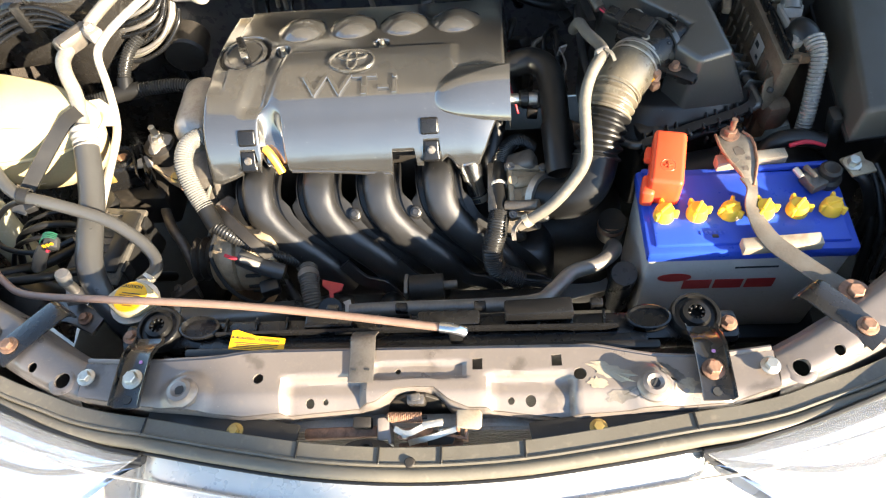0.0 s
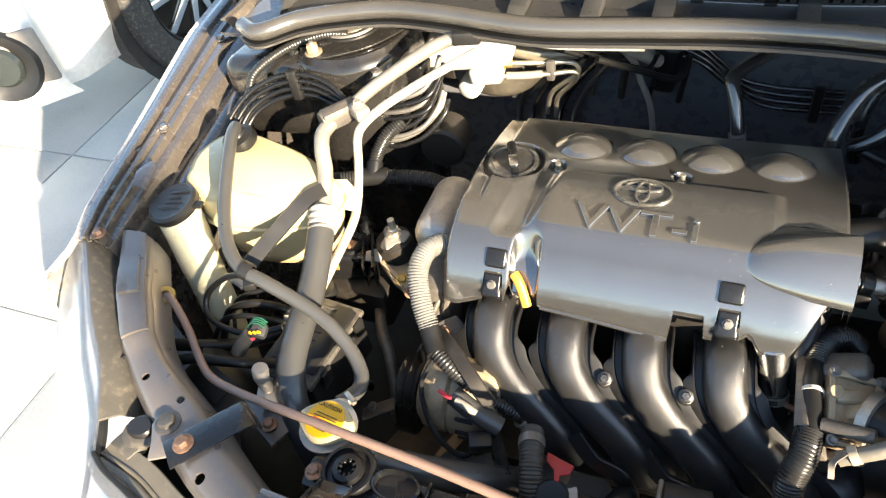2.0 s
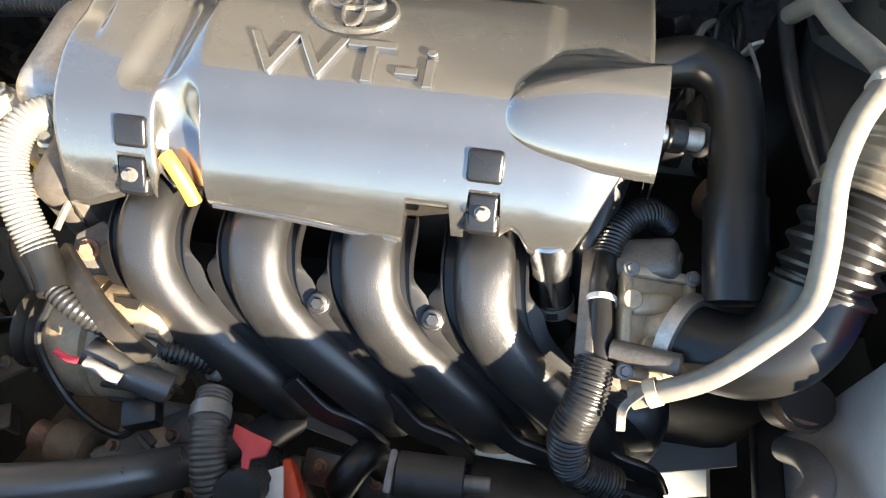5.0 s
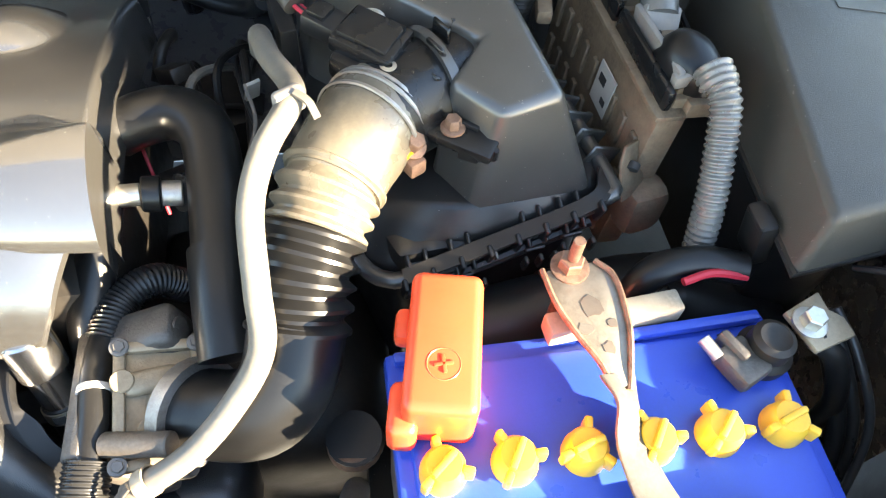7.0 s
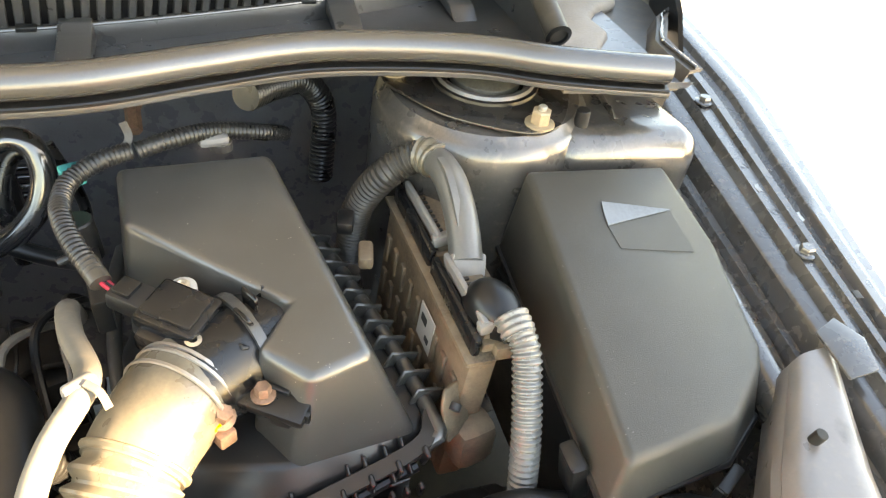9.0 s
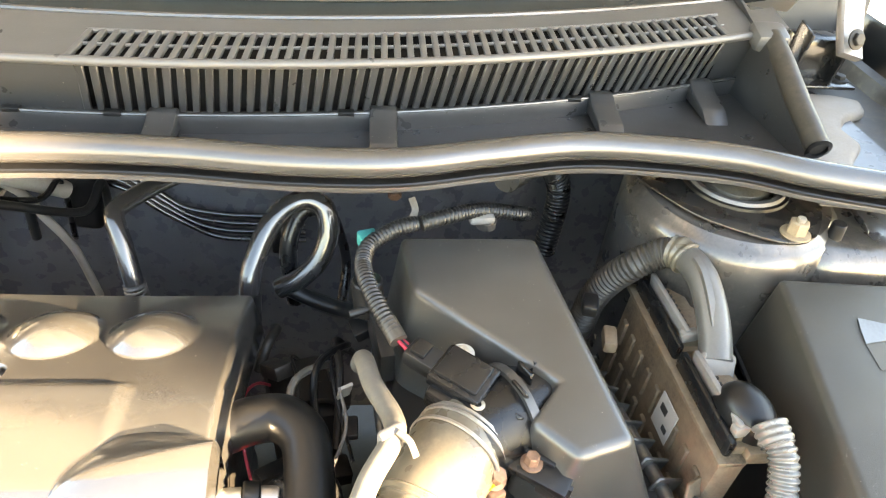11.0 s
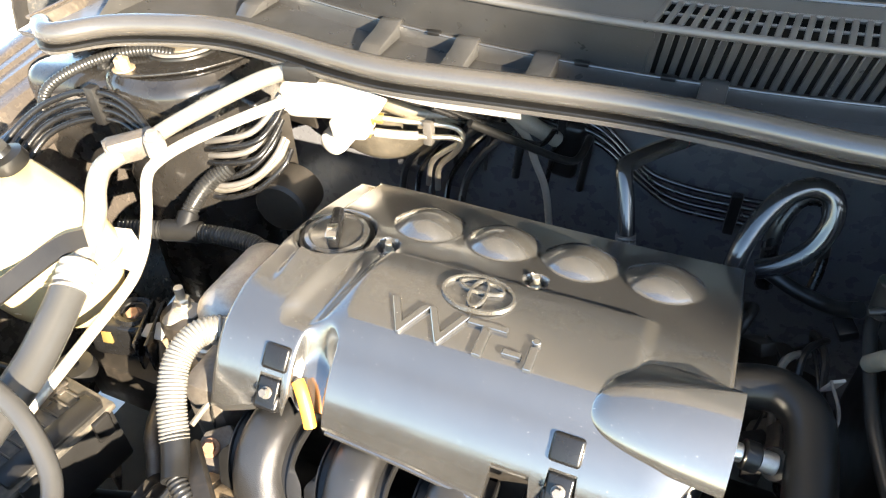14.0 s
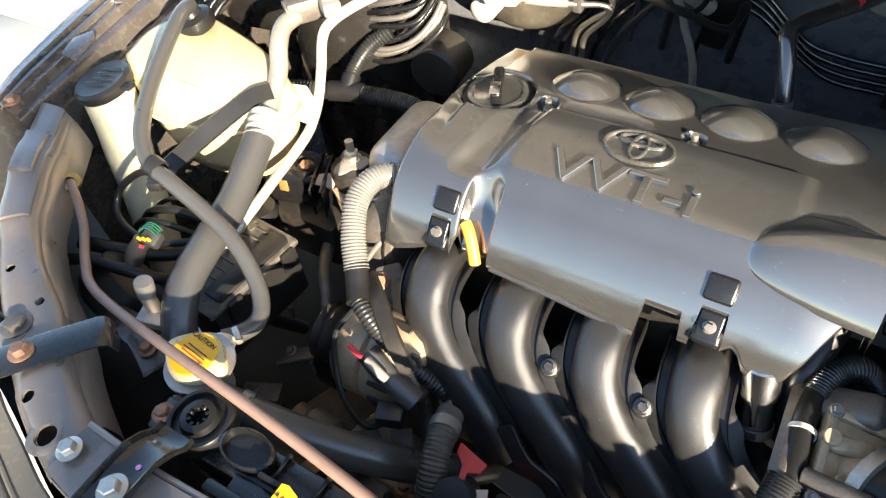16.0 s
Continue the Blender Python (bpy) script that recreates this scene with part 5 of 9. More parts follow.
def on_cover(bm, x, y, lift=0.0, spin=0.0):
    """Lays a flat bmesh on the cover."""
    e = 0.004
    nrm = Vector(((cover_z(x - e, y) - cover_z(x + e, y)) / (2 * e), (cover_z(x, y - e) - cover_z(x, y + e)) / (2 * e), 1)).normalized()
    m = Matrix.Translation((x, y, cover_z(x, y) + lift)) @ nrm.to_track_quat('Z', 'Y').to_matrix().to_4x4() @ rot(0, 0, spin)
    bm.transform(m)
    return bm

letters = lettering("VVT-i", 0.044, 0.0022)
letters.transform(Matrix.Diagonal((1.27, 1.0, 1, 1)))
part("lettering", on_cover(letters, -0.098, 0.419, 0.0012), COVER, cover, "raised moulded letters VVT-i")
def oval_ring(rx, ry, w, h):
    bm = bmesh.new()
    seg, rings = 48, []
    for k, (d, z) in enumerate(((0, 0), (0.2, h), (0.8, h), (1, 0))):
        rings.append([bm.verts.new(((rx - w * d) * math.cos(a), (ry - w * d) * math.sin(a), z)) for a in np.linspace(0, 2 * math.pi, seg, endpoint=False)])
    for a, b in zip(rings, rings[1:]):
        for i in range(seg):
            bm.faces.new((a[i], a[(i + 1) % seg], b[(i + 1) % seg], b[i]))
    return bm
badge = part("badge", on_cover(oval_ring(0.0325, 0.0215, 0.0035, 0.0035), -0.099, 0.463, 0.0), BADGE, cover, "worn dark chrome oval badge")
part("badge_bar", on_cover(oval_ring(0.0085, 0.0175, 0.003, 0.003), -0.099, 0.463, 0.0005), BADGE, badge)
part("badge_arch", on_cover(oval_ring(0.021, 0.0085, 0.003, 0.003), -0.099, 0.4715, 0.0005), BADGE, badge)
for x, y in ((-0.243, 0.366), (0.006, 0.369)):
    part("pocket", on_cover(rbox((0, 0, 0), (0.0245, 0.0225, 0.007), 0.0034, (0, 0, 0), 3), x, y + 0.0015, 0.0), GLOSSBLACK, cover, "glossy black moulded pocket")
for x, y in ((-0.245, 0.351), (0.007, 0.353)):
    z = cover_z(x, y)
    part("fixing_tab", join(rbox((x, y - 0.003, z - 0.0035), (0.0195, 0.028, 0.005), 0.002, (50, 0, 0), 3), rbox((x, y - 0.004, z - 0.012), (0.024, 0.016, 0.014), 0.004, (40, 0, 0), 3)), GLOSSBLACK, cover)
    part("fixing_bolt", hexbolt((x, y - 0.004, z - 0.0005), (0, -0.7, 0.72), 0.0042, 0.006, 1.3), PIPEDULL, cover, "bright hexagon bolt")
for x, y in ((-0.205, 0.505), (-0.062, 0.507)):
    z = cover_z(x, y)
    part("stud_nut", join(hexbolt((x, y, z), r=0.0058, h=0.008), cyl((x, y, z), (x, y, z + 0.018), 0.0033, seg=10)), ZINC, cover, "bright stud and nut")
# oil filler cap
oil = thing("oil_filler_cap", (-0.262, 0.507, 0.72), "black oil filler cap with a raised grip", "oil cap")
om = Matrix.Translation((-0.262, 0.507, 0.727))
part("disc", lathe([(0, 0), (0.0315, 0), (0.0325, 0.003), (0.031, 0.006), (0.027, 0.007), (0.025, 0.005), (0, 0.0065)], om, 40), COVER, oil)
part("grip", rbox((-0.262, 0.507, 0.739), (0.011, 0.05, 0.016), 0.004, (0, 0, 22), 3), GLOSSBLACK, oil)
part("grip_patch", rbox((-0.257, 0.4925, 0.7472), (0.0105, 0.02, 0.0016), 0.0006, (0, 0, 22)), CHROME, oil, "worn bright arrow patch")
part("gasket", lathe([(0.033, -0.002), (0.0365, -0.002), (0.0365, 0.001), (0.033, 0.001)], om, 40), RUBBER, oil)
# dipstick
dip = thing("dipstick", (-0.205, 0.345, 0.66), "orange dipstick handle poking from the cover", "dipstick")
part("handle", tube([(-0.222, 0.362, 0.693), (-0.216, 0.357, 0.688), (-0.209, 0.350, 0.676), (-0.204, 0.344, 0.662)], 0.0058, 14, 5, squash=0.85), ORANGE, dip)
part("tube", cyl((-0.226, 0.372, 0.64), (-0.2225, 0.363, 0.692), 0.004, seg=10), ZINC, dip)

# intake manifold: four runners with seam ribs and webs
mani = thing("intake_manifold", (-0.1, 0.28, 0.45), "satin black intake manifold with four curved runners", "intake manifold")
RUN_X = (-0.245, -0.158, -0.073, 0.0105)
def runner_tube(path, half, high, seg=28):
    """A flat-topped duct through points, its broad side facing up and forward."""
    bm, rings = bmesh.new(), []
    for i, p in enumerate(path):
        t = (path[min(i + 1, len(path) - 1)] - path[max(i - 1, 0)]).normalized()
        nrm = t.cross(Vector((1, 0, 0))).normalized()
        if nrm.z < 0:
            nrm = -nrm
        side = t.cross(nrm).normalized()
        ring = []
        for j in range(seg):
            a = 2 * math.pi * j / seg
            c, d = math.cos(a), math.sin(a)
            ring.append(bm.verts.new(p + side * (half * math.copysign(abs(c) ** 0.62, c)) + nrm * (high * math.copysign(abs(d) ** 0.72, d))))
        rings.append(ring)
    for a, b in zip(rings, rings[1:]):
        for j in range(seg):
            bm.faces.new((a[j], a[(j + 1) % seg], b[(j + 1) % seg], b[j]))
    bm.faces.new(rings[0][::-1])
    bm.faces.new(rings[-1])
    bmesh.ops.recalc_face_normals(bm, faces=bm.faces)
    return bm
def runner_path(x):
    return [(x - 0.002, 0.376, 0.629), (x, 0.352, 0.6345), (x + 0.002, 0.328, 0.632), (x + 0.009, 0.307, 0.616), (x + 0.030, 0.290, 0.594), (x + 0.062, 0.276, 0.570), (x + 0.092, 0.264, 0.543), (x + 0.108, 0.262, 0.505)]
for i, x in enumerate(RUN_X):
    path = spline(runner_path(x), 7)
    part("runner", runner_tube(path, 0.0222, 0.0245), MANIFOLD, mani, angle=60)
    # seam flange: narrow beside the opening under the cover, then meeting the next runner's
    for sd in (-1, 1):
        rows = []
        for k, p in enumerate(path[3:46]):
            q = path[k + 4] - path[k + 2]
            nrm = q.cross(Vector((1, 0, 0))).normalized()
            if nrm.z < 0:
                nrm = -nrm
            wide = 0.0315 + 0.010 * smooth01(12, 16, k) + (0.004 * smooth01(18, 24, k))
            base = p + nrm * 0.008
            rows.append([base + Vector((sd * 0.022, 0, 0)), base + Vector((sd * 0.0285, 0, 0)), base + Vector((sd * 0.0295, 0, 0)) + nrm * 0.0025, base + Vector((sd * 0.0310, 0, 0)) + nrm * 0.0025, base + Vector((sd * (wide + 0.0005), 0, 0)) - nrm * 0.001])
        part("seam_flange", sheet(rows, 0.0035), FLANGE, mani)
    if i in (1, 2):
        q = path[22] + Vector((0.0415, 0, 0))
        part("flange_boss", cyl(q - Vector((0, 0.004, 0.004)), q + Vector((0, -0.008, 0.010)), 0.0085, seg=18), MANIFOLD, mani)
        part("flange_bolt", hexbolt(q + Vector((0, -0.008, 0.010)), (0, -0.6, 0.8), 0.0048, 0.004), MANIFOLD, mani)
part("plenum", rbox((0.0, 0.30, 0.50), (0.34, 0.10, 0.09), 0.03, (-15, 0, 0), 4), MANIFOLD, mani)
part("outlet", tube([(0.03, 0.30, 0.55), (0.075, 0.305, 0.56), (0.118, 0.315, 0.598)], 0.021, 18, 5), MANIFOLD, mani)
for i in range(4):
    x = -0.13 + 0.075 * i
    part("lower_rib", ribbon([(x, 0.255, 0.56), (x + 0.025, 0.242, 0.535), (x + 0.055, 0.235, 0.53), (x + 0.07, 0.23, 0.50)], 0.02, 0.006, (0, -1, 0.4)), MANIFOLD, mani)
# vent pipe at the right of the manifold
vent = thing("vent_pipe", (0.06, 0.32, 0.62), "bright steel vent pipe with a worm clamp", "pipe")
part("pipe", cyl((0.0592, 0.3405, 0.636), (0.0545, 0.352, 0.662), 0.0152, seg=28), CHROME, vent)
part("lower_pipe", cyl((0.0635, 0.331, 0.614), (0.059, 0.341, 0.637), 0.0132, seg=28), CHROME, vent)
part("collar", cyl((0.070, 0.317, 0.580), (0.0632, 0.3317, 0.6155), 0.0142, seg=24), RUBBER, vent)
part("worm_clamp", lathe([(0.014, -0.0045), (0.0153, -0.0045), (0.0153, 0.0045), (0.014, 0.0045)], along((0.0645, 0.329, 0.609), (-0.19, 0.42, 1)), 30), ZINC, vent, "bright slotted worm clamp")
part("clamp_screw", cyl((0.076, 0.321, 0.609), (0.086, 0.319, 0.606), 0.0034, seg=6), RUST, vent)
for k in range(7):
    a = radians(-120 + 11 * k)
    p = Vector((0.0645, 0.329, 0.609))
    m = along(p, (-0.19, 0.42, 1))
    q = m.inverted() @ (p + Vector((0.25 - 0.08 * k, -1, 0)))
    q.z = 0
    part("clamp_slot", cyl(m @ (q.normalized() * 0.0148 + Vector((0, 0, -0.003))), m @ (q.normalized() * 0.0148 + Vector((0, 0, 0.003))), 0.0009, seg=6), BLACKMARK, vent)

# cylinder head end, block and sump mass under the cover
engine = thing("engine_block", (-0.1, 0.45, 0.22), "grimy engine block beneath the cover", "engine")
part("head", rbox((-0.11, 0.49, 0.60), (0.42, 0.24, 0.14), 0.02), GRIME, engine)
part("block", rbox((-0.11, 0.47, 0.40), (0.42, 0.26, 0.30), 0.02), GRIME, engine)
part("valve_cover_end", rbox((-0.338, 0.452, 0.668), (0.058, 0.118, 0.075), 0.026, (0, -6, 0), 5), ALU, engine, "dull cast aluminium end of the valve cover")
part("end_flange", rbox((-0.335, 0.452, 0.632), (0.07, 0.13, 0.01), 0.004, (0, -4, 0), 2), ALUDARK, engine)
for y in (0.40, 0.502):
    part("end_bolt", hexbolt((-0.362, y, 0.637), r=0.006, h=0.006), ZINC, engine)
part("timing_case", rbox((-0.325, 0.44, 0.56), (0.05, 0.20, 0.20), 0.02), ALUDARK, engine)
part("gearbox", rbox((0.17, 0.42, 0.42), (0.22, 0.24, 0.24), 0.05, (0, 0, 0), 4), GRIME, engine)
part("starter", tube([(0.02, 0.2, 0.50), (0.16, 0.2, 0.50)], 0.035, 20, 2), GRIME, engine)
# alternator
alt = thing("alternator", (-0.25, 0.25, 0.55), "dusty cast aluminium alternator with finned case", "alternator")
am = along((-0.312, 0.262, 0.575), (1, 0.05, -0.05))
part("body", lathe([(0, 0), (0.036, 0), (0.045, 0.008), (0.048, 0.02), (0.048, 0.035), (0.044, 0.038), (0.048, 0.041), (0.048, 0.07), (0.041, 0.086), (0.028, 0.094), (0, 0.094)], am, 32), ALUTAN, alt)
for k in range(14):
    a = 2 * math.pi * k / 14
    part("cooling_slot", rbox(am @ Vector((0.0465 * math.cos(a), 0.0465 * math.sin(a), 0.062)), (0.004, 0.010, 0.022), 0.001, (0, 90, 0), 1), GRIME, alt)
part("pulley", lathe([(0, -0.03), (0.028, -0.03), (0.032, -0.028), (0.026, -0.022), (0.032, -0.016), (0.026, -0.01), (0.03, -0.004), (0, -0.004)], am, 28), GRIME, alt)
for k in range(10):
    a = 2 * math.pi * k / 10
    part("fin", rbox(am @ Vector((0.036 * math.cos(a), 0.036 * math.sin(a), 0.088)), (0.022, 0.004, 0.01), 0.001, (0, 90, 0)), ALUDARK, alt)
part("terminal_cap", tube([(-0.252, 0.224, 0.630), (-0.238, 0.220, 0.627), (-0.228, 0.218, 0.622)], 0.0045, 12, 4), GREYPL, alt, "pale plastic terminal cap")
part("terminal_wire", tube([(-0.272, 0.226, 0.638), (-0.262, 0.223, 0.636), (-0.256, 0.223, 0.634)], 0.0024, 10, 4), WIRERED, alt)
part("bracket", ribbon([(-0.30, 0.30, 0.64), (-0.27, 0.275, 0.645), (-0.24, 0.25, 0.635), (-0.22, 0.24, 0.61)], 0.016, 0.008, (0, -0.6, 1)), GRIME, alt)
part("front_ear", prism([(-0.02, -0.03), (0.015, -0.034), (0.03, -0.01), (0.022, 0.022), (-0.004, 0.036), (-0.022, 0.02)], -0.005, 0.005, 0.003, Matrix.Translation((-0.296, 0.312, 0.600)) @ rot(30, 14, 0)), ALUDARK, alt, "dull cast alternator ear")
part("ear_bolt", hexbolt((-0.302, 0.318, 0.612), (0.2, -0.5, 0.8), 0.006, 0.006), RUST, alt)
part("insulator", tube([(-0.262, 0.236, 0.618), (-0.235, 0.228, 0.606), (-0.205, 0.224, 0.592)], 0.0115, 16, 5), HOSE, alt, "grey plastic insulator sleeve")
part("plug", rbox((-0.222, 0.205, 0.585), (0.026, 0.02, 0.018), 0.003, (0, 0, 20)), PLASTIC, alt)
# grey conduit at the engine's left end, and the black branch from it
con = thing("wiring_conduit", (-0.3, 0.3, 0.64), "grey corrugated conduit with a taped black branch", "conduit")
part("conduit", tube([(-0.305, 0.388, 0.688), (-0.318, 0.385, 0.697), (-0.330, 0.368, 0.70), (-0.333, 0.342, 0.692), (-0.322, 0.315, 0.675), (-0.306, 0.292, 0.656)], 0.0122, 16, 8, pitch=0.0033, wave=0.055), CONDUIT, con)
part("tape", tube([(-0.309, 0.297, 0.66), (-0.298, 0.28, 0.648), (-0.289, 0.267, 0.643)], 0.0118, 14, 5), RUBBER, con, "black tape wrap")
part("branch", tube([(-0.292, 0.27, 0.645), (-0.27, 0.258, 0.636), (-0.235, 0.252, 0.605), (-0.205, 0.255, 0.578), (-0.188, 0.258, 0.560)], 0.0085, 12, 8, pitch=0.004, wave=0.06), CONDUITB, con)
part("branch_end", lathe([(0.009, -0.004), (0.0125, -0.004), (0.0125, 0.004), (0.009, 0.004)], along((-0.19, 0.257, 0.563), (0.5, 0.1, -0.5)), 16), GREYPL, con)
part("loop_wire", tube([(-0.292, 0.262, 0.638), (-0.30, 0.235, 0.62), (-0.28, 0.205, 0.585), (-0.245, 0.19, 0.57), (-0.222, 0.198, 0.582)], 0.003, 8, 6), RUBBER, con)
part("sensor_plug", rbox((-0.298, 0.368, 0.66), (0.016, 0.024, 0.03), 0.003, (10, 0, 20)), LABELW, con, "pale plastic sensor plug")
part("sensor_wire", tube([(-0.30, 0.36, 0.65), (-0.315, 0.345, 0.64), (-0.318, 0.32, 0.635)], 0.0028, 8, 5), PALEHOSE, con)
# engine mount
mnt = thing("engine_mount", (-0.45, 0.42, 0.5), "dark engine mount with rubber drum and steel arm", "engine mount")
part("casting", join(rbox((-0.490, 0.417, 0.600), (0.078, 0.052, 0.05), 0.010, (0, 0, 14), 3), rbox((-0.520, 0.425, 0.590), (0.03, 0.07, 0.035), 0.008, (0, 0, 14), 3)), GLOSSBLACK, mnt, "glossy black cast mount body")
part("top_ring", lathe([(0.013, 0.0), (0.014, 0.004), (0.0195, 0.005), (0.0215, 0.0)], Matrix.Translation((-0.477, 0.419, 0.6245)) @ rot(-4, 4, 0), 28), GLOSSBLACK, mnt)
part("well", lathe([(0.0135, 0.003), (0.0125, -0.004), (0, -0.005)], Matrix.Translation((-0.477, 0.419, 0.6250)), 24), BLACKMARK, mnt)
part("well_nut", hexbolt((-0.476, 0.417, 0.6225), (0.1, -0.2, 1), 0.0075, 0.006, 1.3), RUST, mnt, "rusty nut in the mount's well")
for d in (0.0, 0.013):
    part("fin_plate", rbox((-0.452 + d, 0.408 + 0.2 * d, 0.613), (0.0035, 0.066, 0.040), 0.0012, (0, 0, 24)), GLOSSBLACK, mnt)
part("pale_scab", prism([(-0.012, -0.008), (0.010, -0.010), (0.013, 0.004), (0.002, 0.010), (-0.010, 0.006)], 0, 0.003, 0.001, Matrix.Translation((-0.436, 0.405, 0.626)) @ rot(20, 10, 20)), GREYPL, mnt, "flaking pale underseal")
part("drum", lathe([(0, 0), (0.020, 0), (0.0255, 0.004), (0.0262, 0.018), (0.024, 0.030), (0.017, 0.034), (0.013, 0.036), (0, 0.037)], Matrix.Translation((-0.412, 0.430, 0.610)) @ rot(4, -3, 0), 28), GRIME, mnt, "oily rubber drum")
part("dust_collar", prism([(0.022 * math.cos(a) * (0.8 + 0.25 * math.sin(3.1 * a + 0.6)), 0.022 * math.sin(a) * (0.8 + 0.25 * math.sin(3.1 * a + 0.6))) for a in np.linspace(0, 2 * math.pi, 25)[:-1]], 0, 0.0025, 0.0008, Matrix.Translation((-0.411, 0.426, 0.6455)) @ rot(8, -3, 0)), GREYPL, mnt, "dust-caked washer")
part("stud", join(hexbolt((-0.412, 0.431, 0.6475), r=0.0082, h=0.011, washer=1.3), cyl((-0.412, 0.431, 0.65), (-0.412, 0.4315, 0.674), 0.0048, seg=12)), ZINC, mnt, "zinc stud with nut")
part("arm", prism([(-0.040, 0.030), (-0.046, 0.006), (0.0, -0.030), (0.048, -0.052), (0.058, -0.036), (0.020, 0.0), (0.0, 0.034)], -0.006, 0.006, 0.003, Matrix.Translation((-0.400, 0.412, 0.607)) @ rot(6, 10, 0)), ALUTAN, mnt, "tan cast engine arm")
part("arm_web", ribbon([(-0.425, 0.405, 0.612), (-0.39, 0.385, 0.606), (-0.36, 0.366, 0.596)], 0.006, 0.016, (0.2, -0.3, 1)), ALUTAN, mnt)
for x, y, z, m in ((-0.388, 0.385, 0.612, BRASS), (-0.372, 0.372, 0.606, RUST)):
    part("small_bolt", hexbolt((x, y, z), (0.2, -0.3, 1), r=0.0058, h=0.006), m, mnt)
part("tag", rbox((-0.493, 0.3895, 0.610), (0.012, 0.003, 0.015), 0.001, (-12, 0, 12)), BRASS, mnt, "yellow paper tag")
part("base", rbox((-0.48, 0.42, 0.54), (0.12, 0.09, 0.07), 0.01), GRIME, mnt)

# ---- battery corner ----
bat = thing("battery", (0.386, 0.243, 0.48), "car battery with blue lid and grey-white case", "battery")
BX0, BX1, BY0, BY1, BZ = 0.267, 0.505, 0.178, 0.303, 0.684
part("case", rbox(((BX0 + BX1) / 2, (BY0 + BY1) / 2, 0.575), (BX1 - BX0 - 0.006, BY1 - BY0 - 0.006, 0.19), 0.006), CASEWHITE, bat, "grey-white translucent case")
lid = part("lid", join(rbox(((BX0 + BX1) / 2, (BY0 + BY1) / 2, 0.672), (BX1 - BX0, BY1 - BY0, 0.02), 0.004), rbox(((BX0 + BX1) / 2, (BY0 + BY1) / 2 - 0.002, 0.680), (BX1 - BX0 - 0.018, BY1 - BY0 - 0.022, 0.014), 0.0035)), BLUE, bat, "blue plastic lid")
part("rear_rib", rbox((0.29, 0.296, 0.6865), (0.035, 0.007, 0.008), 0.002), BLUE, lid)
part("rear_rib", rbox((0.455, 0.296, 0.6865), (0.085, 0.007, 0.008), 0.002, (0, 0, 2)), BLUE, lid)
part("front_step", rbox((0.325, 0.191, 0.684), (0.085, 0.008, 0.005), 0.002), BLUE, lid)
for x in (0.345, 0.40, 0.47):
    part("vent_slot", rbox((x, 0.286 if x > 0.35 else 0.197, 0.6876), (0.007, 0.004, 0.0012), 0.0003), BLACKMARK, lid)
for k in range(6):
    part("moulded_mark", rbox((0.33 + 0.005 * k, 0.2015, 0.6876), (0.0032, 0.0045, 0.0009), 0.0003), BLUE, lid)
vent_cap = None
for k in range(6):
    x, y = 0.2905 + 0.0381 * k, 0.2285
    cap = part("vent_cap", lathe([(0, 0), (0.0125, 0), (0.0125, 0.004), (0.0118, 0.006), (0.0112, 0.012), (0.009, 0.0155), (0.0, 0.0165)], Matrix.Translation((x, y, 0.687)), 24), YELLOW, bat, "orange-yellow vent cap with tabs")
    spin = 25 * math.sin(k * 2.3)
    for t in range(3):
        a = radians(100 + 120 * t + spin)
        part("tab", rbox((x + 0.0125 * math.cos(a), y + 0.0125 * math.sin(a), 0.6965), (0.007, 0.0045, 0.012), 0.0014, (0, 0, math.degrees(a))), YELLOW, cap)
    part("grip", rbox((x, y, 0.7035), (0.018, 0.004, 0.005), 0.0015, (0, 0, 40 + spin)), YELLOW, cap)
# printed marks on the case, as plain shapes
oval = lathe([(0, 0), (0.0185, 0), (0.0185, 0.0006), (0, 0.0006)], Matrix.Translation((0.307, BY0 + 0.0025, 0.622)) @ rot(90, 0, 0) @ Matrix.Diagonal((1, 0.42, 1, 1)), 28)
part("print_oval", oval, DARKRED, bat)
part("oval_edge", lathe([(0.0185, 0), (0.0205, 0), (0.0205, 0.0005), (0.0185, 0.0005)], Matrix.Translation((0.307, BY0 + 0.0025, 0.622)) @ rot(90, 0, 0) @ Matrix.Diagonal((1, 0.45, 1, 1)), 28), DARKRED, bat)
for x, w in ((0.335, 0.034), (0.373, 0.034), (0.411, 0.034)):
    part("print_block", rbox((x + 0.002, BY0 + 0.0022, 0.604), (w, 0.001, 0.02), 0.0), DARKRED, bat)
part("print_bar", rbox((0.40, BY0 + 0.0022, 0.642), (0.05, 0.001, 0.0025), 0.0), BLACKMARK, bat)
# positive terminal cover
post = thing("terminal_cover", (0.295, 0.275, 0.68), "bright red plastic battery terminal cover", "terminal cover")
part("hood", rbox((0.2975, 0.2830, 0.7110), (0.039, 0.080, 0.048), 0.006, (2, 0, -12), 4, 1.0), RED, post)
part("flap", rbox((0.273, 0.256, 0.702), (0.016, 0.03, 0.028), 0.005, (0, 0, -12), 3), RED, post)
part("hinge", rbox((0.280, 0.302, 0.712), (0.012, 0.02, 0.014), 0.004, (0, 0, -12)), RED, post)
part("cross_mark", lathe([(0.008, 0), (0.0086, 0.0006), (0.0092, 0)], Matrix.Translation((0.2945, 0.268, 0.7342)) @ rot(2, 0, 0), 24), RED, post)
part("plus_mark", join(rbox((0.2945, 0.268, 0.7348), (0.010, 0.002, 0.0014), 0.0004), rbox((0.2945, 0.268, 0.7348), (0.002, 0.010, 0.0014), 0.0004)), RED, post)
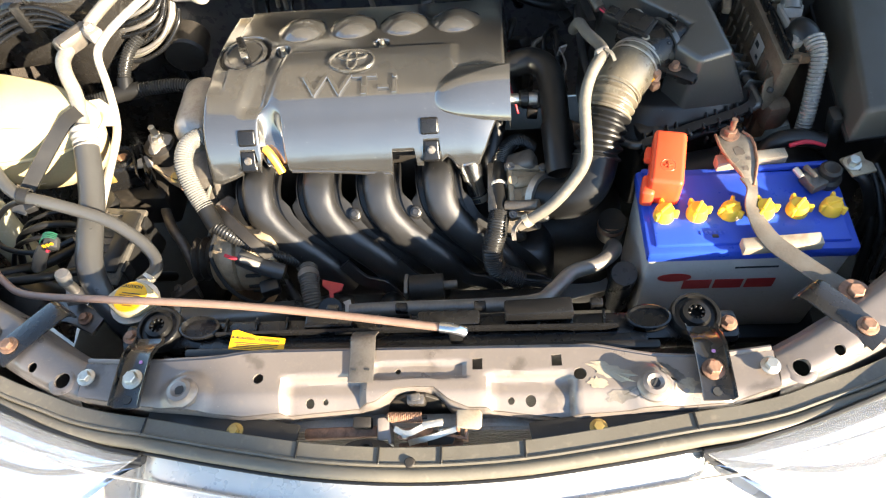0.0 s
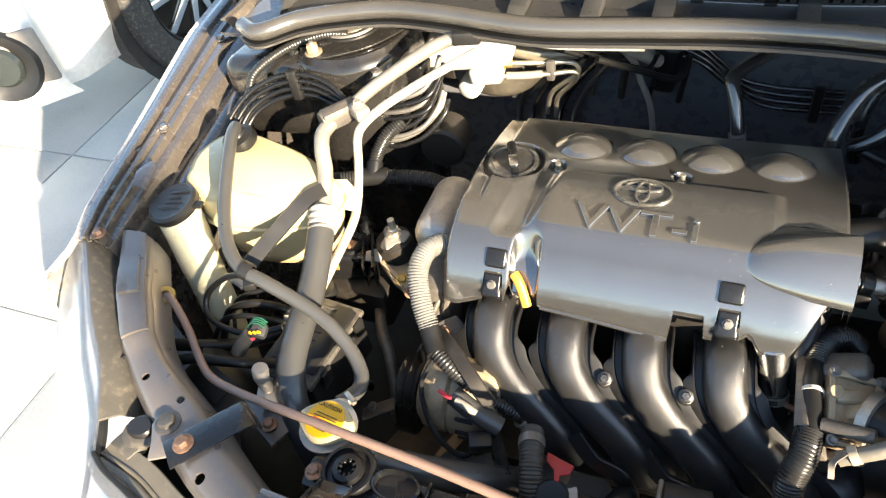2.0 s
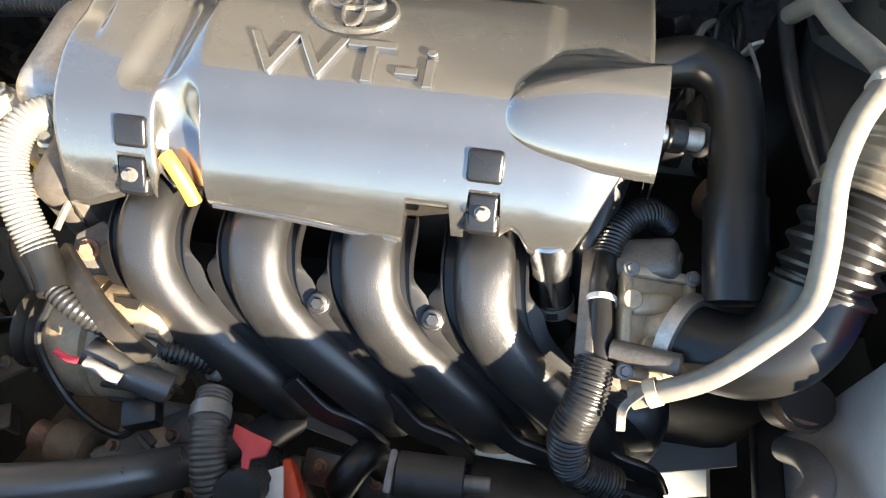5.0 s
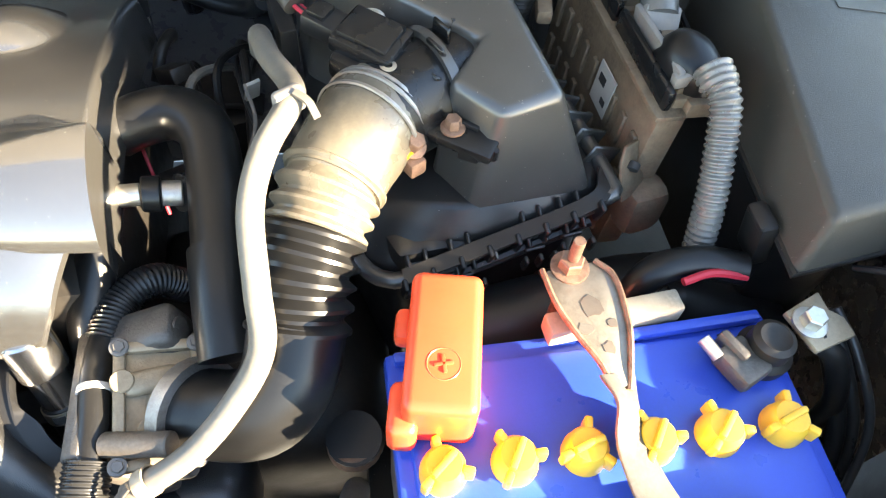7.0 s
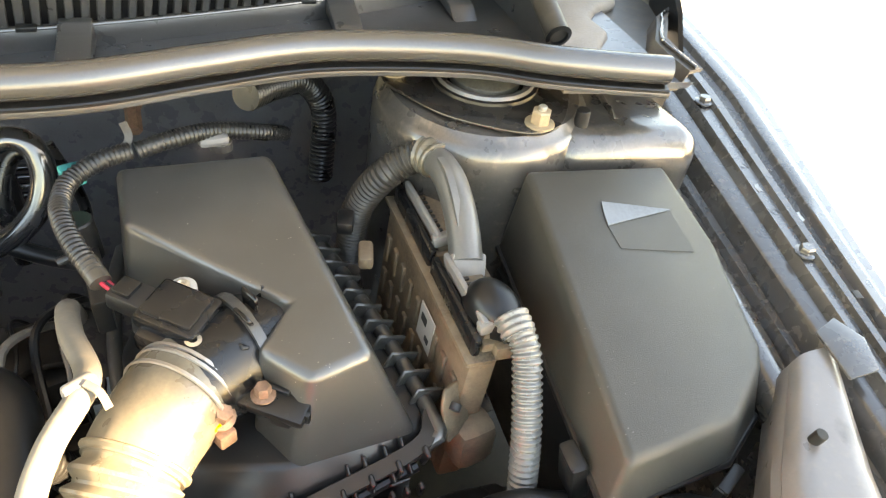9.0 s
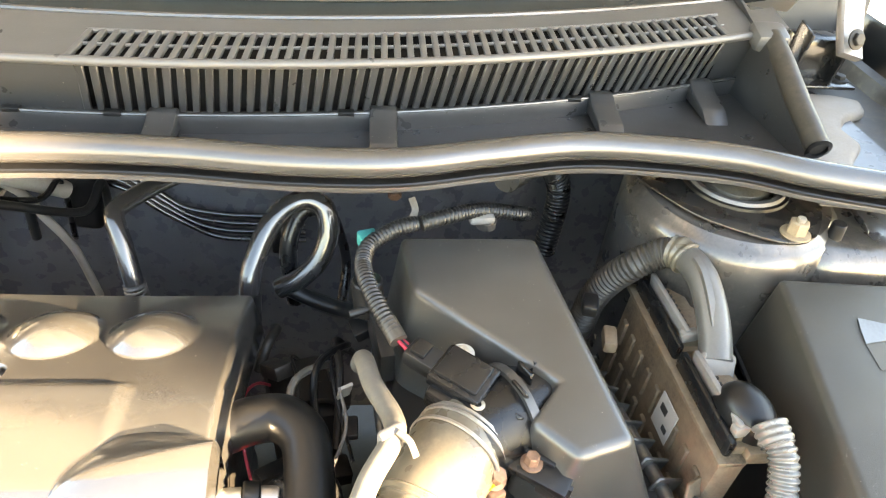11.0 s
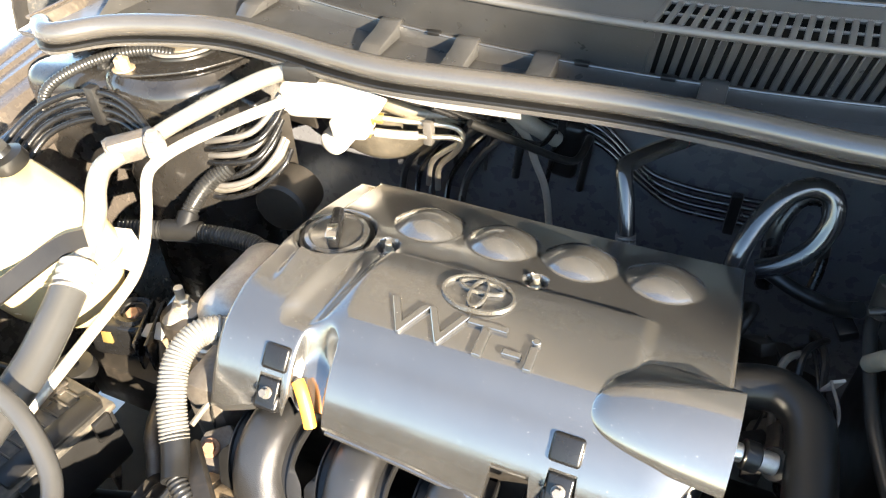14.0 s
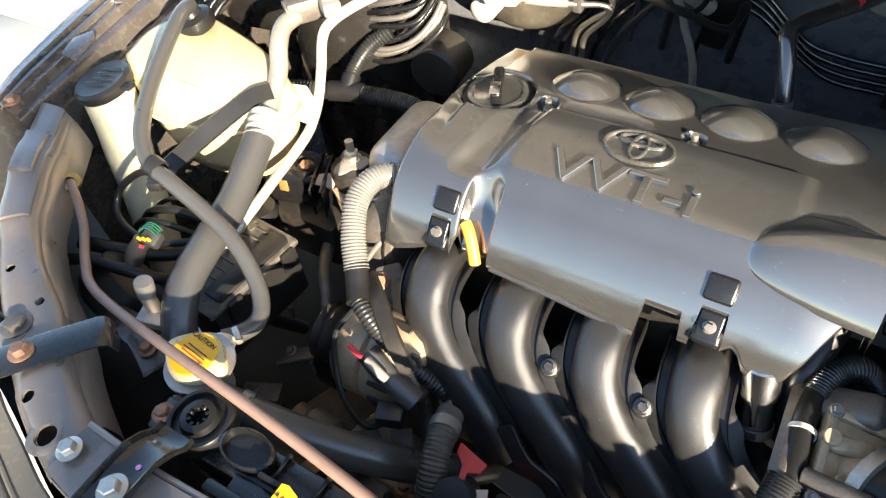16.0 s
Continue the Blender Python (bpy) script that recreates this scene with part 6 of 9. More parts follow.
# negative terminal
neg = thing("negative_terminal", (0.485, 0.27, 0.687), "grimy negative battery clamp with brass plate", "battery terminal")
part("post", lathe([(0, 0), (0.016, 0), (0.0165, 0.008), (0.013, 0.012), (0.0125, 0.022), (0.009, 0.0245), (0.006, 0.023), (0, 0.023)], Matrix.Translation((0.486, 0.271, 0.688)), 28), GRIME, neg)
part("clamp", join(rbox((0.468, 0.264, 0.697), (0.022, 0.026, 0.014), 0.003, (0, 0, 25)), rbox((0.464, 0.272, 0.700), (0.006, 0.02, 0.016), 0.002, (0, 0, 25))), ALUDARK, neg)
part("clamp_screw", cyl((0.455, 0.268, 0.700), (0.449, 0.28, 0.702), 0.004, seg=10), ZINC, neg)
part("plate", prism([(-0.016, -0.014), (0.016, -0.016), (0.019, -0.004), (0.014, 0.004), (0.018, 0.016), (-0.014, 0.014)], 0, 0.004, 0.001, Matrix.Translation((0.518, 0.279, 0.703)) @ rot(0, 6, 20)), ALUTAN, neg, "stained brass connection plate")
part("nut", hexbolt((0.512, 0.279, 0.7075), (0.05, 0, 1), 0.007, 0.009), ZINC, neg)
part("cable", tube([(0.515, 0.272, 0.702), (0.53, 0.262, 0.69), (0.545, 0.25, 0.65), (0.55, 0.25, 0.6)], 0.007, 12, 5), RUBBER, neg)
# hold-down strap, twisted in the middle
hold = thing("battery_strap", (0.41, 0.2, 0.68), "corroded twisted steel battery hold-down strap", "hold-down strap")
part("plate", prism([(0.364, 0.330), (0.367, 0.308), (0.374, 0.287), (0.381, 0.270), (0.385, 0.254), (0.394, 0.254), (0.398, 0.266), (0.405, 0.290), (0.406, 0.321), (0.397, 0.334)], 0.7075, 0.7105, 0.0008), SPADE, hold, "flat spade end of the strap with rust spots")
part("strap", ribbon([(0.390, 0.262, 0.7085), (0.391, 0.244, 0.7075), (0.3885, 0.220, 0.7035), (0.398, 0.18, 0.7035), (0.424, 0.147, 0.7045), (0.448, 0.120, 0.707), (0.470, 0.094, 0.712)],
                     0.0235, 0.003, [(0.35, 0, 1), (0.75, 0, 0.75), (0.5, 0, 1), (0.1, -0.1, 1), (0, 0, 1), (0, 0, 1), (0, 0, 1)], 7), STRAPSTEEL, hold)
for edge in ([(0.364, 0.331, 0.7115), (0.367, 0.308, 0.711), (0.374, 0.287, 0.711), (0.382, 0.269, 0.7105), (0.386, 0.254, 0.709)], [(0.397, 0.334, 0.7115), (0.406, 0.321, 0.711), (0.405, 0.290, 0.711), (0.3985, 0.266, 0.7105), (0.394, 0.252, 0.709)]):
    part("turned_edge", tube(edge, 0.0019, 8, 5), RUST, hold, "rusty turned edge")
rng = random.Random(4)
for cx, cy, r in ((0.387, 0.304, 0.0085), (0.380, 0.290, 0.005), (0.396, 0.292, 0.004), (0.390, 0.277, 0.0045)):
    part("rust_spot", prism([(cx + r * rng.uniform(0.6, 1.0) * math.cos(a), cy + r * rng.uniform(0.6, 1.0) * math.sin(a)) for a in np.linspace(0, 2 * math.pi, 13)[:-1]], 0.7105, 0.7109), STRAPSTEEL, hold)
part("strap_end_bolt", hexbolt((0.463, 0.103, 0.713), r=0.0085, h=0.008, washer=1.9), RUST, hold, "rusted end bolt")
part("clamp_bar", rbox((0.412, 0.178, 0.696), (0.088, 0.016, 0.014), 0.002, (0, 0, 3)), CLAMPSTEEL, hold, "stained steel edge clamp")
part("clamp_bar", rbox((0.405, 0.305, 0.692), (0.085, 0.015, 0.016), 0.002, (0, 0, 5)), CLAMPSTEEL, hold, "rust-stained steel edge clamp")
part("hook_rod", cyl((0.3805, 0.331, 0.60), (0.3815, 0.331, 0.738), 0.0036, seg=12), RUST, hold, "rusted threaded rod")
part("rod_nut", hexbolt((0.381, 0.331, 0.7105), r=0.0078, h=0.009, washer=1.5), RUST, hold)
tagged(part("battery_tray", rbox((0.386, 0.243, 0.470), (0.27, 0.16, 0.02), 0.005), PLASTIC), "black battery tray under the battery", "tray")

# ---- air cleaner ----
air = thing("air_cleaner", (0.33, 0.5, 0.55), "charcoal plastic air cleaner box with stepped lid", "air cleaner")
TOP = [(0.238, 0.621, 0.781), (0.349, 0.602, 0.797), (0.391, 0.421, 0.765), (0.352, 0.409, 0.7625), (0.321, 0.435, 0.767), (0.345, 0.462, 0.7775), (0.246, 0.551, 0.783)]
LOW = [(0.226, 0.634, 0.69), (0.368, 0.628, 0.69), (0.424, 0.410, 0.684), (0.336, 0.398, 0.684), (0.313, 0.436, 0.684), (0.338, 0.464, 0.684), (0.236, 0.535, 0.684)]
bm = bmesh.new()
tv, lv = [bm.verts.new(p) for p in TOP], [bm.verts.new(p) for p in LOW]
bm.faces.new(tv)
bm.faces.new(lv[::-1])
for i in range(7):
    j = (i + 1) % 7
    bm.faces.new((tv[i], lv[i], lv[j], tv[j]))
bmesh.ops.recalc_face_normals(bm, faces=bm.faces)
tset = set(tv)
bmesh.ops.bevel(bm, geom=[e for e in bm.edges if e.verts[0] in tset or e.verts[1] in tset], offset=0.0065, segments=4, affect='EDGES', profile=0.5)
part("lid", bm, BOXLID, air, angle=60)
SHELF = [(0.230, 0.52, 0.688), (0.244, 0.43, 0.672), (0.270, 0.394, 0.655), (0.290, 0.391, 0.660), (0.334, 0.399, 0.690), (0.424, 0.411, 0.6855), (0.432, 0.426, 0.687), (0.40, 0.55, 0.690), (0.26, 0.62, 0.690)]
FOOT = [(0.226, 0.52, 0.668), (0.238, 0.425, 0.654), (0.266, 0.382, 0.640), (0.290, 0.378, 0.644), (0.338, 0.386, 0.654), (0.428, 0.398, 0.672), (0.440, 0.420, 0.674), (0.408, 0.55, 0.680), (0.25, 0.63, 0.680)]
bm = bmesh.new()
tv, lv = [bm.verts.new(p) for p in SHELF], [bm.verts.new(p) for p in FOOT]
bm.faces.new(tv)
bm.faces.new(lv[::-1])
for i in range(9):
    j = (i + 1) % 9
    bm.faces.new((tv[i], lv[i], lv[j], tv[j]))
bmesh.ops.triangulate(bm, faces=[f for f in bm.faces if len(f.verts) > 4])
bmesh.ops.recalc_face_normals(bm, faces=bm.faces)
tset = set(tv)
bmesh.ops.bevel(bm, geom=[e for e in bm.edges if (e.verts[0] in tset) and (e.verts[1] in tset) and e.calc_face_angle(0) > 0.5], offset=0.004, segments=3, affect='EDGES', profile=0.5)
part("lid_shelf", bm, PLASTIC, air, angle=50)
rim = [(0.225, 0.64, 0.684), (0.30, 0.645, 0.686), (0.375, 0.635, 0.687), (0.41, 0.54, 0.688), (0.436, 0.42, 0.687), (0.428, 0.40, 0.683), (0.36, 0.386, 0.668), (0.282, 0.372, 0.650), (0.25, 0.41, 0.655), (0.225, 0.50, 0.67), (0.22, 0.60, 0.68), (0.225, 0.64, 0.684)]
part("rim", tube(rim, 0.006, 10, 5), BOXLID, air)
part("base", prism([(0.228, 0.63), (0.37, 0.62), (0.425, 0.41), (0.41, 0.395), (0.285, 0.38), (0.235, 0.50)], 0.50, 0.665, 0.008), PLASTIC, air)
for u in (0.10, 0.30, 0.64, 0.82):
    p = Vector((0.284, 0.368, 0.648)).lerp(Vector((0.432, 0.396, 0.680)), u)
    prongs = [rbox(p + Vector((d, 0.004 + 0.2 * d, 0.004 + 0.2 * d)), (0.0028, 0.026, 0.009), 0.001, (32, 0, 10), 1) for d in (-0.006, 0.006)]
    part("catch", join(*prongs, rbox(p + Vector((0, -0.007, -0.006)), (0.015, 0.003, 0.007), 0.001, (32, 0, 10), 1), rbox(p + Vector((0, 0.006, 0.0)), (0.012, 0.016, 0.003), 0.001, (32, 0, 10), 1)), PLASTIC, air, "black hooked lid catch")
    for d in (-0.010, 0.0, 0.010):
        part("hook_loop", rbox(p + Vector((d + 0.004, -0.012, -0.014 + 0.2 * d)), (0.0035, 0.006, 0.014), 0.001, (12, 0, 10), 1), PLASTIC, air)
for k in range(11):
    p = Vector((0.384, 0.612, 0.693)).lerp(Vector((0.437, 0.435, 0.689)), k / 10)
    part("side_fin", rbox(p, (0.026, 0.0028, 0.016), 0.001, (0, 24, 12), 1), BOXLID, air)
part("front_tooth", rbox((0.350, 0.381, 0.664), (0.003, 0.016, 0.01), 0.001, (30, 0, 10), 1), BOXLID, air)
part("catch_rail", tube([(0.288, 0.366, 0.640), (0.35, 0.377, 0.655), (0.42, 0.392, 0.670)], 0.004, 8, 4), PLASTIC, air)
part("snorkel_tab", join(rbox((0.325, 0.420, 0.739), (0.056, 0.024, 0.008), 0.002, (6, 4, -32)), rbox((0.318, 0.430, 0.743), (0.05, 0.004, 0.008), 0.001, (6, 4, -32)), rbox((0.336, 0.409, 0.736), (0.03, 0.004, 0.01), 0.001, (6, 4, -32))), GLOSSBLACK, air)
part("snorkel_bolt", hexbolt((0.323, 0.419, 0.743), r=0.0052, h=0.008), RUST, air, "rusty red bolt")
part("tab_spring", rbox((0.333, 0.408, 0.735), (0.014, 0.012, 0.012), 0.002, (0, 0, -30)), PLASTIC, air)
part("intake_horn", tube([(0.335, 0.475, 0.735), (0.308, 0.460, 0.736), (0.280, 0.442, 0.736)], 0.036, 30, 4), GLOSSBLACK, air)
for k in range(5):
    a = -0.9 + 0.45 * k
    part("horn_rib", rbox((0.322 + 0.010 * math.sin(a), 0.470 + 0.03 * math.sin(a), 0.742 + 0.034 * math.cos(a)), (0.016, 0.003, 0.012), 0.001, (math.degrees(-a), 0, -60), 1), GLOSSBLACK, air)
part("horn_ring", tube([(0.318, 0.466, 0.736), (0.312, 0.463, 0.736)], 0.040, 30, 2), BOXLID, air)
# air-flow sensor on the horn
maf = thing("air_flow_sensor", (0.28, 0.47, 0.76), "black air-flow sensor with a plugged connector", "sensor")
part("body", rbox((0.279, 0.470, 0.772), (0.042, 0.036, 0.012), 0.003, (2, 6, -35)), GLOSSBLACK, maf)
part("cover_plate", rbox((0.279, 0.470, 0.779), (0.034, 0.028, 0.004), 0.0015, (2, 6, -35)), GLOSSBLACK, maf)
part("base", rbox((0.284, 0.468, 0.758), (0.05, 0.05, 0.02), 0.006, (2, 6, -35)), GLOSSBLACK, maf)
for x, y, z in ((0.281, 0.497, 0.768), (0.2865, 0.446, 0.769)):
    part("ear", cyl((x, y, z - 0.012), (x, y, z + 0.001), 0.0092, seg=18), LABELW, maf, "pale screw ear")
    part("screw", lathe([(0, 0.0), (0.0052, 0.0), (0.0052, 0.002), (0.003, 0.0028), (0.0022, 0.0012), (0, 0.0012)], Matrix.Translation((x, y, z + 0.001)), 16), ZINC, maf)
part("connector", rbox((0.252, 0.488, 0.772), (0.026, 0.02, 0.014), 0.0025, (0, 8, -35)), PLASTIC, maf)
part("connector_latch", rbox((0.25, 0.489, 0.781), (0.012, 0.014, 0.004), 0.001, (0, 8, -35)), GLOSSBLACK, maf)
for k, m in enumerate((WIRERED, RUBBER, WIRERED)):
    part("wire", tube([(0.241, 0.493 + 0.003 * k, 0.774), (0.234, 0.500 + 0.003 * k, 0.777), (0.229, 0.508 + 0.002 * k, 0.779)], 0.0014, 6, 4), m, maf)
part("conduit", tube([(0.231, 0.506, 0.779), (0.219, 0.527, 0.786), (0.210, 0.552, 0.79), (0.207, 0.575, 0.788), (0.212, 0.596, 0.79), (0.232, 0.612, 0.794), (0.25, 0.622, 0.793)], 0.0068, 12, 8, pitch=0.0036, wave=0.08), CONDUITB, maf)
part("tape_end", tube([(0.234, 0.500, 0.777), (0.226, 0.515, 0.782)], 0.0071, 12, 2), CONDUITD, maf)
# valve with teal plug at the box's left
valve = thing("vacuum_valve", (0.21, 0.58, 0.72), "small black vacuum valve with a teal plug", "valve")
part("body", cyl((0.212, 0.575, 0.735), (0.21, 0.578, 0.768), 0.013, seg=18), PLASTIC, valve)
part("plug", rbox((0.210, 0.612, 0.783), (0.016, 0.013, 0.014), 0.002, (0, 0, 20)), TEAL, valve, "teal connector")
part("stub", cyl((0.196, 0.561, 0.745), (0.214, 0.566, 0.748), 0.0035, seg=10), CONDUITB, valve)
part("bracket", rbox((0.222, 0.54, 0.735), (0.012, 0.06, 0.03), 0.002, (0, 0, 10)), PLASTIC, valve)
# intake hose with bellows, running down to the throttle body
hose = thing("intake_hose", (0.23, 0.36, 0.66), "black ribbed intake hose with a clamp", "intake hose")
# Sleeve and upper bellows: dust plus sunlight painted in as a pale tone.
part("sleeve", tube([(0.283, 0.446, 0.737), (0.266, 0.422, 0.737), (0.256, 0.407, 0.735), (0.247, 0.391, 0.731)], 0.0345, 34, 6, r1=0.0306), PALERUB, hose)
for u in (0.12, 0.2, 0.42):
    p = Vector((0.283, 0.446, 0.737)).lerp(Vector((0.266, 0.422, 0.737)), u * 1.6)
    part("clamp_band", lathe([(0.0345, -0.0015), (0.0358, -0.001), (0.0358, 0.001), (0.0345, 0.0015)], along(p, (-0.017, -0.024, 0.0)), 36), ALU, hose, "dull clamp band")
part("clamp_bolt", join(hexbolt((0.297, 0.412, 0.738), (0.3, -0.4, 1), 0.006, 0.009), rbox((0.298, 0.405, 0.728), (0.012, 0.01, 0.012), 0.002, (0, 0, 30))), RUST, hose, "rusty clamp bolt with yellow paint")
part("bolt_paint", rbox((0.2925, 0.406, 0.737), (0.008, 0.006, 0.004), 0.001, (0, 0, 30)), LABELY, hose)
part("bellows", tube([(0.250, 0.397, 0.7325), (0.244, 0.386, 0.729), (0.235, 0.367, 0.7195)], 0.0308, 34, 8, pitch=0.0105, wave=0.085, r1=0.0288), PALERUB, hose)
# Same bellows lower down, its shade painted in as black rubber.
part("lower_bellows", tube([(0.2355, 0.368, 0.720), (0.226, 0.345, 0.706), (0.220, 0.322, 0.688)], 0.0285, 34, 8, pitch=0.0135, wave=0.11), RUBBER, hose)
part("elbow", tube([(0.221, 0.326, 0.691), (0.212, 0.302, 0.671), (0.196, 0.290, 0.655), (0.174, 0.293, 0.643), (0.150, 0.302, 0.636)], 0.0288, 28, 6, r1=0.0268), RUBBER, hose)
# throttle body
thr = thing("throttle_body", (0.12, 0.31, 0.57), "dusty cast aluminium throttle body", "throttle body")
part("flange", prism([(-0.047, -0.042), (0.047, -0.042), (0.05, -0.03), (0.05, 0.03), (0.046, 0.044), (-0.046, 0.044), (-0.05, 0.03), (-0.05, -0.03)], -0.007, 0.007, 0.003,
                     Matrix.Translation((0.105, 0.322, 0.608)) @ rot(0, 62, 0) @ rot(0, 0, 90)), ALUDARK, thr)
part("bore", tube([(0.105, 0.322, 0.606), (0.13, 0.313, 0.618), (0.152, 0.302, 0.630)], 0.026, 28, 4), ALUTAN, thr)
for dy, dz in ((-0.038, 0.034), (0.038, 0.03), (-0.036, -0.03)):
    part("boss", cyl((0.103, 0.322 + dy, 0.61 + dz), (0.145, 0.312 + dy, 0.634 + dz * 0.7), 0.0075, seg=14), ALUDARK, thr)
part("motor_case", rbox((0.122, 0.352, 0.644), (0.05, 0.03, 0.03), 0.008, (0, -20, 0), 3), ALUDARK, thr)
part("bore_ring", tube([(0.148, 0.304, 0.634), (0.156, 0.299, 0.638)], 0.033, 28, 2), ALU, thr)
TM = Matrix.Translation((0.131, 0.307, 0.640)) @ rot(14, 12, 4)
frame_bars = [rbox((0, 0, -0.004), (0.050, 0.076, 0.012), 0.003)]
for dx, dy, w, l in ((-0.022, 0, 0.007, 0.076), (0.022, 0, 0.007, 0.076), (0, -0.035, 0.05, 0.007), (0, 0.035, 0.05, 0.007)):
    frame_bars.append(rbox((dx, dy, 0.004), (w, l, 0.008), 0.002))
plate = join(*frame_bars)
plate.transform(TM)
part("plate", plate, ALUTAN, thr, "dusty tan cast throttle housing")
for dx, dy, l in ((-0.004, 0.014, 0.032), (0.008, -0.016, 0.026)):
    rib = join(rbox((dx, dy, 0.004), (l, 0.015, 0.010), 0.004, (0, 0, 8), 3), cyl((dx - l / 2, dy, 0.0), (dx - l / 2, dy, 0.011), 0.007, seg=14))
    rib.transform(TM)
    part("plate_rib", rib, ALUTAN, thr)
for dx in (-0.022, 0.022):
    for dy in (-0.035, 0.035):
        part("screw", hexbolt(TM @ Vector((dx, dy, 0.008)), TM.to_3x3() @ Vector((0, 0, 1)), 0.0038, 0.003), PIPEDULL, thr)
# breather tube lying over the intake hose
bre = thing("breather_tube", (0.2, 0.36, 0.7), "pale dusty rubber breather tube with clip", "tube")
part("tube", tube([(0.205, 0.53, 0.72), (0.209, 0.505, 0.752), (0.216, 0.472, 0.762), (0.229, 0.436, 0.771), (0.2285, 0.416, 0.775), (0.213, 0.388, 0.768), (0.204, 0.358, 0.756), (0.204, 0.322, 0.735), (0.203, 0.300, 0.712), (0.187, 0.284, 0.688), (0.158, 0.265, 0.664), (0.118, 0.254, 0.640)], 0.0074, 16, 7), PALEHOSE, bre)
part("clip", rbox((0.228, 0.418, 0.775), (0.019, 0.008, 0.017), 0.003, (0, 0, 30)), GREYPL, bre)
part("clip_arm", ribbon([(0.232, 0.416, 0.783), (0.239, 0.41, 0.781), (0.243, 0.403, 0.775)], 0.0045, 0.003, (0, -0.3, 1)), PALEHOSE, bre)
part("end_ring", lathe([(0.0078, -0.004), (0.0092, -0.004), (0.0092, 0.004), (0.0078, 0.004)], along((0.130, 0.2575, 0.6475), (-0.04, -0.011, -0.024)), 20), CLAMPSTEEL, bre, "tan spring clamp")
part("end_clamp", ribbon([(0.122, 0.254, 0.655), (0.112, 0.244, 0.648), (0.112, 0.232, 0.64)], 0.006, 0.0015, (0, 0.5, 1)), ALUDARK, bre)
# thick black hose from the cover, and the valve beside it
vac = thing("vacuum_hose", (0.16, 0.42, 0.65), "thick black rubber vacuum hose", "hose")
part("hose", tube([(0.104, 0.486, 0.694), (0.125, 0.490, 0.701), (0.148, 0.488, 0.705), (0.166, 0.470, 0.704), (0.172, 0.435, 0.695), (0.174, 0.385, 0.681)], 0.0185, 20, 7), RUBBER, vac)
part("sleeve", tube([(0.174, 0.388, 0.682), (0.176, 0.355, 0.672), (0.179, 0.322, 0.66)], 0.0212, 20, 5), RUBBER, vac)
pcv = thing("breather_valve", (0.13, 0.43, 0.68), "black and silver breather valve on the engine", "valve")
part("stem", cyl((0.108, 0.428, 0.694), (0.125, 0.430, 0.692), 0.0075, seg=16), ZINC, pcv)
part("band", cyl((0.125, 0.430, 0.692), (0.137, 0.431, 0.690), 0.0118, seg=16), RUBBER, pcv)
part("cap", cyl((0.137, 0.431, 0.690), (0.15, 0.432, 0.688), 0.0085, seg=16), ALU, pcv)
part("corrugated_hose", tube([(0.148, 0.432, 0.688), (0.165, 0.445, 0.675), (0.178, 0.462, 0.65), (0.18, 0.48, 0.6)], 0.0125, 16, 6, pitch=0.006, wave=0.06), CONDUITB, pcv)
solo("breather_pipe", tube([(0.10, 0.44, 0.69), (0.092, 0.405, 0.665), (0.083, 0.37, 0.64), (0.080, 0.35, 0.60)], 0.0135, 16, 6), RUBBER, "black rubber pipe below the engine cover", "hose")
# braided harness between manifold and throttle body
har = thing("wiring_harness", (0.1, 0.3, 0.6), "black braided wiring harness with tape", "wiring harness")
part("upper_braid", tube([(0.14, 0.40, 0.625), (0.122, 0.394, 0.645), (0.104, 0.377, 0.648), (0.096, 0.352, 0.646)], 0.0115, 14, 8, pitch=0.003, wave=0.05), CONDUITB, har)
part("tape", tube([(0.0965, 0.355, 0.646), (0.094, 0.325, 0.645), (0.095, 0.295, 0.642), (0.094, 0.272, 0.638)], 0.0095, 14, 6), RUBBER, har)
part("tie", lathe([(0.0095, -0.002), (0.0108, -0.002), (0.0108, 0.002), (0.0095, 0.002)], along((0.0945, 0.318, 0.645), (0, 1, 0)), 18), LABELW, har)
part("lower_braid", tube([(0.094, 0.277, 0.639), (0.090, 0.252, 0.632), (0.083, 0.232, 0.615), (0.09, 0.218, 0.59), (0.12, 0.214, 0.57)], 0.0135, 14, 8, pitch=0.003, wave=0.05), CONDUITB, har)
for k in range(4):
    part("wire", tube([(0.086, 0.228 - 0.002 * k, 0.607 - 0.004 * k), (0.11, 0.212, 0.585 - 0.004 * k), (0.15, 0.208, 0.575 - 0.004 * k), (0.185, 0.215, 0.57)], 0.0022, 6, 5), RUBBER, har)
# cooling pipe at the radiator's right
cool = thing("coolant_pipe", (0.2, 0.2, 0.58), "bent dull aluminium coolant pipe", "pipe")
part("pipe", tube([(0.243, 0.262, 0.56), (0.242, 0.245, 0.60), (0.238, 0.222, 0.622), (0.215, 0.198, 0.632), (0.182, 0.185, 0.634), (0.158, 0.158, 0.64), (0.135, 0.140, 0.645), (0.07, 0.134, 0.648), (-0.04, 0.132, 0.65), (-0.09, 0.13, 0.65)], 0.0095, 16, 6), PIPEDULL, cool)
part("collar", lathe([(0.011, -0.006), (0.018, -0.006), (0.0188, 0.0), (0.018, 0.006), (0.011, 0.006)], along((0.245, 0.285, 0.588), (0, 0.3, 1)), 22), RUST, cool, "rusty collar")
part("rubber_end", tube([(0.248, 0.30, 0.55), (0.246, 0.288, 0.583), (0.245, 0.285, 0.60)], 0.0185, 18, 4), RUBBER, cool)
part("standing_hose", tube([(0.252, 0.215, 0.50), (0.25, 0.2, 0.58), (0.248, 0.19, 0.62)], 0.0165, 16, 5, pitch=0.004, wave=0.03), CONDUITB, cool)

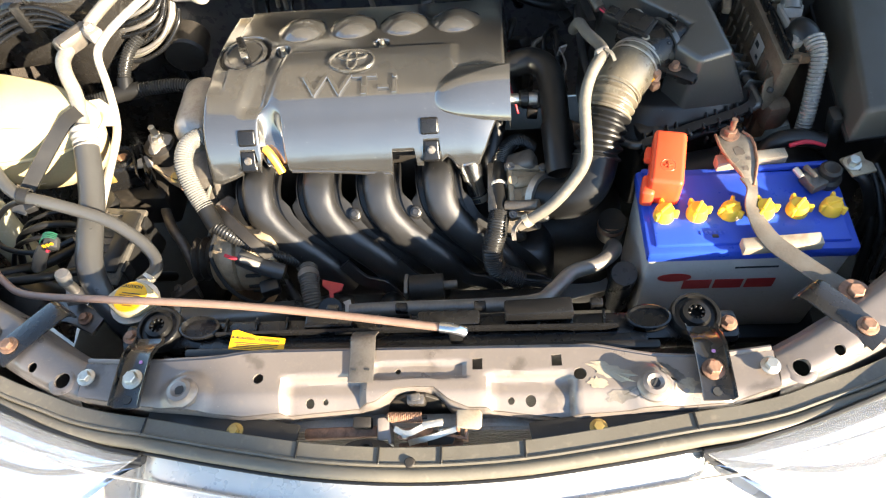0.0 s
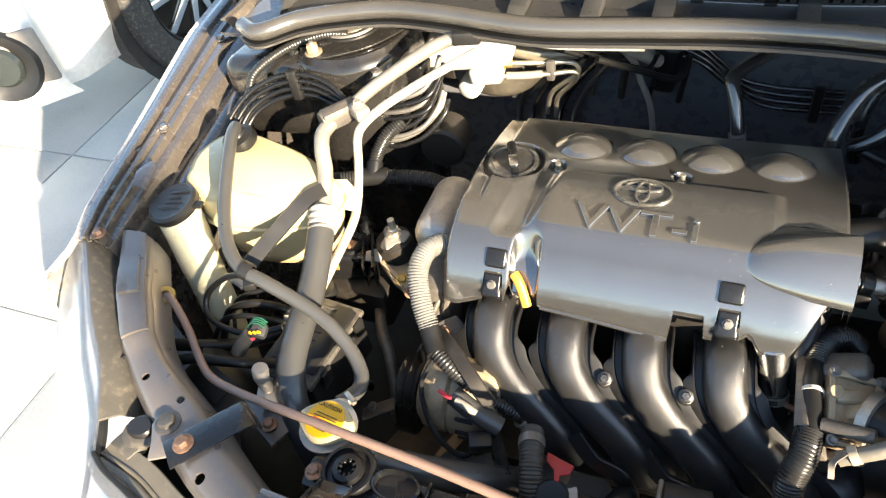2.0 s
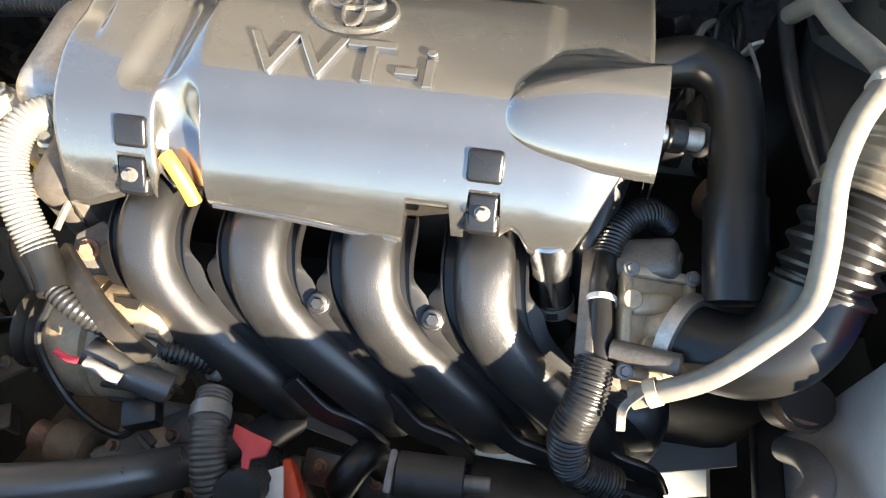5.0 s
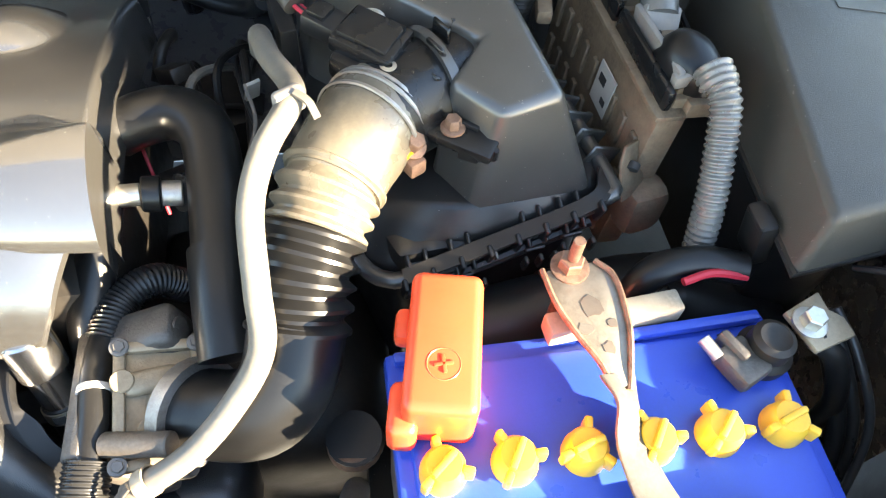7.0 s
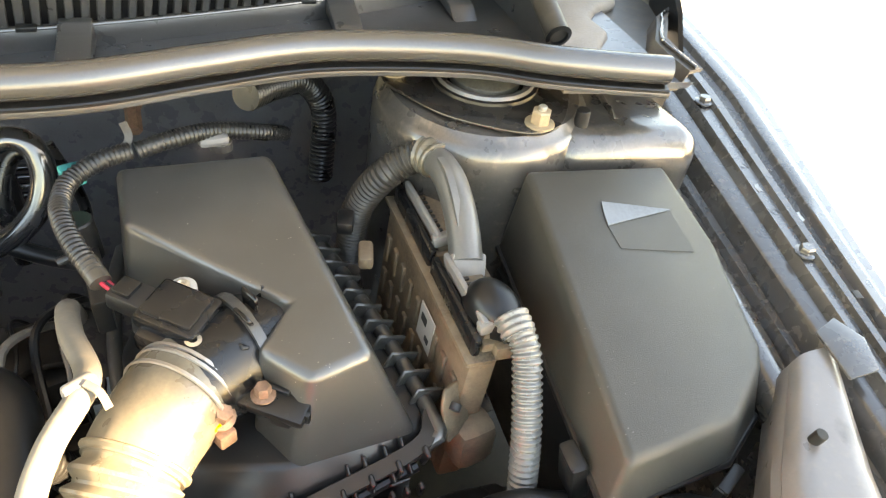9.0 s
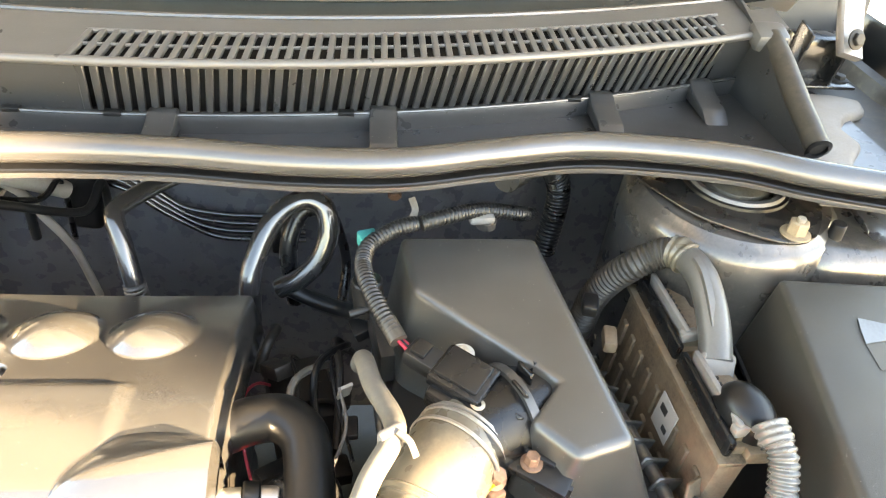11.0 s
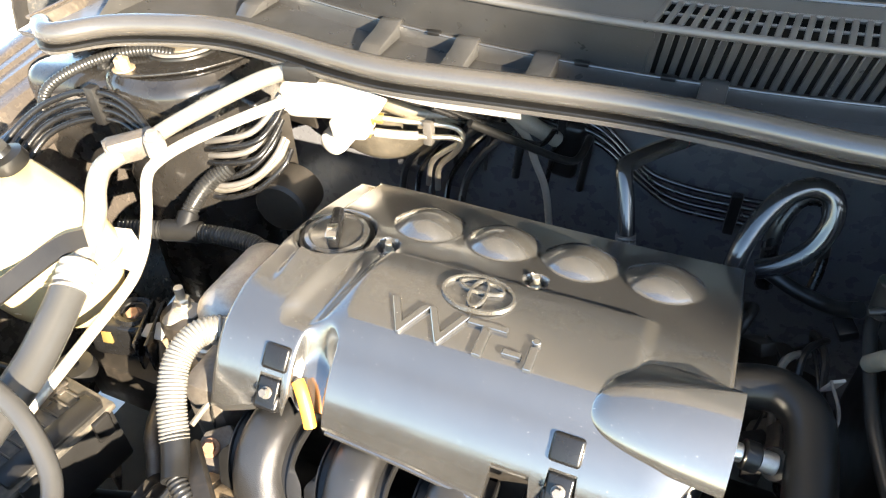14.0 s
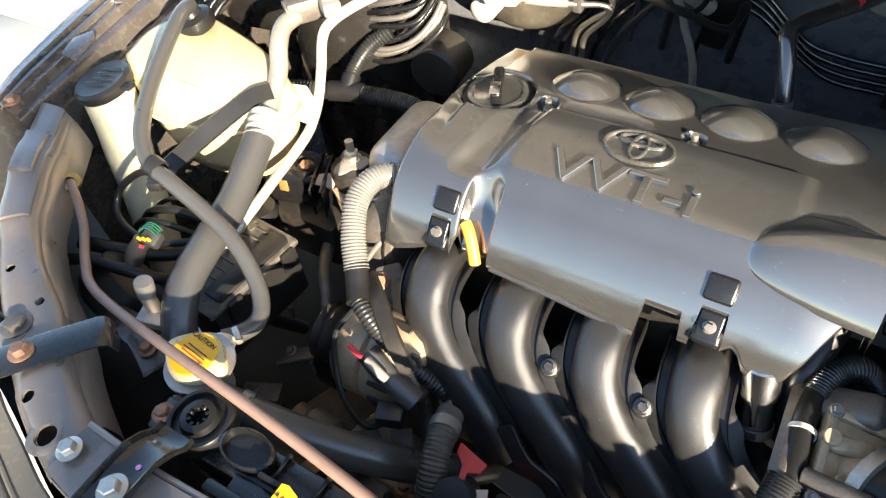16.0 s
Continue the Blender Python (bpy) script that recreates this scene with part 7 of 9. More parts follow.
# ---- engine computer and fuse box ----
ecu = thing("engine_computer", (0.465, 0.51, 0.58), "dust-caked engine control unit with grey connectors", "control unit")
em = Matrix.Translation((0.459, 0.512, 0.668)) @ rot(0, 4, 3.5)
def in_ecu(bm):
    bm.transform(em)
    return bm
part("case", in_ecu(rbox((0, 0, 0), (0.022, 0.185, 0.14), 0.004)), ECUMAT, ecu)
side_rib = None
for r in range(3):
    for c in range(9):
        if side_rib is None:
            side_rib = part("case_rib", rbox((0, 0, 0), (0.004, 0.009, 0.028), 0.0012, seg=1), ECUMAT)
            rib = side_rib
        else:
            rib = new("case_rib", side_rib.data)
        m = em @ Matrix.Translation((-0.0118, -0.078 + 0.0195 * c, -0.048 + 0.038 * r))
        rib.parent, rib.matrix_local = ecu, Matrix.Translation(-ecu.location) @ m
part("edge_flange", in_ecu(rbox((-0.004, 0, 0.0705), (0.022, 0.19, 0.004), 0.001)), ECUMAT, ecu)
lab = part("label", in_ecu(rbox((-0.0137, -0.025, 0.034), (0.001, 0.028, 0.034), 0.0)), LABELW, ecu, "white paper label")
part("print", in_ecu(rbox((-0.0144, -0.021, 0.04), (0.0008, 0.01, 0.007), 0.0)), BLACKMARK, lab)
part("print", in_ecu(rbox((-0.0144, -0.031, 0.027), (0.0008, 0.007, 0.005), 0.0)), BLACKMARK, lab)
for dy in (0.047, -0.045):
    con = part("connector", in_ecu(join(rbox((0.016, dy, 0.072), (0.034, 0.084, 0.016), 0.002), rbox((0.012, dy, 0.082), (0.022, 0.074, 0.010), 0.002))), ECUMAT, ecu, "dusty tan connector block")
    part("dark_strip", in_ecu(rbox((-0.006, dy, 0.079), (0.006, 0.088, 0.016), 0.002)), GLOSSBLACK, con)
    for k in range(10):
        part("key", in_ecu(rbox((0.006, dy - 0.027 + 0.006 * k, 0.0875), (0.007, 0.003, 0.003), 0.0005, (0, 0, 0), 1)), GRIME, con)
    part("lever", in_ecu(join(rbox((0.0, dy, 0.090), (0.005, 0.072, 0.014), 0.002, (0, -12, 2)), rbox((0.003, dy - 0.034, 0.090), (0.014, 0.008, 0.010), 0.002, (0, -12, 2)))), GREYPL, con, "grey plastic locking lever")
    part("end_block", in_ecu(rbox((0.02, dy - 0.044, 0.074), (0.026, 0.008, 0.012), 0.0015)), ECUMAT, con)
boot = part("boot", tube([(0.4755, 0.582, 0.7915), (0.478, 0.568, 0.793), (0.480, 0.552, 0.7905), (0.481, 0.532, 0.7815), (0.480, 0.512, 0.770), (0.478, 0.496, 0.759)], 0.0122, 20, 6, r1=0.0128), BOOT, ecu, "dusty grey-black rubber cable boot")
part("boot_ridge", ribbon([(0.474, 0.566, 0.8035), (0.4755, 0.550, 0.8015), (0.476, 0.530, 0.7925), (0.476, 0.512, 0.7805)], 0.006, 0.004, (0.1, -0.3, 1)), BOOT, boot)
part("boot_foot", rbox((0.4785, 0.495, 0.756), (0.028, 0.012, 0.02), 0.003, (-35, 10, 0)), GREYPL, boot, "dusty grey connector foot")
part("upper_ring", tube([(0.476, 0.580, 0.7915), (0.473, 0.587, 0.7915), (0.469, 0.593, 0.790)], 0.0150, 20, 4, pitch=0.007, wave=0.05), PALERUB, ecu)
part("upper_conduit", tube([(0.470, 0.592, 0.790), (0.457, 0.597, 0.783), (0.440, 0.599, 0.769), (0.427, 0.607, 0.745), (0.42, 0.618, 0.712), (0.418, 0.628, 0.66)], 0.0128, 18, 7, pitch=0.0044, wave=0.075), CONDUITD, ecu)
part("lower_boot", lathe([(0, 0.018), (0.010, 0.0165), (0.0155, 0.011), (0.018, 0.003), (0.0185, -0.012), (0, -0.012)], along((0.483, 0.449, 0.756), (0.1, -0.25, 1)) @ Matrix.Diagonal((1, 1.35, 1, 1)), 24), RUBBER, ecu)
part("lower_ring", tube([(0.4855, 0.428, 0.771), (0.4875, 0.414, 0.766)], 0.0118, 18, 4, pitch=0.005, wave=0.06), CONDUIT, ecu)
part("lower_conduit", tube([(0.4865, 0.424, 0.771), (0.4895, 0.406, 0.761), (0.487, 0.386, 0.738), (0.484, 0.368, 0.712), (0.481, 0.352, 0.678)], 0.0096, 16, 8, pitch=0.0046, wave=0.09), CONDUIT, ecu)
part("foot", join(prism([(-0.012, -0.02), (0.012, -0.018), (0.014, 0.012), (0.006, 0.022), (-0.008, 0.022), (-0.013, 0.01)], 0, 0.003, 0.001, Matrix.Translation((0.452, 0.418, 0.690)) @ rot(68, 6, 32)), rbox((0.468, 0.415, 0.655), (0.034, 0.03, 0.045), 0.01, (0, 0, 12))), ECUMAT, ecu, "dusty foot bracket with hole")
part("foot_hole", cyl((0.450, 0.4125, 0.697), (0.453, 0.4165, 0.6995), 0.0042, seg=14), BLACKMARK, ecu)
fuse = thing("fuse_box", (0.6, 0.44, 0.55), "charcoal plastic fuse box with torn label", "fuse box")
def fuse_top(x, y):
    return 0.7838 + 0.173 * (y - 0.51) - 0.09 * (x - 0.61)
FT = [(x, y, fuse_top(x, y)) for x, y in ((0.541, 0.552), (0.672, 0.556), (0.674, 0.47), (0.658, 0.378), (0.645, 0.362), (0.608, 0.331), (0.519, 0.315))]
FL = [(0.534, 0.560, 0.712), (0.686, 0.570, 0.70), (0.688, 0.465, 0.70), (0.670, 0.372, 0.692), (0.653, 0.351, 0.715), (0.611, 0.323, 0.714), (0.512, 0.307, 0.716)]
bm = bmesh.new()
tv, lv = [bm.verts.new(p) for p in FT], [bm.verts.new(p) for p in FL]
bm.faces.new(tv)
bm.faces.new(lv[::-1])
for i in range(7):
    j = (i + 1) % 7
    bm.faces.new((tv[i], lv[i], lv[j], tv[j]))
bmesh.ops.recalc_face_normals(bm, faces=bm.faces)
tset = set(tv)
bmesh.ops.bevel(bm, geom=[e for e in bm.edges if e.verts[0] in tset or e.verts[1] in tset], offset=0.006, segments=3, affect='EDGES', profile=0.5)
part("lid", bm, FUSELID, fuse, angle=60)
part("base", prism([(0.53, 0.55), (0.68, 0.575), (0.68, 0.45), (0.655, 0.385), (0.59, 0.345), (0.53, 0.345)], 0.56, 0.698, 0.006), PLASTIC, fuse)
part("lid_edge", tube([(p[0], p[1], p[2] - 0.001) for p in FL] + [FL[0]], 0.0028, 8, 1), PLASTIC, fuse)
part("catch", join(rbox((0.510, 0.346, 0.705), (0.012, 0.024, 0.04), 0.003, (0, -12, 0)), rbox((0.506, 0.346, 0.722), (0.012, 0.02, 0.006), 0.002, (0, -12, 0))), PLASTIC, fuse)
part("catch", join(rbox((0.61, 0.314, 0.708), (0.026, 0.008, 0.004), 0.001, (0, 0, 30)), rbox((0.61, 0.314, 0.69), (0.026, 0.008, 0.004), 0.001, (0, 0, 30)), rbox((0.598, 0.309, 0.699), (0.003, 0.006, 0.02), 0.001, (0, 0, 30)), rbox((0.621, 0.321, 0.699), (0.003, 0.006, 0.02), 0.001, (0, 0, 30))), PLASTIC, fuse)
def on_fuse(corners, lift):
    return [(x, y, fuse_top(x, y) + lift) for x, y in corners]
part("label_remnant", sheet([on_fuse([(0.592, 0.515), (0.589, 0.5035)], 0.0012), on_fuse([(0.651, 0.5045), (0.587, 0.491)], 0.0012)], 0.0006), LABELF, fuse, "torn silvery label corner")
part("old_label_mark", sheet([on_fuse([(0.587, 0.4905), (0.650, 0.5035)], 0.0005), on_fuse([(0.588, 0.469), (0.650, 0.462)], 0.0005)], 0.0004), FUSELID, fuse)
part("cable", tube([(0.50, 0.33, 0.69), (0.47, 0.337, 0.692), (0.44, 0.335, 0.685), (0.42, 0.322, 0.65)], 0.011, 14, 6), RUBBER, fuse, "taped black cable")
part("red_wire", tube([(0.498, 0.322, 0.693), (0.475, 0.325, 0.697), (0.455, 0.322, 0.695)], 0.0028, 8, 5), WIRERED, fuse)
duct = thing("air_duct", (0.42, 0.35, 0.57), "black plastic air duct behind the battery", "duct")
part("pipe", tube([(0.30, 0.345, 0.60), (0.40, 0.352, 0.615), (0.48, 0.36, 0.61), (0.56, 0.33, 0.58)], 0.032, 22, 6), PLASTIC, duct)
part("collar", tube([(0.39, 0.351, 0.613), (0.405, 0.352, 0.615)], 0.0345, 22, 2), PLASTIC, duct)
part("collar", tube([(0.47, 0.359, 0.611), (0.482, 0.359, 0.610)], 0.0345, 22, 2), PLASTIC, duct)
for k in range(8):
    u = k / 7
    p = Vector((0.288, 0.366, 0.648)).lerp(Vector((0.424, 0.392, 0.682)), u)
    part("rim_tooth", rbox(p, (0.0035, 0.009, 0.02), 0.001, (18, 0, 10), 1), PLASTIC, air)
part("rim_shelf", ribbon([(0.288, 0.370, 0.656), (0.35, 0.381, 0.671), (0.42, 0.396, 0.687), (0.436, 0.42, 0.690)], 0.012, 0.003, (0, -0.25, 1)), PLASTIC, air)
# stay from the side member
part("stay", ribbon([(0.572, 0.315, 0.70), (0.580, 0.290, 0.725), (0.588, 0.245, 0.752), (0.592, 0.228, 0.757)], 0.024, 0.004, (0.3, 0.5, 1)), DARKBAY, car, "painted steel stay")
part("stay_bolt", hexbolt((0.591, 0.234, 0.7575), (0.1, 0.2, 1), 0.0075, 0.008, 1.6), ALUDARK, car)
part("stud", cyl((0.642, 0.305, 0.752), (0.643, 0.303, 0.766), 0.004, seg=12), GRIME, car)

# ---- left side: washer tank, pipes, hoses, relay block ----
tank = thing("reservoir", (-0.57, 0.41, 0.56), "aged cream plastic fluid reservoir", "reservoir")
ringz = [(0.61, 0.50), (0.62, 0.68), (0.645, 0.82), (0.68, 0.93), (0.705, 0.985), (0.72, 1.0), (0.734, 0.985), (0.745, 0.93), (0.752, 0.80)]
TP = [(-0.668, 0.372), (-0.682, 0.42), (-0.668, 0.464), (-0.63, 0.478), (-0.57, 0.470), (-0.51, 0.455), (-0.468, 0.428), (-0.470, 0.392), (-0.50, 0.366), (-0.56, 0.350), (-0.62, 0.348)]
loop = spline([(x, y, 0) for x, y in TP] + [(TP[0][0], TP[0][1], 0)], 5)[:-1]
c = Vector((-0.572, 0.412, 0))
bm = bmesh.new()
rings = []
for z, k in ringz:
    lift = 0.012 if z > 0.72 else 0.0
    rings.append([bm.verts.new((c.x + (p.x - c.x) * k, c.y + (p.y - c.y) * k, z + lift * smooth01(-0.5, -0.66, p.x) - lift * smooth01(-0.56, -0.47, p.x))) for p in loop])
for a, b in zip(rings, rings[1:]):
    for i in range(len(a)):
        j = (i + 1) % len(a)
        bm.faces.new((a[i], a[j], b[j], b[i]))
bm.faces.new(rings[0][::-1])
bm.faces.new(rings[-1])
part("body", bm, CREAM, tank, angle=80)
part("seam", tube([(c.x + (p.x - c.x) * 1.012, c.y + (p.y - c.y) * 1.012, 0.705) for p in loop[::3]] + [(c.x + (loop[0].x - c.x) * 1.012, c.y + (loop[0].y - c.y) * 1.012, 0.705)], 0.003, 8, 3), CREAM, tank)
part("cap", lathe([(0, 0.0), (0.022, 0.0), (0.0235, 0.004), (0.022, 0.014), (0.014, 0.018), (0.012, 0.024), (0, 0.024)], Matrix.Translation((-0.622, 0.452, 0.757)) @ rot(10, -8, 0), 26), RUBBER, tank, "black cap with hose stub")
part("strap", ribbon([(-0.478, 0.405, 0.738), (-0.492, 0.385, 0.738), (-0.515, 0.345, 0.722), (-0.538, 0.300, 0.702), (-0.552, 0.275, 0.685)], 0.02, 0.006, (0.6, -0.1, 0.8)), PLASTIC, tank, "black bracket bar")
wash = thing("washer_filler", (-0.62, 0.29, 0.5), "cream washer filler neck with black cap", "washer filler")
part("neck", tube([(-0.655, 0.332, 0.742), (-0.650, 0.324, 0.70), (-0.640, 0.312, 0.672), (-0.632, 0.302, 0.635), (-0.618, 0.284, 0.58), (-0.605, 0.268, 0.53), (-0.595, 0.255, 0.46)], 0.029, 22, 6, r1=0.021), NECKPL, wash)
wm = Matrix.Translation((-0.655, 0.333, 0.742)) @ rot(8, -6, 0)
cap = part("cap", lathe([(0, 0), (0.032, 0), (0.0335, 0.003), (0.033, 0.010), (0.029, 0.013), (0.024, 0.012), (0, 0.0125)], wm, 32), PLASTIC, wash, "black snap cap with moulded marks")
part("cap_tab", rbox((-0.620, 0.336, 0.751), (0.014, 0.012, 0.005), 0.002, (0, 0, 10)), PLASTIC, cap)
for k in range(4):
    part("mark", rbox((-0.655 + 0.004 * (k % 2), 0.322 + 0.008 * k, 0.7555 + 0.001 * k), (0.026 - 0.004 * (k % 3), 0.0025, 0.001), 0.0003, (8, -6, 12)), PLASTIC, cap)
part("cap_strap", ribbon([(-0.675, 0.325, 0.735), (-0.70, 0.335, 0.73), (-0.715, 0.36, 0.728)], 0.014, 0.004, (0, 0, 1)), PLASTIC, wash)

# air-conditioning pipes
ac = thing("air_conditioning_pipe", (-0.46, 0.35, 0.66), "aluminium air-conditioning pipe with rubber hose", "pipe")
part("block", rbox((-0.492, 0.500, 0.782), (0.022, 0.045, 0.026), 0.004, (0, 0, -38)), ALUDARK, ac)
part("block_pipe", cyl((-0.508, 0.482, 0.782), (-0.478, 0.522, 0.784), 0.0125, seg=18), ALUDARK, ac)
part("pipe", tube([(-0.498, 0.487, 0.778), (-0.500, 0.466, 0.775), (-0.494, 0.447, 0.765), (-0.487, 0.432, 0.748), (-0.482, 0.412, 0.732), (-0.475, 0.392, 0.725), (-0.470, 0.378, 0.719)], 0.0098, 18, 6), PIPETAN, ac)
part("ferrule", tube([(-0.474, 0.386, 0.7225), (-0.466, 0.360, 0.712)], 0.0172, 20, 8, pitch=0.009, wave=0.06), PIPEALU, ac, "crimped aluminium ferrule")
part("hose", tube([(-0.468, 0.364, 0.714), (-0.458, 0.325, 0.70), (-0.449, 0.284, 0.688), (-0.440, 0.235, 0.682), (-0.431, 0.195, 0.676), (-0.418, 0.165, 0.66), (-0.403, 0.145, 0.632), (-0.39, 0.13, 0.58)], 0.0165, 20, 7), HOSE, ac, "thick grey-black rubber hose")
part("upper_pipe", tube([(-0.480, 0.520, 0.784), (-0.46, 0.545, 0.795), (-0.42, 0.575, 0.815), (-0.38, 0.60, 0.832), (-0.345, 0.612, 0.838), (-0.31, 0.63, 0.83)], 0.0085, 16, 6), PIPETAN, ac)
part("upper_clip", rbox((-0.345, 0.610, 0.840), (0.036, 0.022, 0.018), 0.003, (0, 0, 12)), PLASTIC, ac)
liq = thing("liquid_pipe", (-0.45, 0.4, 0.66), "thin pale aluminium liquid pipe with bracket", "pipe")
part("pipe", tube([(-0.33, 0.60, 0.825), (-0.39, 0.555, 0.805), (-0.432, 0.515, 0.79), (-0.452, 0.49, 0.778), (-0.458, 0.478, 0.765), (-0.459, 0.466, 0.735), (-0.460, 0.452, 0.706), (-0.458, 0.435, 0.690), (-0.456, 0.41, 0.678), (-0.462, 0.36, 0.66), (-0.47, 0.31, 0.64), (-0.478, 0.265, 0.622), (-0.485, 0.24, 0.60)], 0.0058, 14, 5), PIPEALU, liq)
part("bracket", prism([(-0.024, -0.016), (0.022, -0.02), (0.027, 0.004), (0.008, 0.024), (-0.022, 0.02)], 0, 0.004, 0.001, Matrix.Translation((-0.478, 0.430, 0.705)) @ rot(25, 20, 25)), PIPEALU, liq, "bright pierced steel bracket")
part("lower_bracket", prism([(-0.016, -0.02), (0.016, -0.02), (0.016, 0.02), (-0.016, 0.02)], 0, 0.003, 0.001, Matrix.Translation((-0.488, 0.275, 0.615)) @ rot(20, 10, 30)), PIPEALU, liq)
part("clip", join(rbox((-0.462, 0.505, 0.788), (0.028, 0.02, 0.016), 0.003, (0, 0, -38)), hexbolt((-0.462, 0.505, 0.797), r=0.006)), GREYPL, liq)
# overflow hose from the reservoir to the filler neck
ovf = thing("overflow_hose", (-0.47, 0.25, 0.66), "grey-black rubber overflow hose with clip", "hose")
part("hose", tube([(-0.622, 0.452, 0.784), (-0.612, 0.430, 0.788), (-0.592, 0.385, 0.782), (-0.566, 0.328, 0.768), (-0.54, 0.285, 0.755), (-0.513, 0.262, 0.741), (-0.480, 0.256, 0.731), (-0.445, 0.252, 0.716), (-0.405, 0.244, 0.698), (-0.372, 0.228, 0.678), (-0.353, 0.210, 0.667), (-0.346, 0.192, 0.666), (-0.350, 0.174, 0.671), (-0.356, 0.164, 0.674)], 0.0082, 16, 6), HOSE, ovf)
part("clip", join(lathe([(0.0085, -0.006), (0.011, -0.006), (0.011, 0.006), (0.0085, 0.006)], along((-0.505, 0.261, 0.738), (1, -0.1, -0.3)), 18), rbox((-0.498, 0.252, 0.731), (0.014, 0.02, 0.01), 0.002, (0, 0, 30))), PLASTIC, ovf)
part("side_wire", tube([(-0.51, 0.262, 0.73), (-0.545, 0.262, 0.715), (-0.575, 0.25, 0.69), (-0.57, 0.232, 0.672), (-0.535, 0.222, 0.668), (-0.50, 0.225, 0.668), (-0.47, 0.24, 0.67)], 0.0038, 10, 6), RUBBER, ovf)
# relay block and plugs in front of the reservoir
rel = thing("relay_block", (-0.46, 0.28, 0.5), "black relay block with ribbed lid", "relay block")
part("case", rbox((-0.452, 0.262, 0.578), (0.06, 0.118, 0.075), 0.005, (0, 0, -6)), PLASTIC, rel)
part("lid", rbox((-0.460, 0.262, 0.6175), (0.082, 0.126, 0.009), 0.003, (0, 0, -6)), DUSTLID, rel, "dusty grey-black ribbed lid")
for k in range(9):
    part("ridge", rbox((-0.470 + 0.0012 * k, 0.212 + 0.0125 * k, 0.6225), (0.052, 0.0022, 0.0025), 0.0006, (0, 0, -6), 1), DUSTLID, rel)
part("round_cap", lathe([(0, 0.0), (0.02, 0.0), (0.021, 0.004), (0.019, 0.014), (0.006, 0.0145), (0.005, 0.011), (0, 0.011)], Matrix.Translation((-0.488, 0.341, 0.606)), 24), PLASTIC, rel, "round black cap with a dimple")
part("lid_step", rbox((-0.436, 0.264, 0.6235), (0.026, 0.10, 0.006), 0.003, (0, 0, -6)), PLASTIC, rel)
for k in range(6):
    part("lid_rib", rbox((-0.4835 + 0.0022 * k, 0.219 + 0.0185 * k, 0.6195), (0.012, 0.010, 0.008), 0.0012, (0, 0, -6)), ALUDARK, rel)
part("edge_strip", rbox((-0.480, 0.262, 0.6225), (0.006, 0.118, 0.003), 0.001, (0, 0, -6)), ALUDARK, rel, "dusty lid edge")
for y in (0.225, 0.30):
    part("latch", rbox((-0.4185 + 0.1 * (y - 0.26), y, 0.606), (0.006, 0.018, 0.03), 0.002, (0, 8, -6)), PLASTIC, rel)
part("small_relay", rbox((-0.50, 0.325, 0.605), (0.026, 0.022, 0.02), 0.003, (0, 0, -20)), GREYPL, rel)
plug = thing("wiring_plug", (-0.455, 0.205, 0.7), "blue-grey plug with green and yellow wires", "wiring plug")
part("boot", tube([(-0.50, 0.192, 0.675), (-0.487, 0.196, 0.695), (-0.472, 0.20, 0.712)], 0.009, 12, 5, squash=0.7), HOSE, plug)
part("shell", rbox((-0.462, 0.203, 0.715), (0.017, 0.015, 0.015), 0.003, (20, 20, 10)), BLACKMARK, plug)
for k in range(4):
    d = 0.0024 * k
    part("wire", tube([(-0.474, 0.199 + d, 0.720), (-0.468, 0.202 + d, 0.727), (-0.460, 0.204 + d, 0.7275), (-0.453, 0.204 + d, 0.722)], 0.0007, 6, 5), GREENW, plug)
for k in range(3):
    part("pin_seal", cyl((-0.465 + 0.0045 * k, 0.1945 + 0.0015 * k, 0.7205), (-0.4648 + 0.0045 * k, 0.193 + 0.0015 * k, 0.7245), 0.0016, seg=8), LABELY, plug)
part("red_pin", cyl((-0.463, 0.192, 0.714), (-0.463, 0.190, 0.717), 0.0018, seg=8), WIRERED, plug)
wc = thing("service_valve", (-0.449, 0.165, 0.66), "pale dusty service valve cap", "valve cap")
part("cap", lathe([(0, 0), (0.0085, 0), (0.009, 0.004), (0.009, 0.015), (0.008, 0.0175), (0, 0.018)], Matrix.Translation((-0.450, 0.166, 0.682)) @ rot(-8, 10, 0), 22), GREYPL, wc)
part("stem", cyl((-0.445, 0.162, 0.64), (-0.449, 0.165, 0.683), 0.007, seg=14), ALU, wc)
part("bracket", rbox((-0.443, 0.158, 0.66), (0.028, 0.022, 0.01), 0.002, (0, 15, 20)), ALU, wc)
# clutter in the dark gap between radiator end and engine
low = thing("lower_bracket", (-0.47, 0.12, 0.5), "dark steel bracket with a rusted bolt", "bracket")
part("arm", ribbon([(-0.53, 0.15, 0.62), (-0.49, 0.145, 0.64), (-0.45, 0.14, 0.645), (-0.415, 0.125, 0.64)], 0.03, 0.006, (0, 0, 1)), BAYPAINT, low)
part("bolt", hexbolt((-0.433, 0.132, 0.647), r=0.006, h=0.006), RUST, low)
solo("side_loom", tube([(-0.60, 0.16, 0.66), (-0.56, 0.175, 0.665), (-0.52, 0.185, 0.66), (-0.49, 0.20, 0.645), (-0.47, 0.23, 0.61)], 0.0065, 10, 6), RUBBER, "taped black wire loom by the headlamp", "wire loom")
solo("side_loom", tube([(-0.615, 0.20, 0.64), (-0.58, 0.215, 0.63), (-0.55, 0.24, 0.61), (-0.52, 0.27, 0.60), (-0.49, 0.3, 0.59)], 0.008, 10, 6), RUBBER, "taped black wire loom by the washer neck", "wire loom")
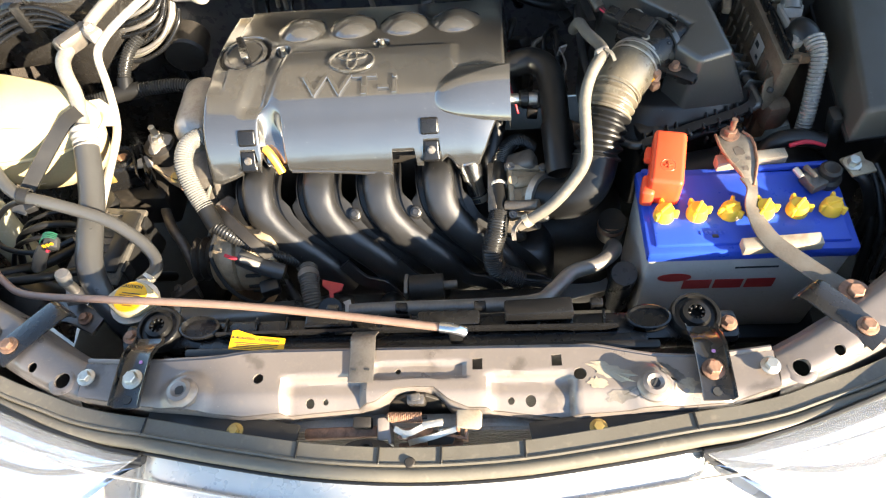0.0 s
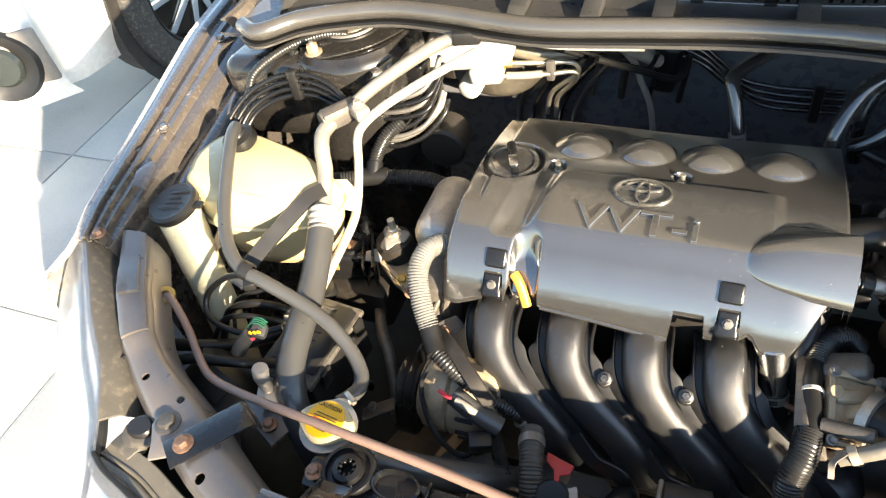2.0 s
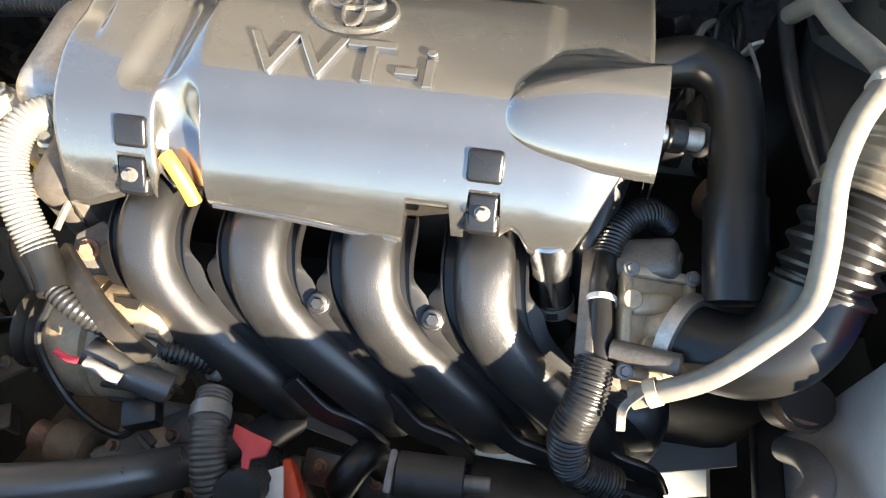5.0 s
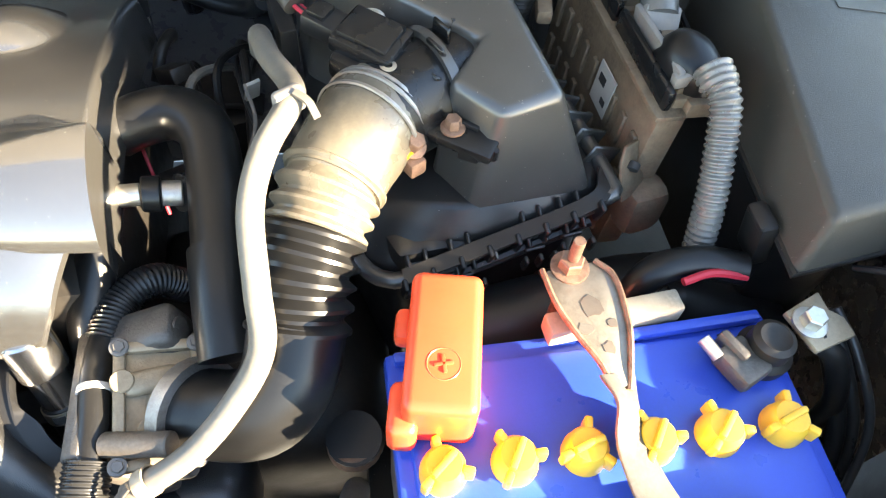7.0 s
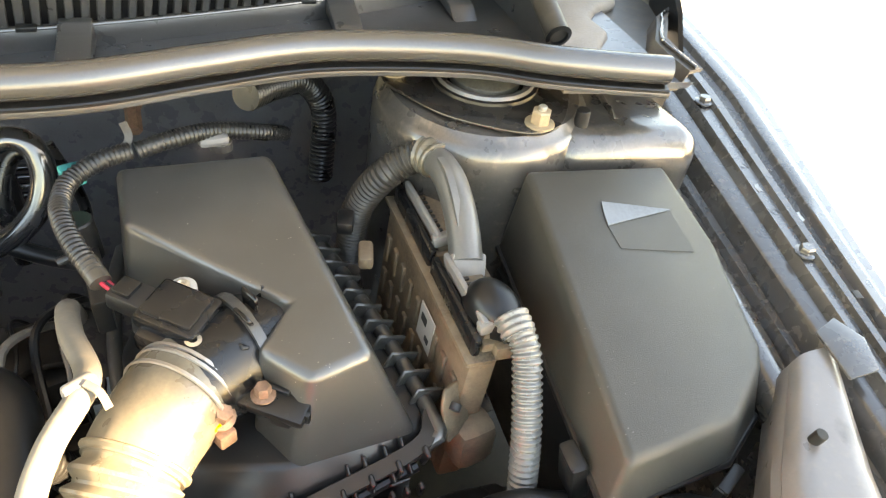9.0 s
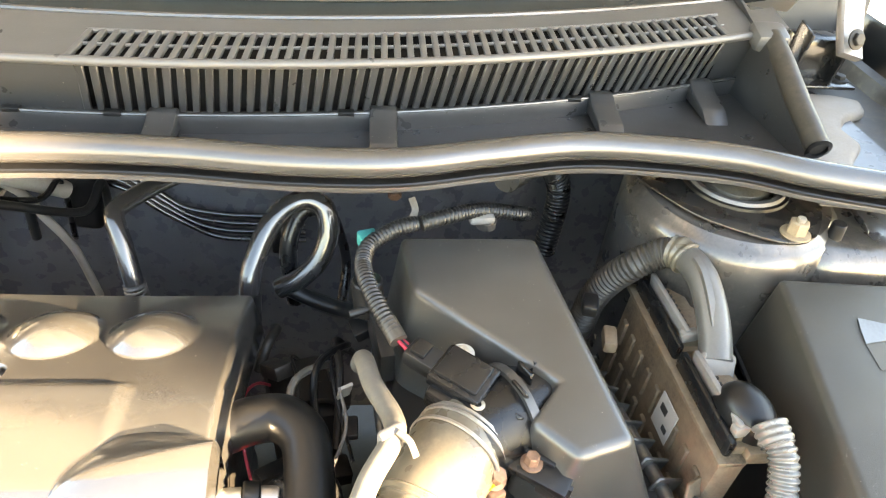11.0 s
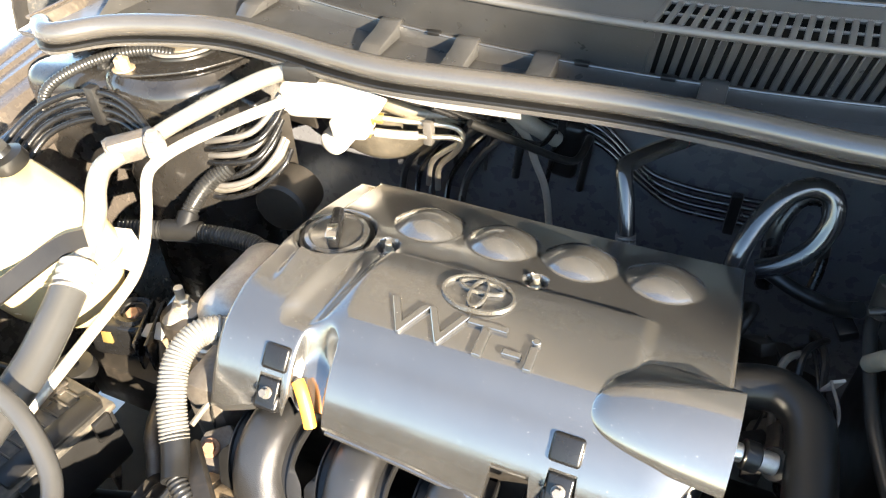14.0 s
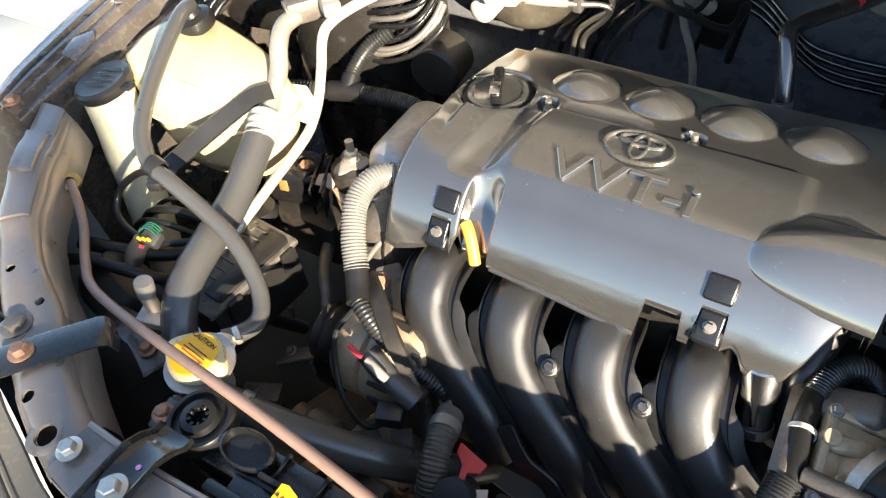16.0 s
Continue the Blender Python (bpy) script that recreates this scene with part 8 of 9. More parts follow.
solo("bulb_holder", lathe([(0, 0), (0.04, 0), (0.045, 0.006), (0.045, 0.04), (0.03, 0.05), (0, 0.05)], along((-0.555, 0.165, 0.60), (0.4, 0.8, 0.35)), 26), PLASTIC, "black round bulb holder behind the headlamp", "bulb holder")
# brake pressure unit with its pipes, behind the reservoir
absu = thing("brake_pressure_unit", (-0.5, 0.66, 0.55), "brake pressure unit under bright bent pipes", "brake unit")
part("block", rbox((-0.455, 0.652, 0.70), (0.07, 0.05, 0.10), 0.006, (0, 0, -10)), GRIME, absu)
part("cover_box", rbox((-0.447, 0.636, 0.735), (0.036, 0.03, 0.105), 0.005, (0, 12, -10), 3), GLOSSBLACK, absu, "glossy black control box")
part("motor", lathe([(0, 0), (0.03, 0), (0.034, 0.004), (0.034, 0.05), (0, 0.05)], along((-0.405, 0.600, 0.655), (-0.1, 1, 0)), 28), GRIME, absu)
part("disc_label", lathe([(0, 0), (0.0135, 0.0), (0.014, 0.003), (0, 0.004)], along((-0.487, 0.630, 0.735), (-0.2, -1, 0.5)), 22), LABELW, absu, "pale round plug")
part("bleeder", cyl((-0.470, 0.622, 0.700), (-0.470, 0.61, 0.712), 0.007, seg=14), PIPEALU, absu)
part("junction", join(rbox((-0.525, 0.594, 0.712), (0.03, 0.026, 0.045), 0.004, (0, 10, 15)), rbox((-0.505, 0.594, 0.728), (0.02, 0.02, 0.02), 0.004, (0, 20, 30))), ALUDARK, absu, "grimy pipe junction")
for k, p in enumerate(([(-0.506, 0.595, 0.733), (-0.451, 0.582, 0.752), (-0.415, 0.592, 0.763), (-0.403, 0.615, 0.776)],
                       [(-0.509, 0.595, 0.718), (-0.455, 0.582, 0.731), (-0.420, 0.592, 0.740), (-0.410, 0.615, 0.754)],
                       [(-0.520, 0.595, 0.702), (-0.467, 0.582, 0.698), (-0.430, 0.592, 0.711), (-0.412, 0.615, 0.730)],
                       [(-0.526, 0.595, 0.696), (-0.479, 0.582, 0.679), (-0.436, 0.592, 0.690), (-0.405, 0.615, 0.716)])):
    for d in (0.0, 0.009):
        q = [(x + 0.6 * d * (i > 1), y - 0.3 * d, z - d) for i, (x, y, z) in enumerate(p)]
        part("brake_pipe", tube([(q[0][0] - 0.012, q[0][1] + 0.014, q[0][2] + 0.006)] + q + [(q[3][0] + 0.004, q[3][1] + 0.02, q[3][2] + 0.016)], 0.0036, 10, 6), (PIPEDULL, GLOSSBLACK, PIPEDULL, GLOSSBLACK, GLOSSBLACK, PIPEDULL, ZINC, GLOSSBLACK)[2 * k + (d > 0)], absu)
for k in range(4):
    d = 0.011 * k
    part("wheel_pipe", tube([(-0.50 + 0.002 * k, 0.535 + d * 0.3, 0.782 - d), (-0.525, 0.545, 0.796 - d), (-0.565, 0.553, 0.802 - d), (-0.61, 0.548, 0.797 - d), (-0.648, 0.525, 0.782 - d), (-0.672 + d * 0.3, 0.49, 0.755 - d), (-0.682 + d * 0.3, 0.45, 0.72 - d), (-0.68, 0.40, 0.67 - d)], 0.0036, 10, 6), GLOSSBLACK, absu)
part("pipe_clip", rbox((-0.585, 0.552, 0.785), (0.014, 0.012, 0.046), 0.002, (0, 0, 0)), PLASTIC, absu)
solo("speed_sensor_cable", tube([(-0.655, 0.535, 0.775), (-0.645, 0.55, 0.80), (-0.61, 0.585, 0.818), (-0.565, 0.615, 0.825), (-0.53, 0.63, 0.82)], 0.0062, 12, 7, pitch=0.004, wave=0.05), CONDUITB, "black ribbed cable over the strut tower", "cable")
yc = thing("branched_conduit", (-0.47, 0.52, 0.65), "black ribbed conduit with a taped branch", "conduit")
part("run", tube([(-0.545, 0.490, 0.668), (-0.515, 0.505, 0.664), (-0.481, 0.518, 0.662), (-0.44, 0.528, 0.66), (-0.396, 0.532, 0.658), (-0.355, 0.525, 0.650), (-0.33, 0.51, 0.63)], 0.0105, 14, 7, pitch=0.0042, wave=0.07), CONDUITB, yc)
part("branch", tube([(-0.478, 0.519, 0.664), (-0.480, 0.540, 0.680), (-0.470, 0.565, 0.700), (-0.45, 0.585, 0.715)], 0.0095, 14, 7, pitch=0.0042, wave=0.07), CONDUITB, yc)
part("tee", join(tube([(-0.500, 0.511, 0.663), (-0.481, 0.518, 0.6625), (-0.460, 0.524, 0.661)], 0.0128, 16, 4), tube([(-0.479, 0.519, 0.664), (-0.480, 0.534, 0.676)], 0.0118, 16, 3)), RUBBER, yc, "taped branch")

# grimy hoses and brackets deep between the radiator and the engine's end
rng = random.Random(11)
for k in range(7):
    x, y, z = -0.50 + 0.05 * k + rng.uniform(-0.015, 0.015), 0.30 + rng.uniform(-0.05, 0.06), 0.53 + rng.uniform(-0.04, 0.03)
    dx, dy = rng.uniform(-0.05, 0.05), rng.uniform(-0.05, 0.05)
    solo("grimy_hose", tube([(x - dx, y - dy - 0.03, z - 0.05), (x - dx * 0.4, y - dy * 0.5, z - 0.006), (x, y, z + 0.008), (x + dx * 0.6, y + dy, z - 0.002), (x + dx, y + dy + 0.03, z - 0.06)], rng.choice((0.006, 0.008, 0.011)), 12, 6), rng.choice((RUBBER, GRIME, ALUDARK)), "grimy hose low in the bay", "hose", "grimy hoses")
for k in range(6):
    x, y, z = -0.47 + 0.05 * k + rng.uniform(-0.01, 0.01), 0.26 + rng.uniform(-0.07, 0.08), 0.50 + rng.uniform(-0.04, 0.03)
    br = thing("lower_bracket", (x, y, z), "oily steel bracket low in the bay", "bracket", "lower brackets")
    turn = rng.uniform(-60, 60)
    part("plate", rbox((x, y, z), (0.045, 0.024, 0.004), 0.0015, (rng.uniform(-30, 30), rng.uniform(-20, 20), turn)), ALUDARK, br)
    part("ear", rbox((x + 0.015, y + 0.006, z - 0.012), (0.004, 0.02, 0.024), 0.001, (0, 0, turn)), ALUDARK, br)
    part("bolt", hexbolt((x - 0.008, y, z + 0.002), (rng.uniform(-0.3, 0.3), rng.uniform(-0.3, 0.3), 1), 0.0045, 0.005), rng.choice((RUST, ALUDARK)), br)

# the same jumble further along, behind the radiator
for k in range(9):
    x, y, z = -0.28 + 0.055 * k + rng.uniform(-0.02, 0.02), 0.185 + rng.uniform(-0.035, 0.04), 0.50 + rng.uniform(-0.05, 0.05)
    dx, dy = rng.uniform(-0.05, 0.05), rng.uniform(-0.03, 0.03)
    solo("grimy_hose", tube([(x - dx, y - dy - 0.02, z - 0.06), (x - dx * 0.4, y - dy * 0.5, z - 0.006), (x, y, z + 0.008), (x + dx * 0.6, y + dy, z - 0.002), (x + dx, y + dy + 0.02, z - 0.07)], rng.choice((0.005, 0.008, 0.013)), 12, 6), rng.choice((RUBBER, GRIME, ALUDARK, ECUMAT)), "grimy hose low in the bay", "hose", "grimy hoses")
for k in range(8):
    x, y, z = -0.26 + 0.055 * k + rng.uniform(-0.02, 0.02), 0.19 + rng.uniform(-0.04, 0.04), 0.47 + rng.uniform(-0.05, 0.05)
    br = thing("lower_bracket", (x, y, z), "oily steel bracket low in the bay", "bracket", "lower brackets")
    turn = rng.uniform(-60, 60)
    part("plate", rbox((x, y, z), (0.05, 0.03, 0.014), 0.004, (rng.uniform(-30, 30), rng.uniform(-20, 20), turn)), rng.choice((ALUDARK, GRIME)), br)
    part("ear", rbox((x + 0.015, y + 0.006, z - 0.012), (0.005, 0.024, 0.03), 0.001, (0, 0, turn)), ALUDARK, br)
    part("bolt", hexbolt((x - 0.008, y, z + 0.006), (rng.uniform(-0.3, 0.3), rng.uniform(-0.3, 0.3), 1), 0.0045, 0.005), rng.choice((RUST, ALUDARK)), br)

# ---- firewall: booster, master cylinder, pipes and hoses ----
boost = thing("brake_booster", (-0.39, 0.82, 0.5), "sunlit brake booster and pale fluid reservoir", "brake booster")
bmx = along((-0.395, 0.868, 0.70), (-0.06, -1, 0.02))
part("shell", lathe([(0, 0), (0.108, 0), (0.116, 0.006), (0.116, 0.020), (0.109, 0.028), (0.100, 0.05), (0.085, 0.066), (0.05, 0.078), (0, 0.08)], bmx, 48), BOOSTER, boost, "dull plated booster drum")
part("drum_bead", lathe([(0.114, 0.007), (0.119, 0.010), (0.119, 0.016), (0.114, 0.019)], bmx, 48), BOOSTER, boost)
part("master_cylinder", lathe([(0, 0), (0.010, 0.0008), (0.0165, 0.005), (0.0185, 0.012), (0.0185, 0.07), (0, 0.07)], along((-0.405, 0.722, 0.672), (0.05, 1, 0.1)), 28), CASEWHITE, boost, "bright cast cylinder nose")
tank = part("fluid_tank", rbox((-0.397, 0.738, 0.745), (0.138, 0.072, 0.052), 0.022, (8, -6, 5), 5), CASEWHITE, boost, "pale translucent fluid tank")
part("tank_seam", rbox((-0.397, 0.738, 0.742), (0.142, 0.076, 0.004), 0.0018, (8, -6, 5), 2), CASEWHITE, tank)
part("tank_neck", lathe([(0.02, 0), (0.02, 0.012), (0, 0.012)], Matrix.Translation((-0.41, 0.745, 0.768)), 24), CASEWHITE, tank)
part("tank_foot", rbox((-0.372, 0.732, 0.708), (0.05, 0.04, 0.03), 0.008, (6, -6, 5), 3), CASEWHITE, tank)
part("vacuum_pipe", tube([(-0.372, 0.775, 0.725), (-0.335, 0.772, 0.722), (-0.30, 0.778, 0.714), (-0.262, 0.795, 0.708), (-0.228, 0.825, 0.706)], 0.0125, 18, 6), PALERUB, boost)
for q in ((-0.349, 0.745, 0.714), (-0.36, 0.731, 0.699)):
    part("pipe_nut", hexbolt(q, (1, 0.3, -0.12), 0.0068, 0.012), BRASS, boost, "tan pipe nut")
part("brake_pipe", tube([(-0.345, 0.746, 0.714), (-0.32, 0.757, 0.709), (-0.29, 0.77, 0.704), (-0.262, 0.781, 0.700), (-0.247, 0.786, 0.692), (-0.248, 0.789, 0.675), (-0.275, 0.79, 0.652), (-0.292, 0.79, 0.631), (-0.298, 0.79, 0.595)], 0.0038, 10, 6), ZINC, boost)
part("brake_pipe", tube([(-0.355, 0.733, 0.698), (-0.32, 0.75, 0.692), (-0.283, 0.765, 0.688), (-0.256, 0.779, 0.685), (-0.246, 0.785, 0.676), (-0.257, 0.79, 0.656), (-0.28, 0.79, 0.628), (-0.284, 0.79, 0.59)], 0.0040, 10, 6), ZINC, boost)
part("pipe_sleeve", tube([(-0.345, 0.738, 0.697), (-0.32, 0.75, 0.692), (-0.295, 0.761, 0.6895)], 0.006, 12, 4), GREYPL, boost)
part("pipe_union", rbox((-0.283, 0.768, 0.694), (0.012, 0.014, 0.034), 0.002), PIPEDULL, boost)
part("side_plate", rbox((-0.452, 0.735, 0.705), (0.05, 0.004, 0.035), 0.001, (10, 0, -8)), GRIME, boost)
# painted flange under the weatherstrip: only its sunlit stretch, silvered to carry the sun
flange = [[(x, seal_y(x) + 0.042, 0.831), (x, seal_y(x) + 0.052, 0.826), (x, seal_y(x) + 0.060, 0.812), (x, seal_y(x) + 0.066, 0.800), (x, seal_y(x) + 0.067, 0.792)] for x in np.linspace(-0.50, -0.135, 24)]
tagged(part("cowl_flange", sheet(flange, 0.002), SKIN), "sunlit stretch of steel flange under the weatherstrip, made pale for the sun", "panel", kind="structure")
# heater pipes and long brake lines on the firewall
for k in range(4):
    d = 0.012 * k
    solo("brake_line", tube([(-0.20 + d, 0.852, 0.715 - d * 0.6), (-0.13 + d * 0.4, 0.851, 0.718 - d), (-0.085 + d * 0.3, 0.85, 0.705 - d), (-0.045 + d * 0.3, 0.85, 0.672 - d), (-0.012 + d * 0.5, 0.85, 0.645 - d), (0.03, 0.85, 0.636 - d), (0.065, 0.85, 0.634 - d), (0.13, 0.85, 0.634 - d)], 0.0036, 10, 6), PIPEBLACK, "thin dark brake line along the firewall", "brake line", "firewall brake lines")
for k in range(5):
    d = 0.024 * k
    solo("brake_line", tube([(-0.175 - d * 0.9, 0.848, 0.70), (-0.205 - d * 0.9, 0.845, 0.665), (-0.235 - d * 0.9, 0.84, 0.63), (-0.26 - d, 0.838, 0.58), (-0.27 - d, 0.835, 0.52)], 0.0042 if k % 2 else 0.0055, 8, 6), PIPEBLACK if k % 2 else HOSE, "dark pipe slanting down the firewall", "brake line", "firewall brake lines")
solo("line_clip", rbox((0.095, 0.845, 0.613), (0.014, 0.012, 0.06), 0.003), PLASTIC, "black clip holding the brake lines", "clip")
solo("line_clip", rbox((-0.13, 0.846, 0.70), (0.012, 0.012, 0.05), 0.003), PLASTIC, "black clip holding the brake lines", "clip")
pale = thing("heater_pipe", (-0.15, 0.82, 0.6), "pale aluminium heater pipe meeting a grommet", "pipe")
part("pipe", tube([(-0.215, 0.72, 0.805), (-0.195, 0.755, 0.765), (-0.165, 0.80, 0.715), (-0.135, 0.838, 0.675)], 0.0105, 16, 5), PIPEALU, pale)
part("thin_pipe", tube([(-0.21, 0.73, 0.795), (-0.175, 0.79, 0.715), (-0.162, 0.805, 0.685), (-0.155, 0.812, 0.655), (-0.14, 0.825, 0.60), (-0.13, 0.83, 0.52)], 0.005, 12, 5), PIPEALU, pale)
part("grommet", rbox((-0.122, 0.852, 0.655), (0.038, 0.022, 0.085), 0.012, (0, 8, 0), 3), RUBBER, pale, "oval rubber grommet plate")
knee = thing("evaporator_pipe", (-0.01, 0.73, 0.66), "bent black coated pipe with red tag", "pipe")
part("pipe", tube([(-0.005, 0.652, 0.655), (-0.009, 0.658, 0.685), (-0.018, 0.676, 0.722), (-0.026, 0.692, 0.744), (-0.022, 0.706, 0.748), (0.0, 0.742, 0.747), (0.03, 0.785, 0.744), (0.055, 0.83, 0.742)], 0.0092, 16, 6), PIPEBLACK, knee)
part("sleeve", tube([(-0.005, 0.652, 0.655), (-0.007, 0.655, 0.67), (-0.010, 0.660, 0.69)], 0.0104, 14, 8, pitch=0.004, wave=0.06), PIPEDULL, knee, "foil-wrapped sleeve")
part("tag", lathe([(0.0085, -0.004), (0.0096, -0.004), (0.0096, 0.004), (0.0085, 0.004)], along((0.022, 0.774, 0.745), (0.5, 0.8, 0)), 16), WIRERED, knee)
part("flange", lathe([(0, 0), (0.02, 0), (0.022, 0.005), (0.018, 0.012), (0, 0.013)], along((0.055, 0.856, 0.715), (0, -1, 0.1)) @ Matrix.Diagonal((1.2, 0.85, 1, 1)), 24), GREYPL, knee)
loopt = thing("heater_hose", (0.13, 0.69, 0.66), "glossy black looped heater hose", "hose")
part("loop", tube([(0.098, 0.640, 0.66), (0.099, 0.650, 0.70), (0.108, 0.668, 0.728), (0.124, 0.686, 0.752), (0.147, 0.698, 0.763), (0.166, 0.697, 0.757), (0.172, 0.688, 0.735), (0.163, 0.678, 0.708), (0.142, 0.672, 0.686), (0.122, 0.672, 0.674)], 0.0104, 18, 7), PIPEBLACK, loopt)
part("second", tube([(0.16, 0.72, 0.74), (0.142, 0.715, 0.735), (0.130, 0.70, 0.70), (0.135, 0.69, 0.64)], 0.009, 14, 6), GLOSSBLACK, loopt)
part("third", tube([(0.168, 0.74, 0.73), (0.178, 0.735, 0.70), (0.186, 0.728, 0.66), (0.18, 0.70, 0.62)], 0.0055, 12, 6), GLOSSBLACK, loopt)
part("collar", cyl((0.0975, 0.641, 0.672), (0.0985, 0.646, 0.69), 0.0115, seg=16), RUBBER, loopt)
part("low_hose", tube([(0.13, 0.672, 0.675), (0.16, 0.66, 0.668), (0.19, 0.64, 0.675), (0.205, 0.615, 0.70)], 0.0078, 12, 6), RUBBER, loopt)
fb = thing("firewall_bolt", (0.235, 0.83, 0.72), "rusty bolt head on the firewall", "bolt")
part("washer", lathe([(0, 0), (0.015, 0), (0.015, 0.004), (0, 0.005)], along((0.235, 0.842, 0.745), (0, -1, 0.1)), 22), GREYPL, fb)
part("head", join(cyl((0.235, 0.84, 0.745), (0.236, 0.80, 0.728), 0.0095, seg=16), cyl((0.236, 0.80, 0.728), (0.237, 0.775, 0.715), 0.0075, seg=6)), RUST, fb)
solo("wiring_plug", lathe([(0, 0), (0.009, 0.0), (0.009, 0.007), (0, 0.008)], Matrix.Translation((0.315, 0.645, 0.775)), 18), ALUDARK, "dull plastic plug behind the air cleaner", "plug")
solo("wiring_harness", tube([(0.34, 0.70, 0.79), (0.37, 0.745, 0.775), (0.40, 0.775, 0.76), (0.42, 0.785, 0.72), (0.415, 0.78, 0.64)], 0.013, 14, 7, pitch=0.005, wave=0.06), CONDUITB, "black ribbed harness on the firewall", "wiring harness")
solo("coupler", rbox((0.405, 0.585, 0.735), (0.014, 0.022, 0.012), 0.003, (0, 0, -15)), PLASTIC, "small black wiring coupler", "connector")
solo("coupler", rbox((0.415, 0.55, 0.728), (0.012, 0.024, 0.012), 0.003, (0, 0, -12)), ECUMAT, "dull brown wiring coupler", "connector")
# clutter between engine and air cleaner
gap = thing("gearbox_clutter", (0.17, 0.56, 0.5), "dark gear linkage and brackets on the gearbox", "gear linkage")
part("box", rbox((0.15, 0.575, 0.60), (0.06, 0.08, 0.08), 0.01, (0, 0, 15)), GRIME, gap)
part("lever", ribbon([(0.13, 0.53, 0.65), (0.15, 0.55, 0.655), (0.175, 0.56, 0.65), (0.195, 0.56, 0.64)], 0.022, 0.006, (0, 0, 1)), GRIME, gap)
part("rust_pipe", tube([(0.12, 0.64, 0.65), (0.125, 0.62, 0.668), (0.12, 0.60, 0.67), (0.112, 0.585, 0.65)], 0.005, 10, 5), GRIME, gap)
part("solenoid", cyl((0.185, 0.45, 0.60), (0.2, 0.42, 0.62), 0.022, seg=20), ECUMAT, gap)
part("white_tag", rbox((0.192, 0.54, 0.675), (0.012, 0.003, 0.022), 0.0005, (20, 0, 30)), LABELW, gap)
part("thin_wire", tube([(0.188, 0.535, 0.685), (0.195, 0.50, 0.68), (0.185, 0.47, 0.665), (0.18, 0.45, 0.65)], 0.0015, 6, 6), GREYPL, gap)

# ---- what lies low in the bay ----
# Added pale plate: its colour stands in for sunlight on the ground below.
solo("splash_guard", prism([(0.130, 0.235), (0.147, 0.279), (0.17, 0.295), (0.202, 0.31), (0.26, 0.318), (0.26, 0.288), (0.188, 0.270)], 0.40, 0.404), CASEWHITE, "pale plate added for a sunlit patch low beside the battery", "splash guard")
sleeve = thing("braided_hose", (-0.156, 0.175, 0.5), "short dark hose in a woven sleeve behind the radiator", "hose")
part("hose", tube([(-0.168, 0.225, 0.60), (-0.162, 0.20, 0.605), (-0.155, 0.17, 0.595), (-0.15, 0.155, 0.57), (-0.148, 0.15, 0.52)], 0.0125, 16, 6, pitch=0.0035, wave=0.04), CONDUITD, sleeve)
part("collar", tube([(-0.1655, 0.214, 0.603), (-0.163, 0.204, 0.605)], 0.0145, 16, 2), PIPEDULL, sleeve)
tag = thing("red_tag", (-0.13, 0.19, 0.56), "small dark red plastic tag on a wire", "tag")
part("plate", prism([(-0.146, 0.206), (-0.132, 0.202), (-0.116, 0.198), (-0.118, 0.188), (-0.128, 0.184), (-0.126, 0.171), (-0.131, 0.171), (-0.135, 0.188), (-0.145, 0.196)], 0.598, 0.602, 0.001), DARKRED, tag)
part("wire", tube([(-0.128, 0.172, 0.60), (-0.124, 0.160, 0.58), (-0.12, 0.15, 0.55)], 0.0018, 8, 4), BLACKMARK, tag)
part("backing", prism([(-0.131, 0.178), (-0.111, 0.188), (-0.104, 0.164), (-0.124, 0.158)], 0.575, 0.578, 0.001), CASEWHITE, tag, "pale plastic scrap under the tag")
act = thing("small_actuator", (0.0, 0.19, 0.55), "black cylindrical actuator with a grimy flange", "actuator")
part("body", tube([(-0.026, 0.19, 0.598), (0.018, 0.192, 0.598)], 0.017, 20, 2), GRIME, act)
part("flange", rbox((-0.03, 0.19, 0.592), (0.006, 0.03, 0.04), 0.003), ALUDARK, act)
part("nipple", cyl((0.018, 0.192, 0.6), (0.036, 0.193, 0.6), 0.006, seg=14), ALUDARK, act)
# Another added plate, pale to carry the brightness seen down there.
solo("splash_guard", prism([(-0.185, 0.295), (-0.172, 0.262), (-0.10, 0.248), (-0.082, 0.27), (-0.12, 0.30)], 0.40, 0.404), CASEWHITE, "pale plate added for a bright patch low in the bay", "splash guard")
solo("red_connector", rbox((-0.13, 0.185, 0.50), (0.03, 0.035, 0.03), 0.004, (0, 0, 30)), RED, "red wiring connector low in the bay", "connector")
solo("belt_pulley", lathe([(0, 0), (0.02, 0), (0.022, 0.012), (0.05, 0.014), (0.055, 0.004), (0.055, 0.028), (0.048, 0.03), (0, 0.026)], along((-0.34, 0.30, 0.48), (-1, 0, 0.1)), 30), GRIME, "dark belt pulley at the engine's end", "pulley")
solo("compressor", lathe([(0, 0), (0.05, 0), (0.056, 0.01), (0.056, 0.10), (0.04, 0.12), (0, 0.12)], along((-0.30, 0.20, 0.42), (1, 0, 0)), 28), ALU, "cast compressor low beside the radiator", "compressor")
solo("lower_hose", tube([(-0.13, 0.16, 0.60), (-0.135, 0.18, 0.56), (-0.15, 0.20, 0.50), (-0.17, 0.22, 0.44)], 0.016, 14, 6, pitch=0.005, wave=0.04), CONDUITB, "black ribbed hose behind the radiator", "hose")

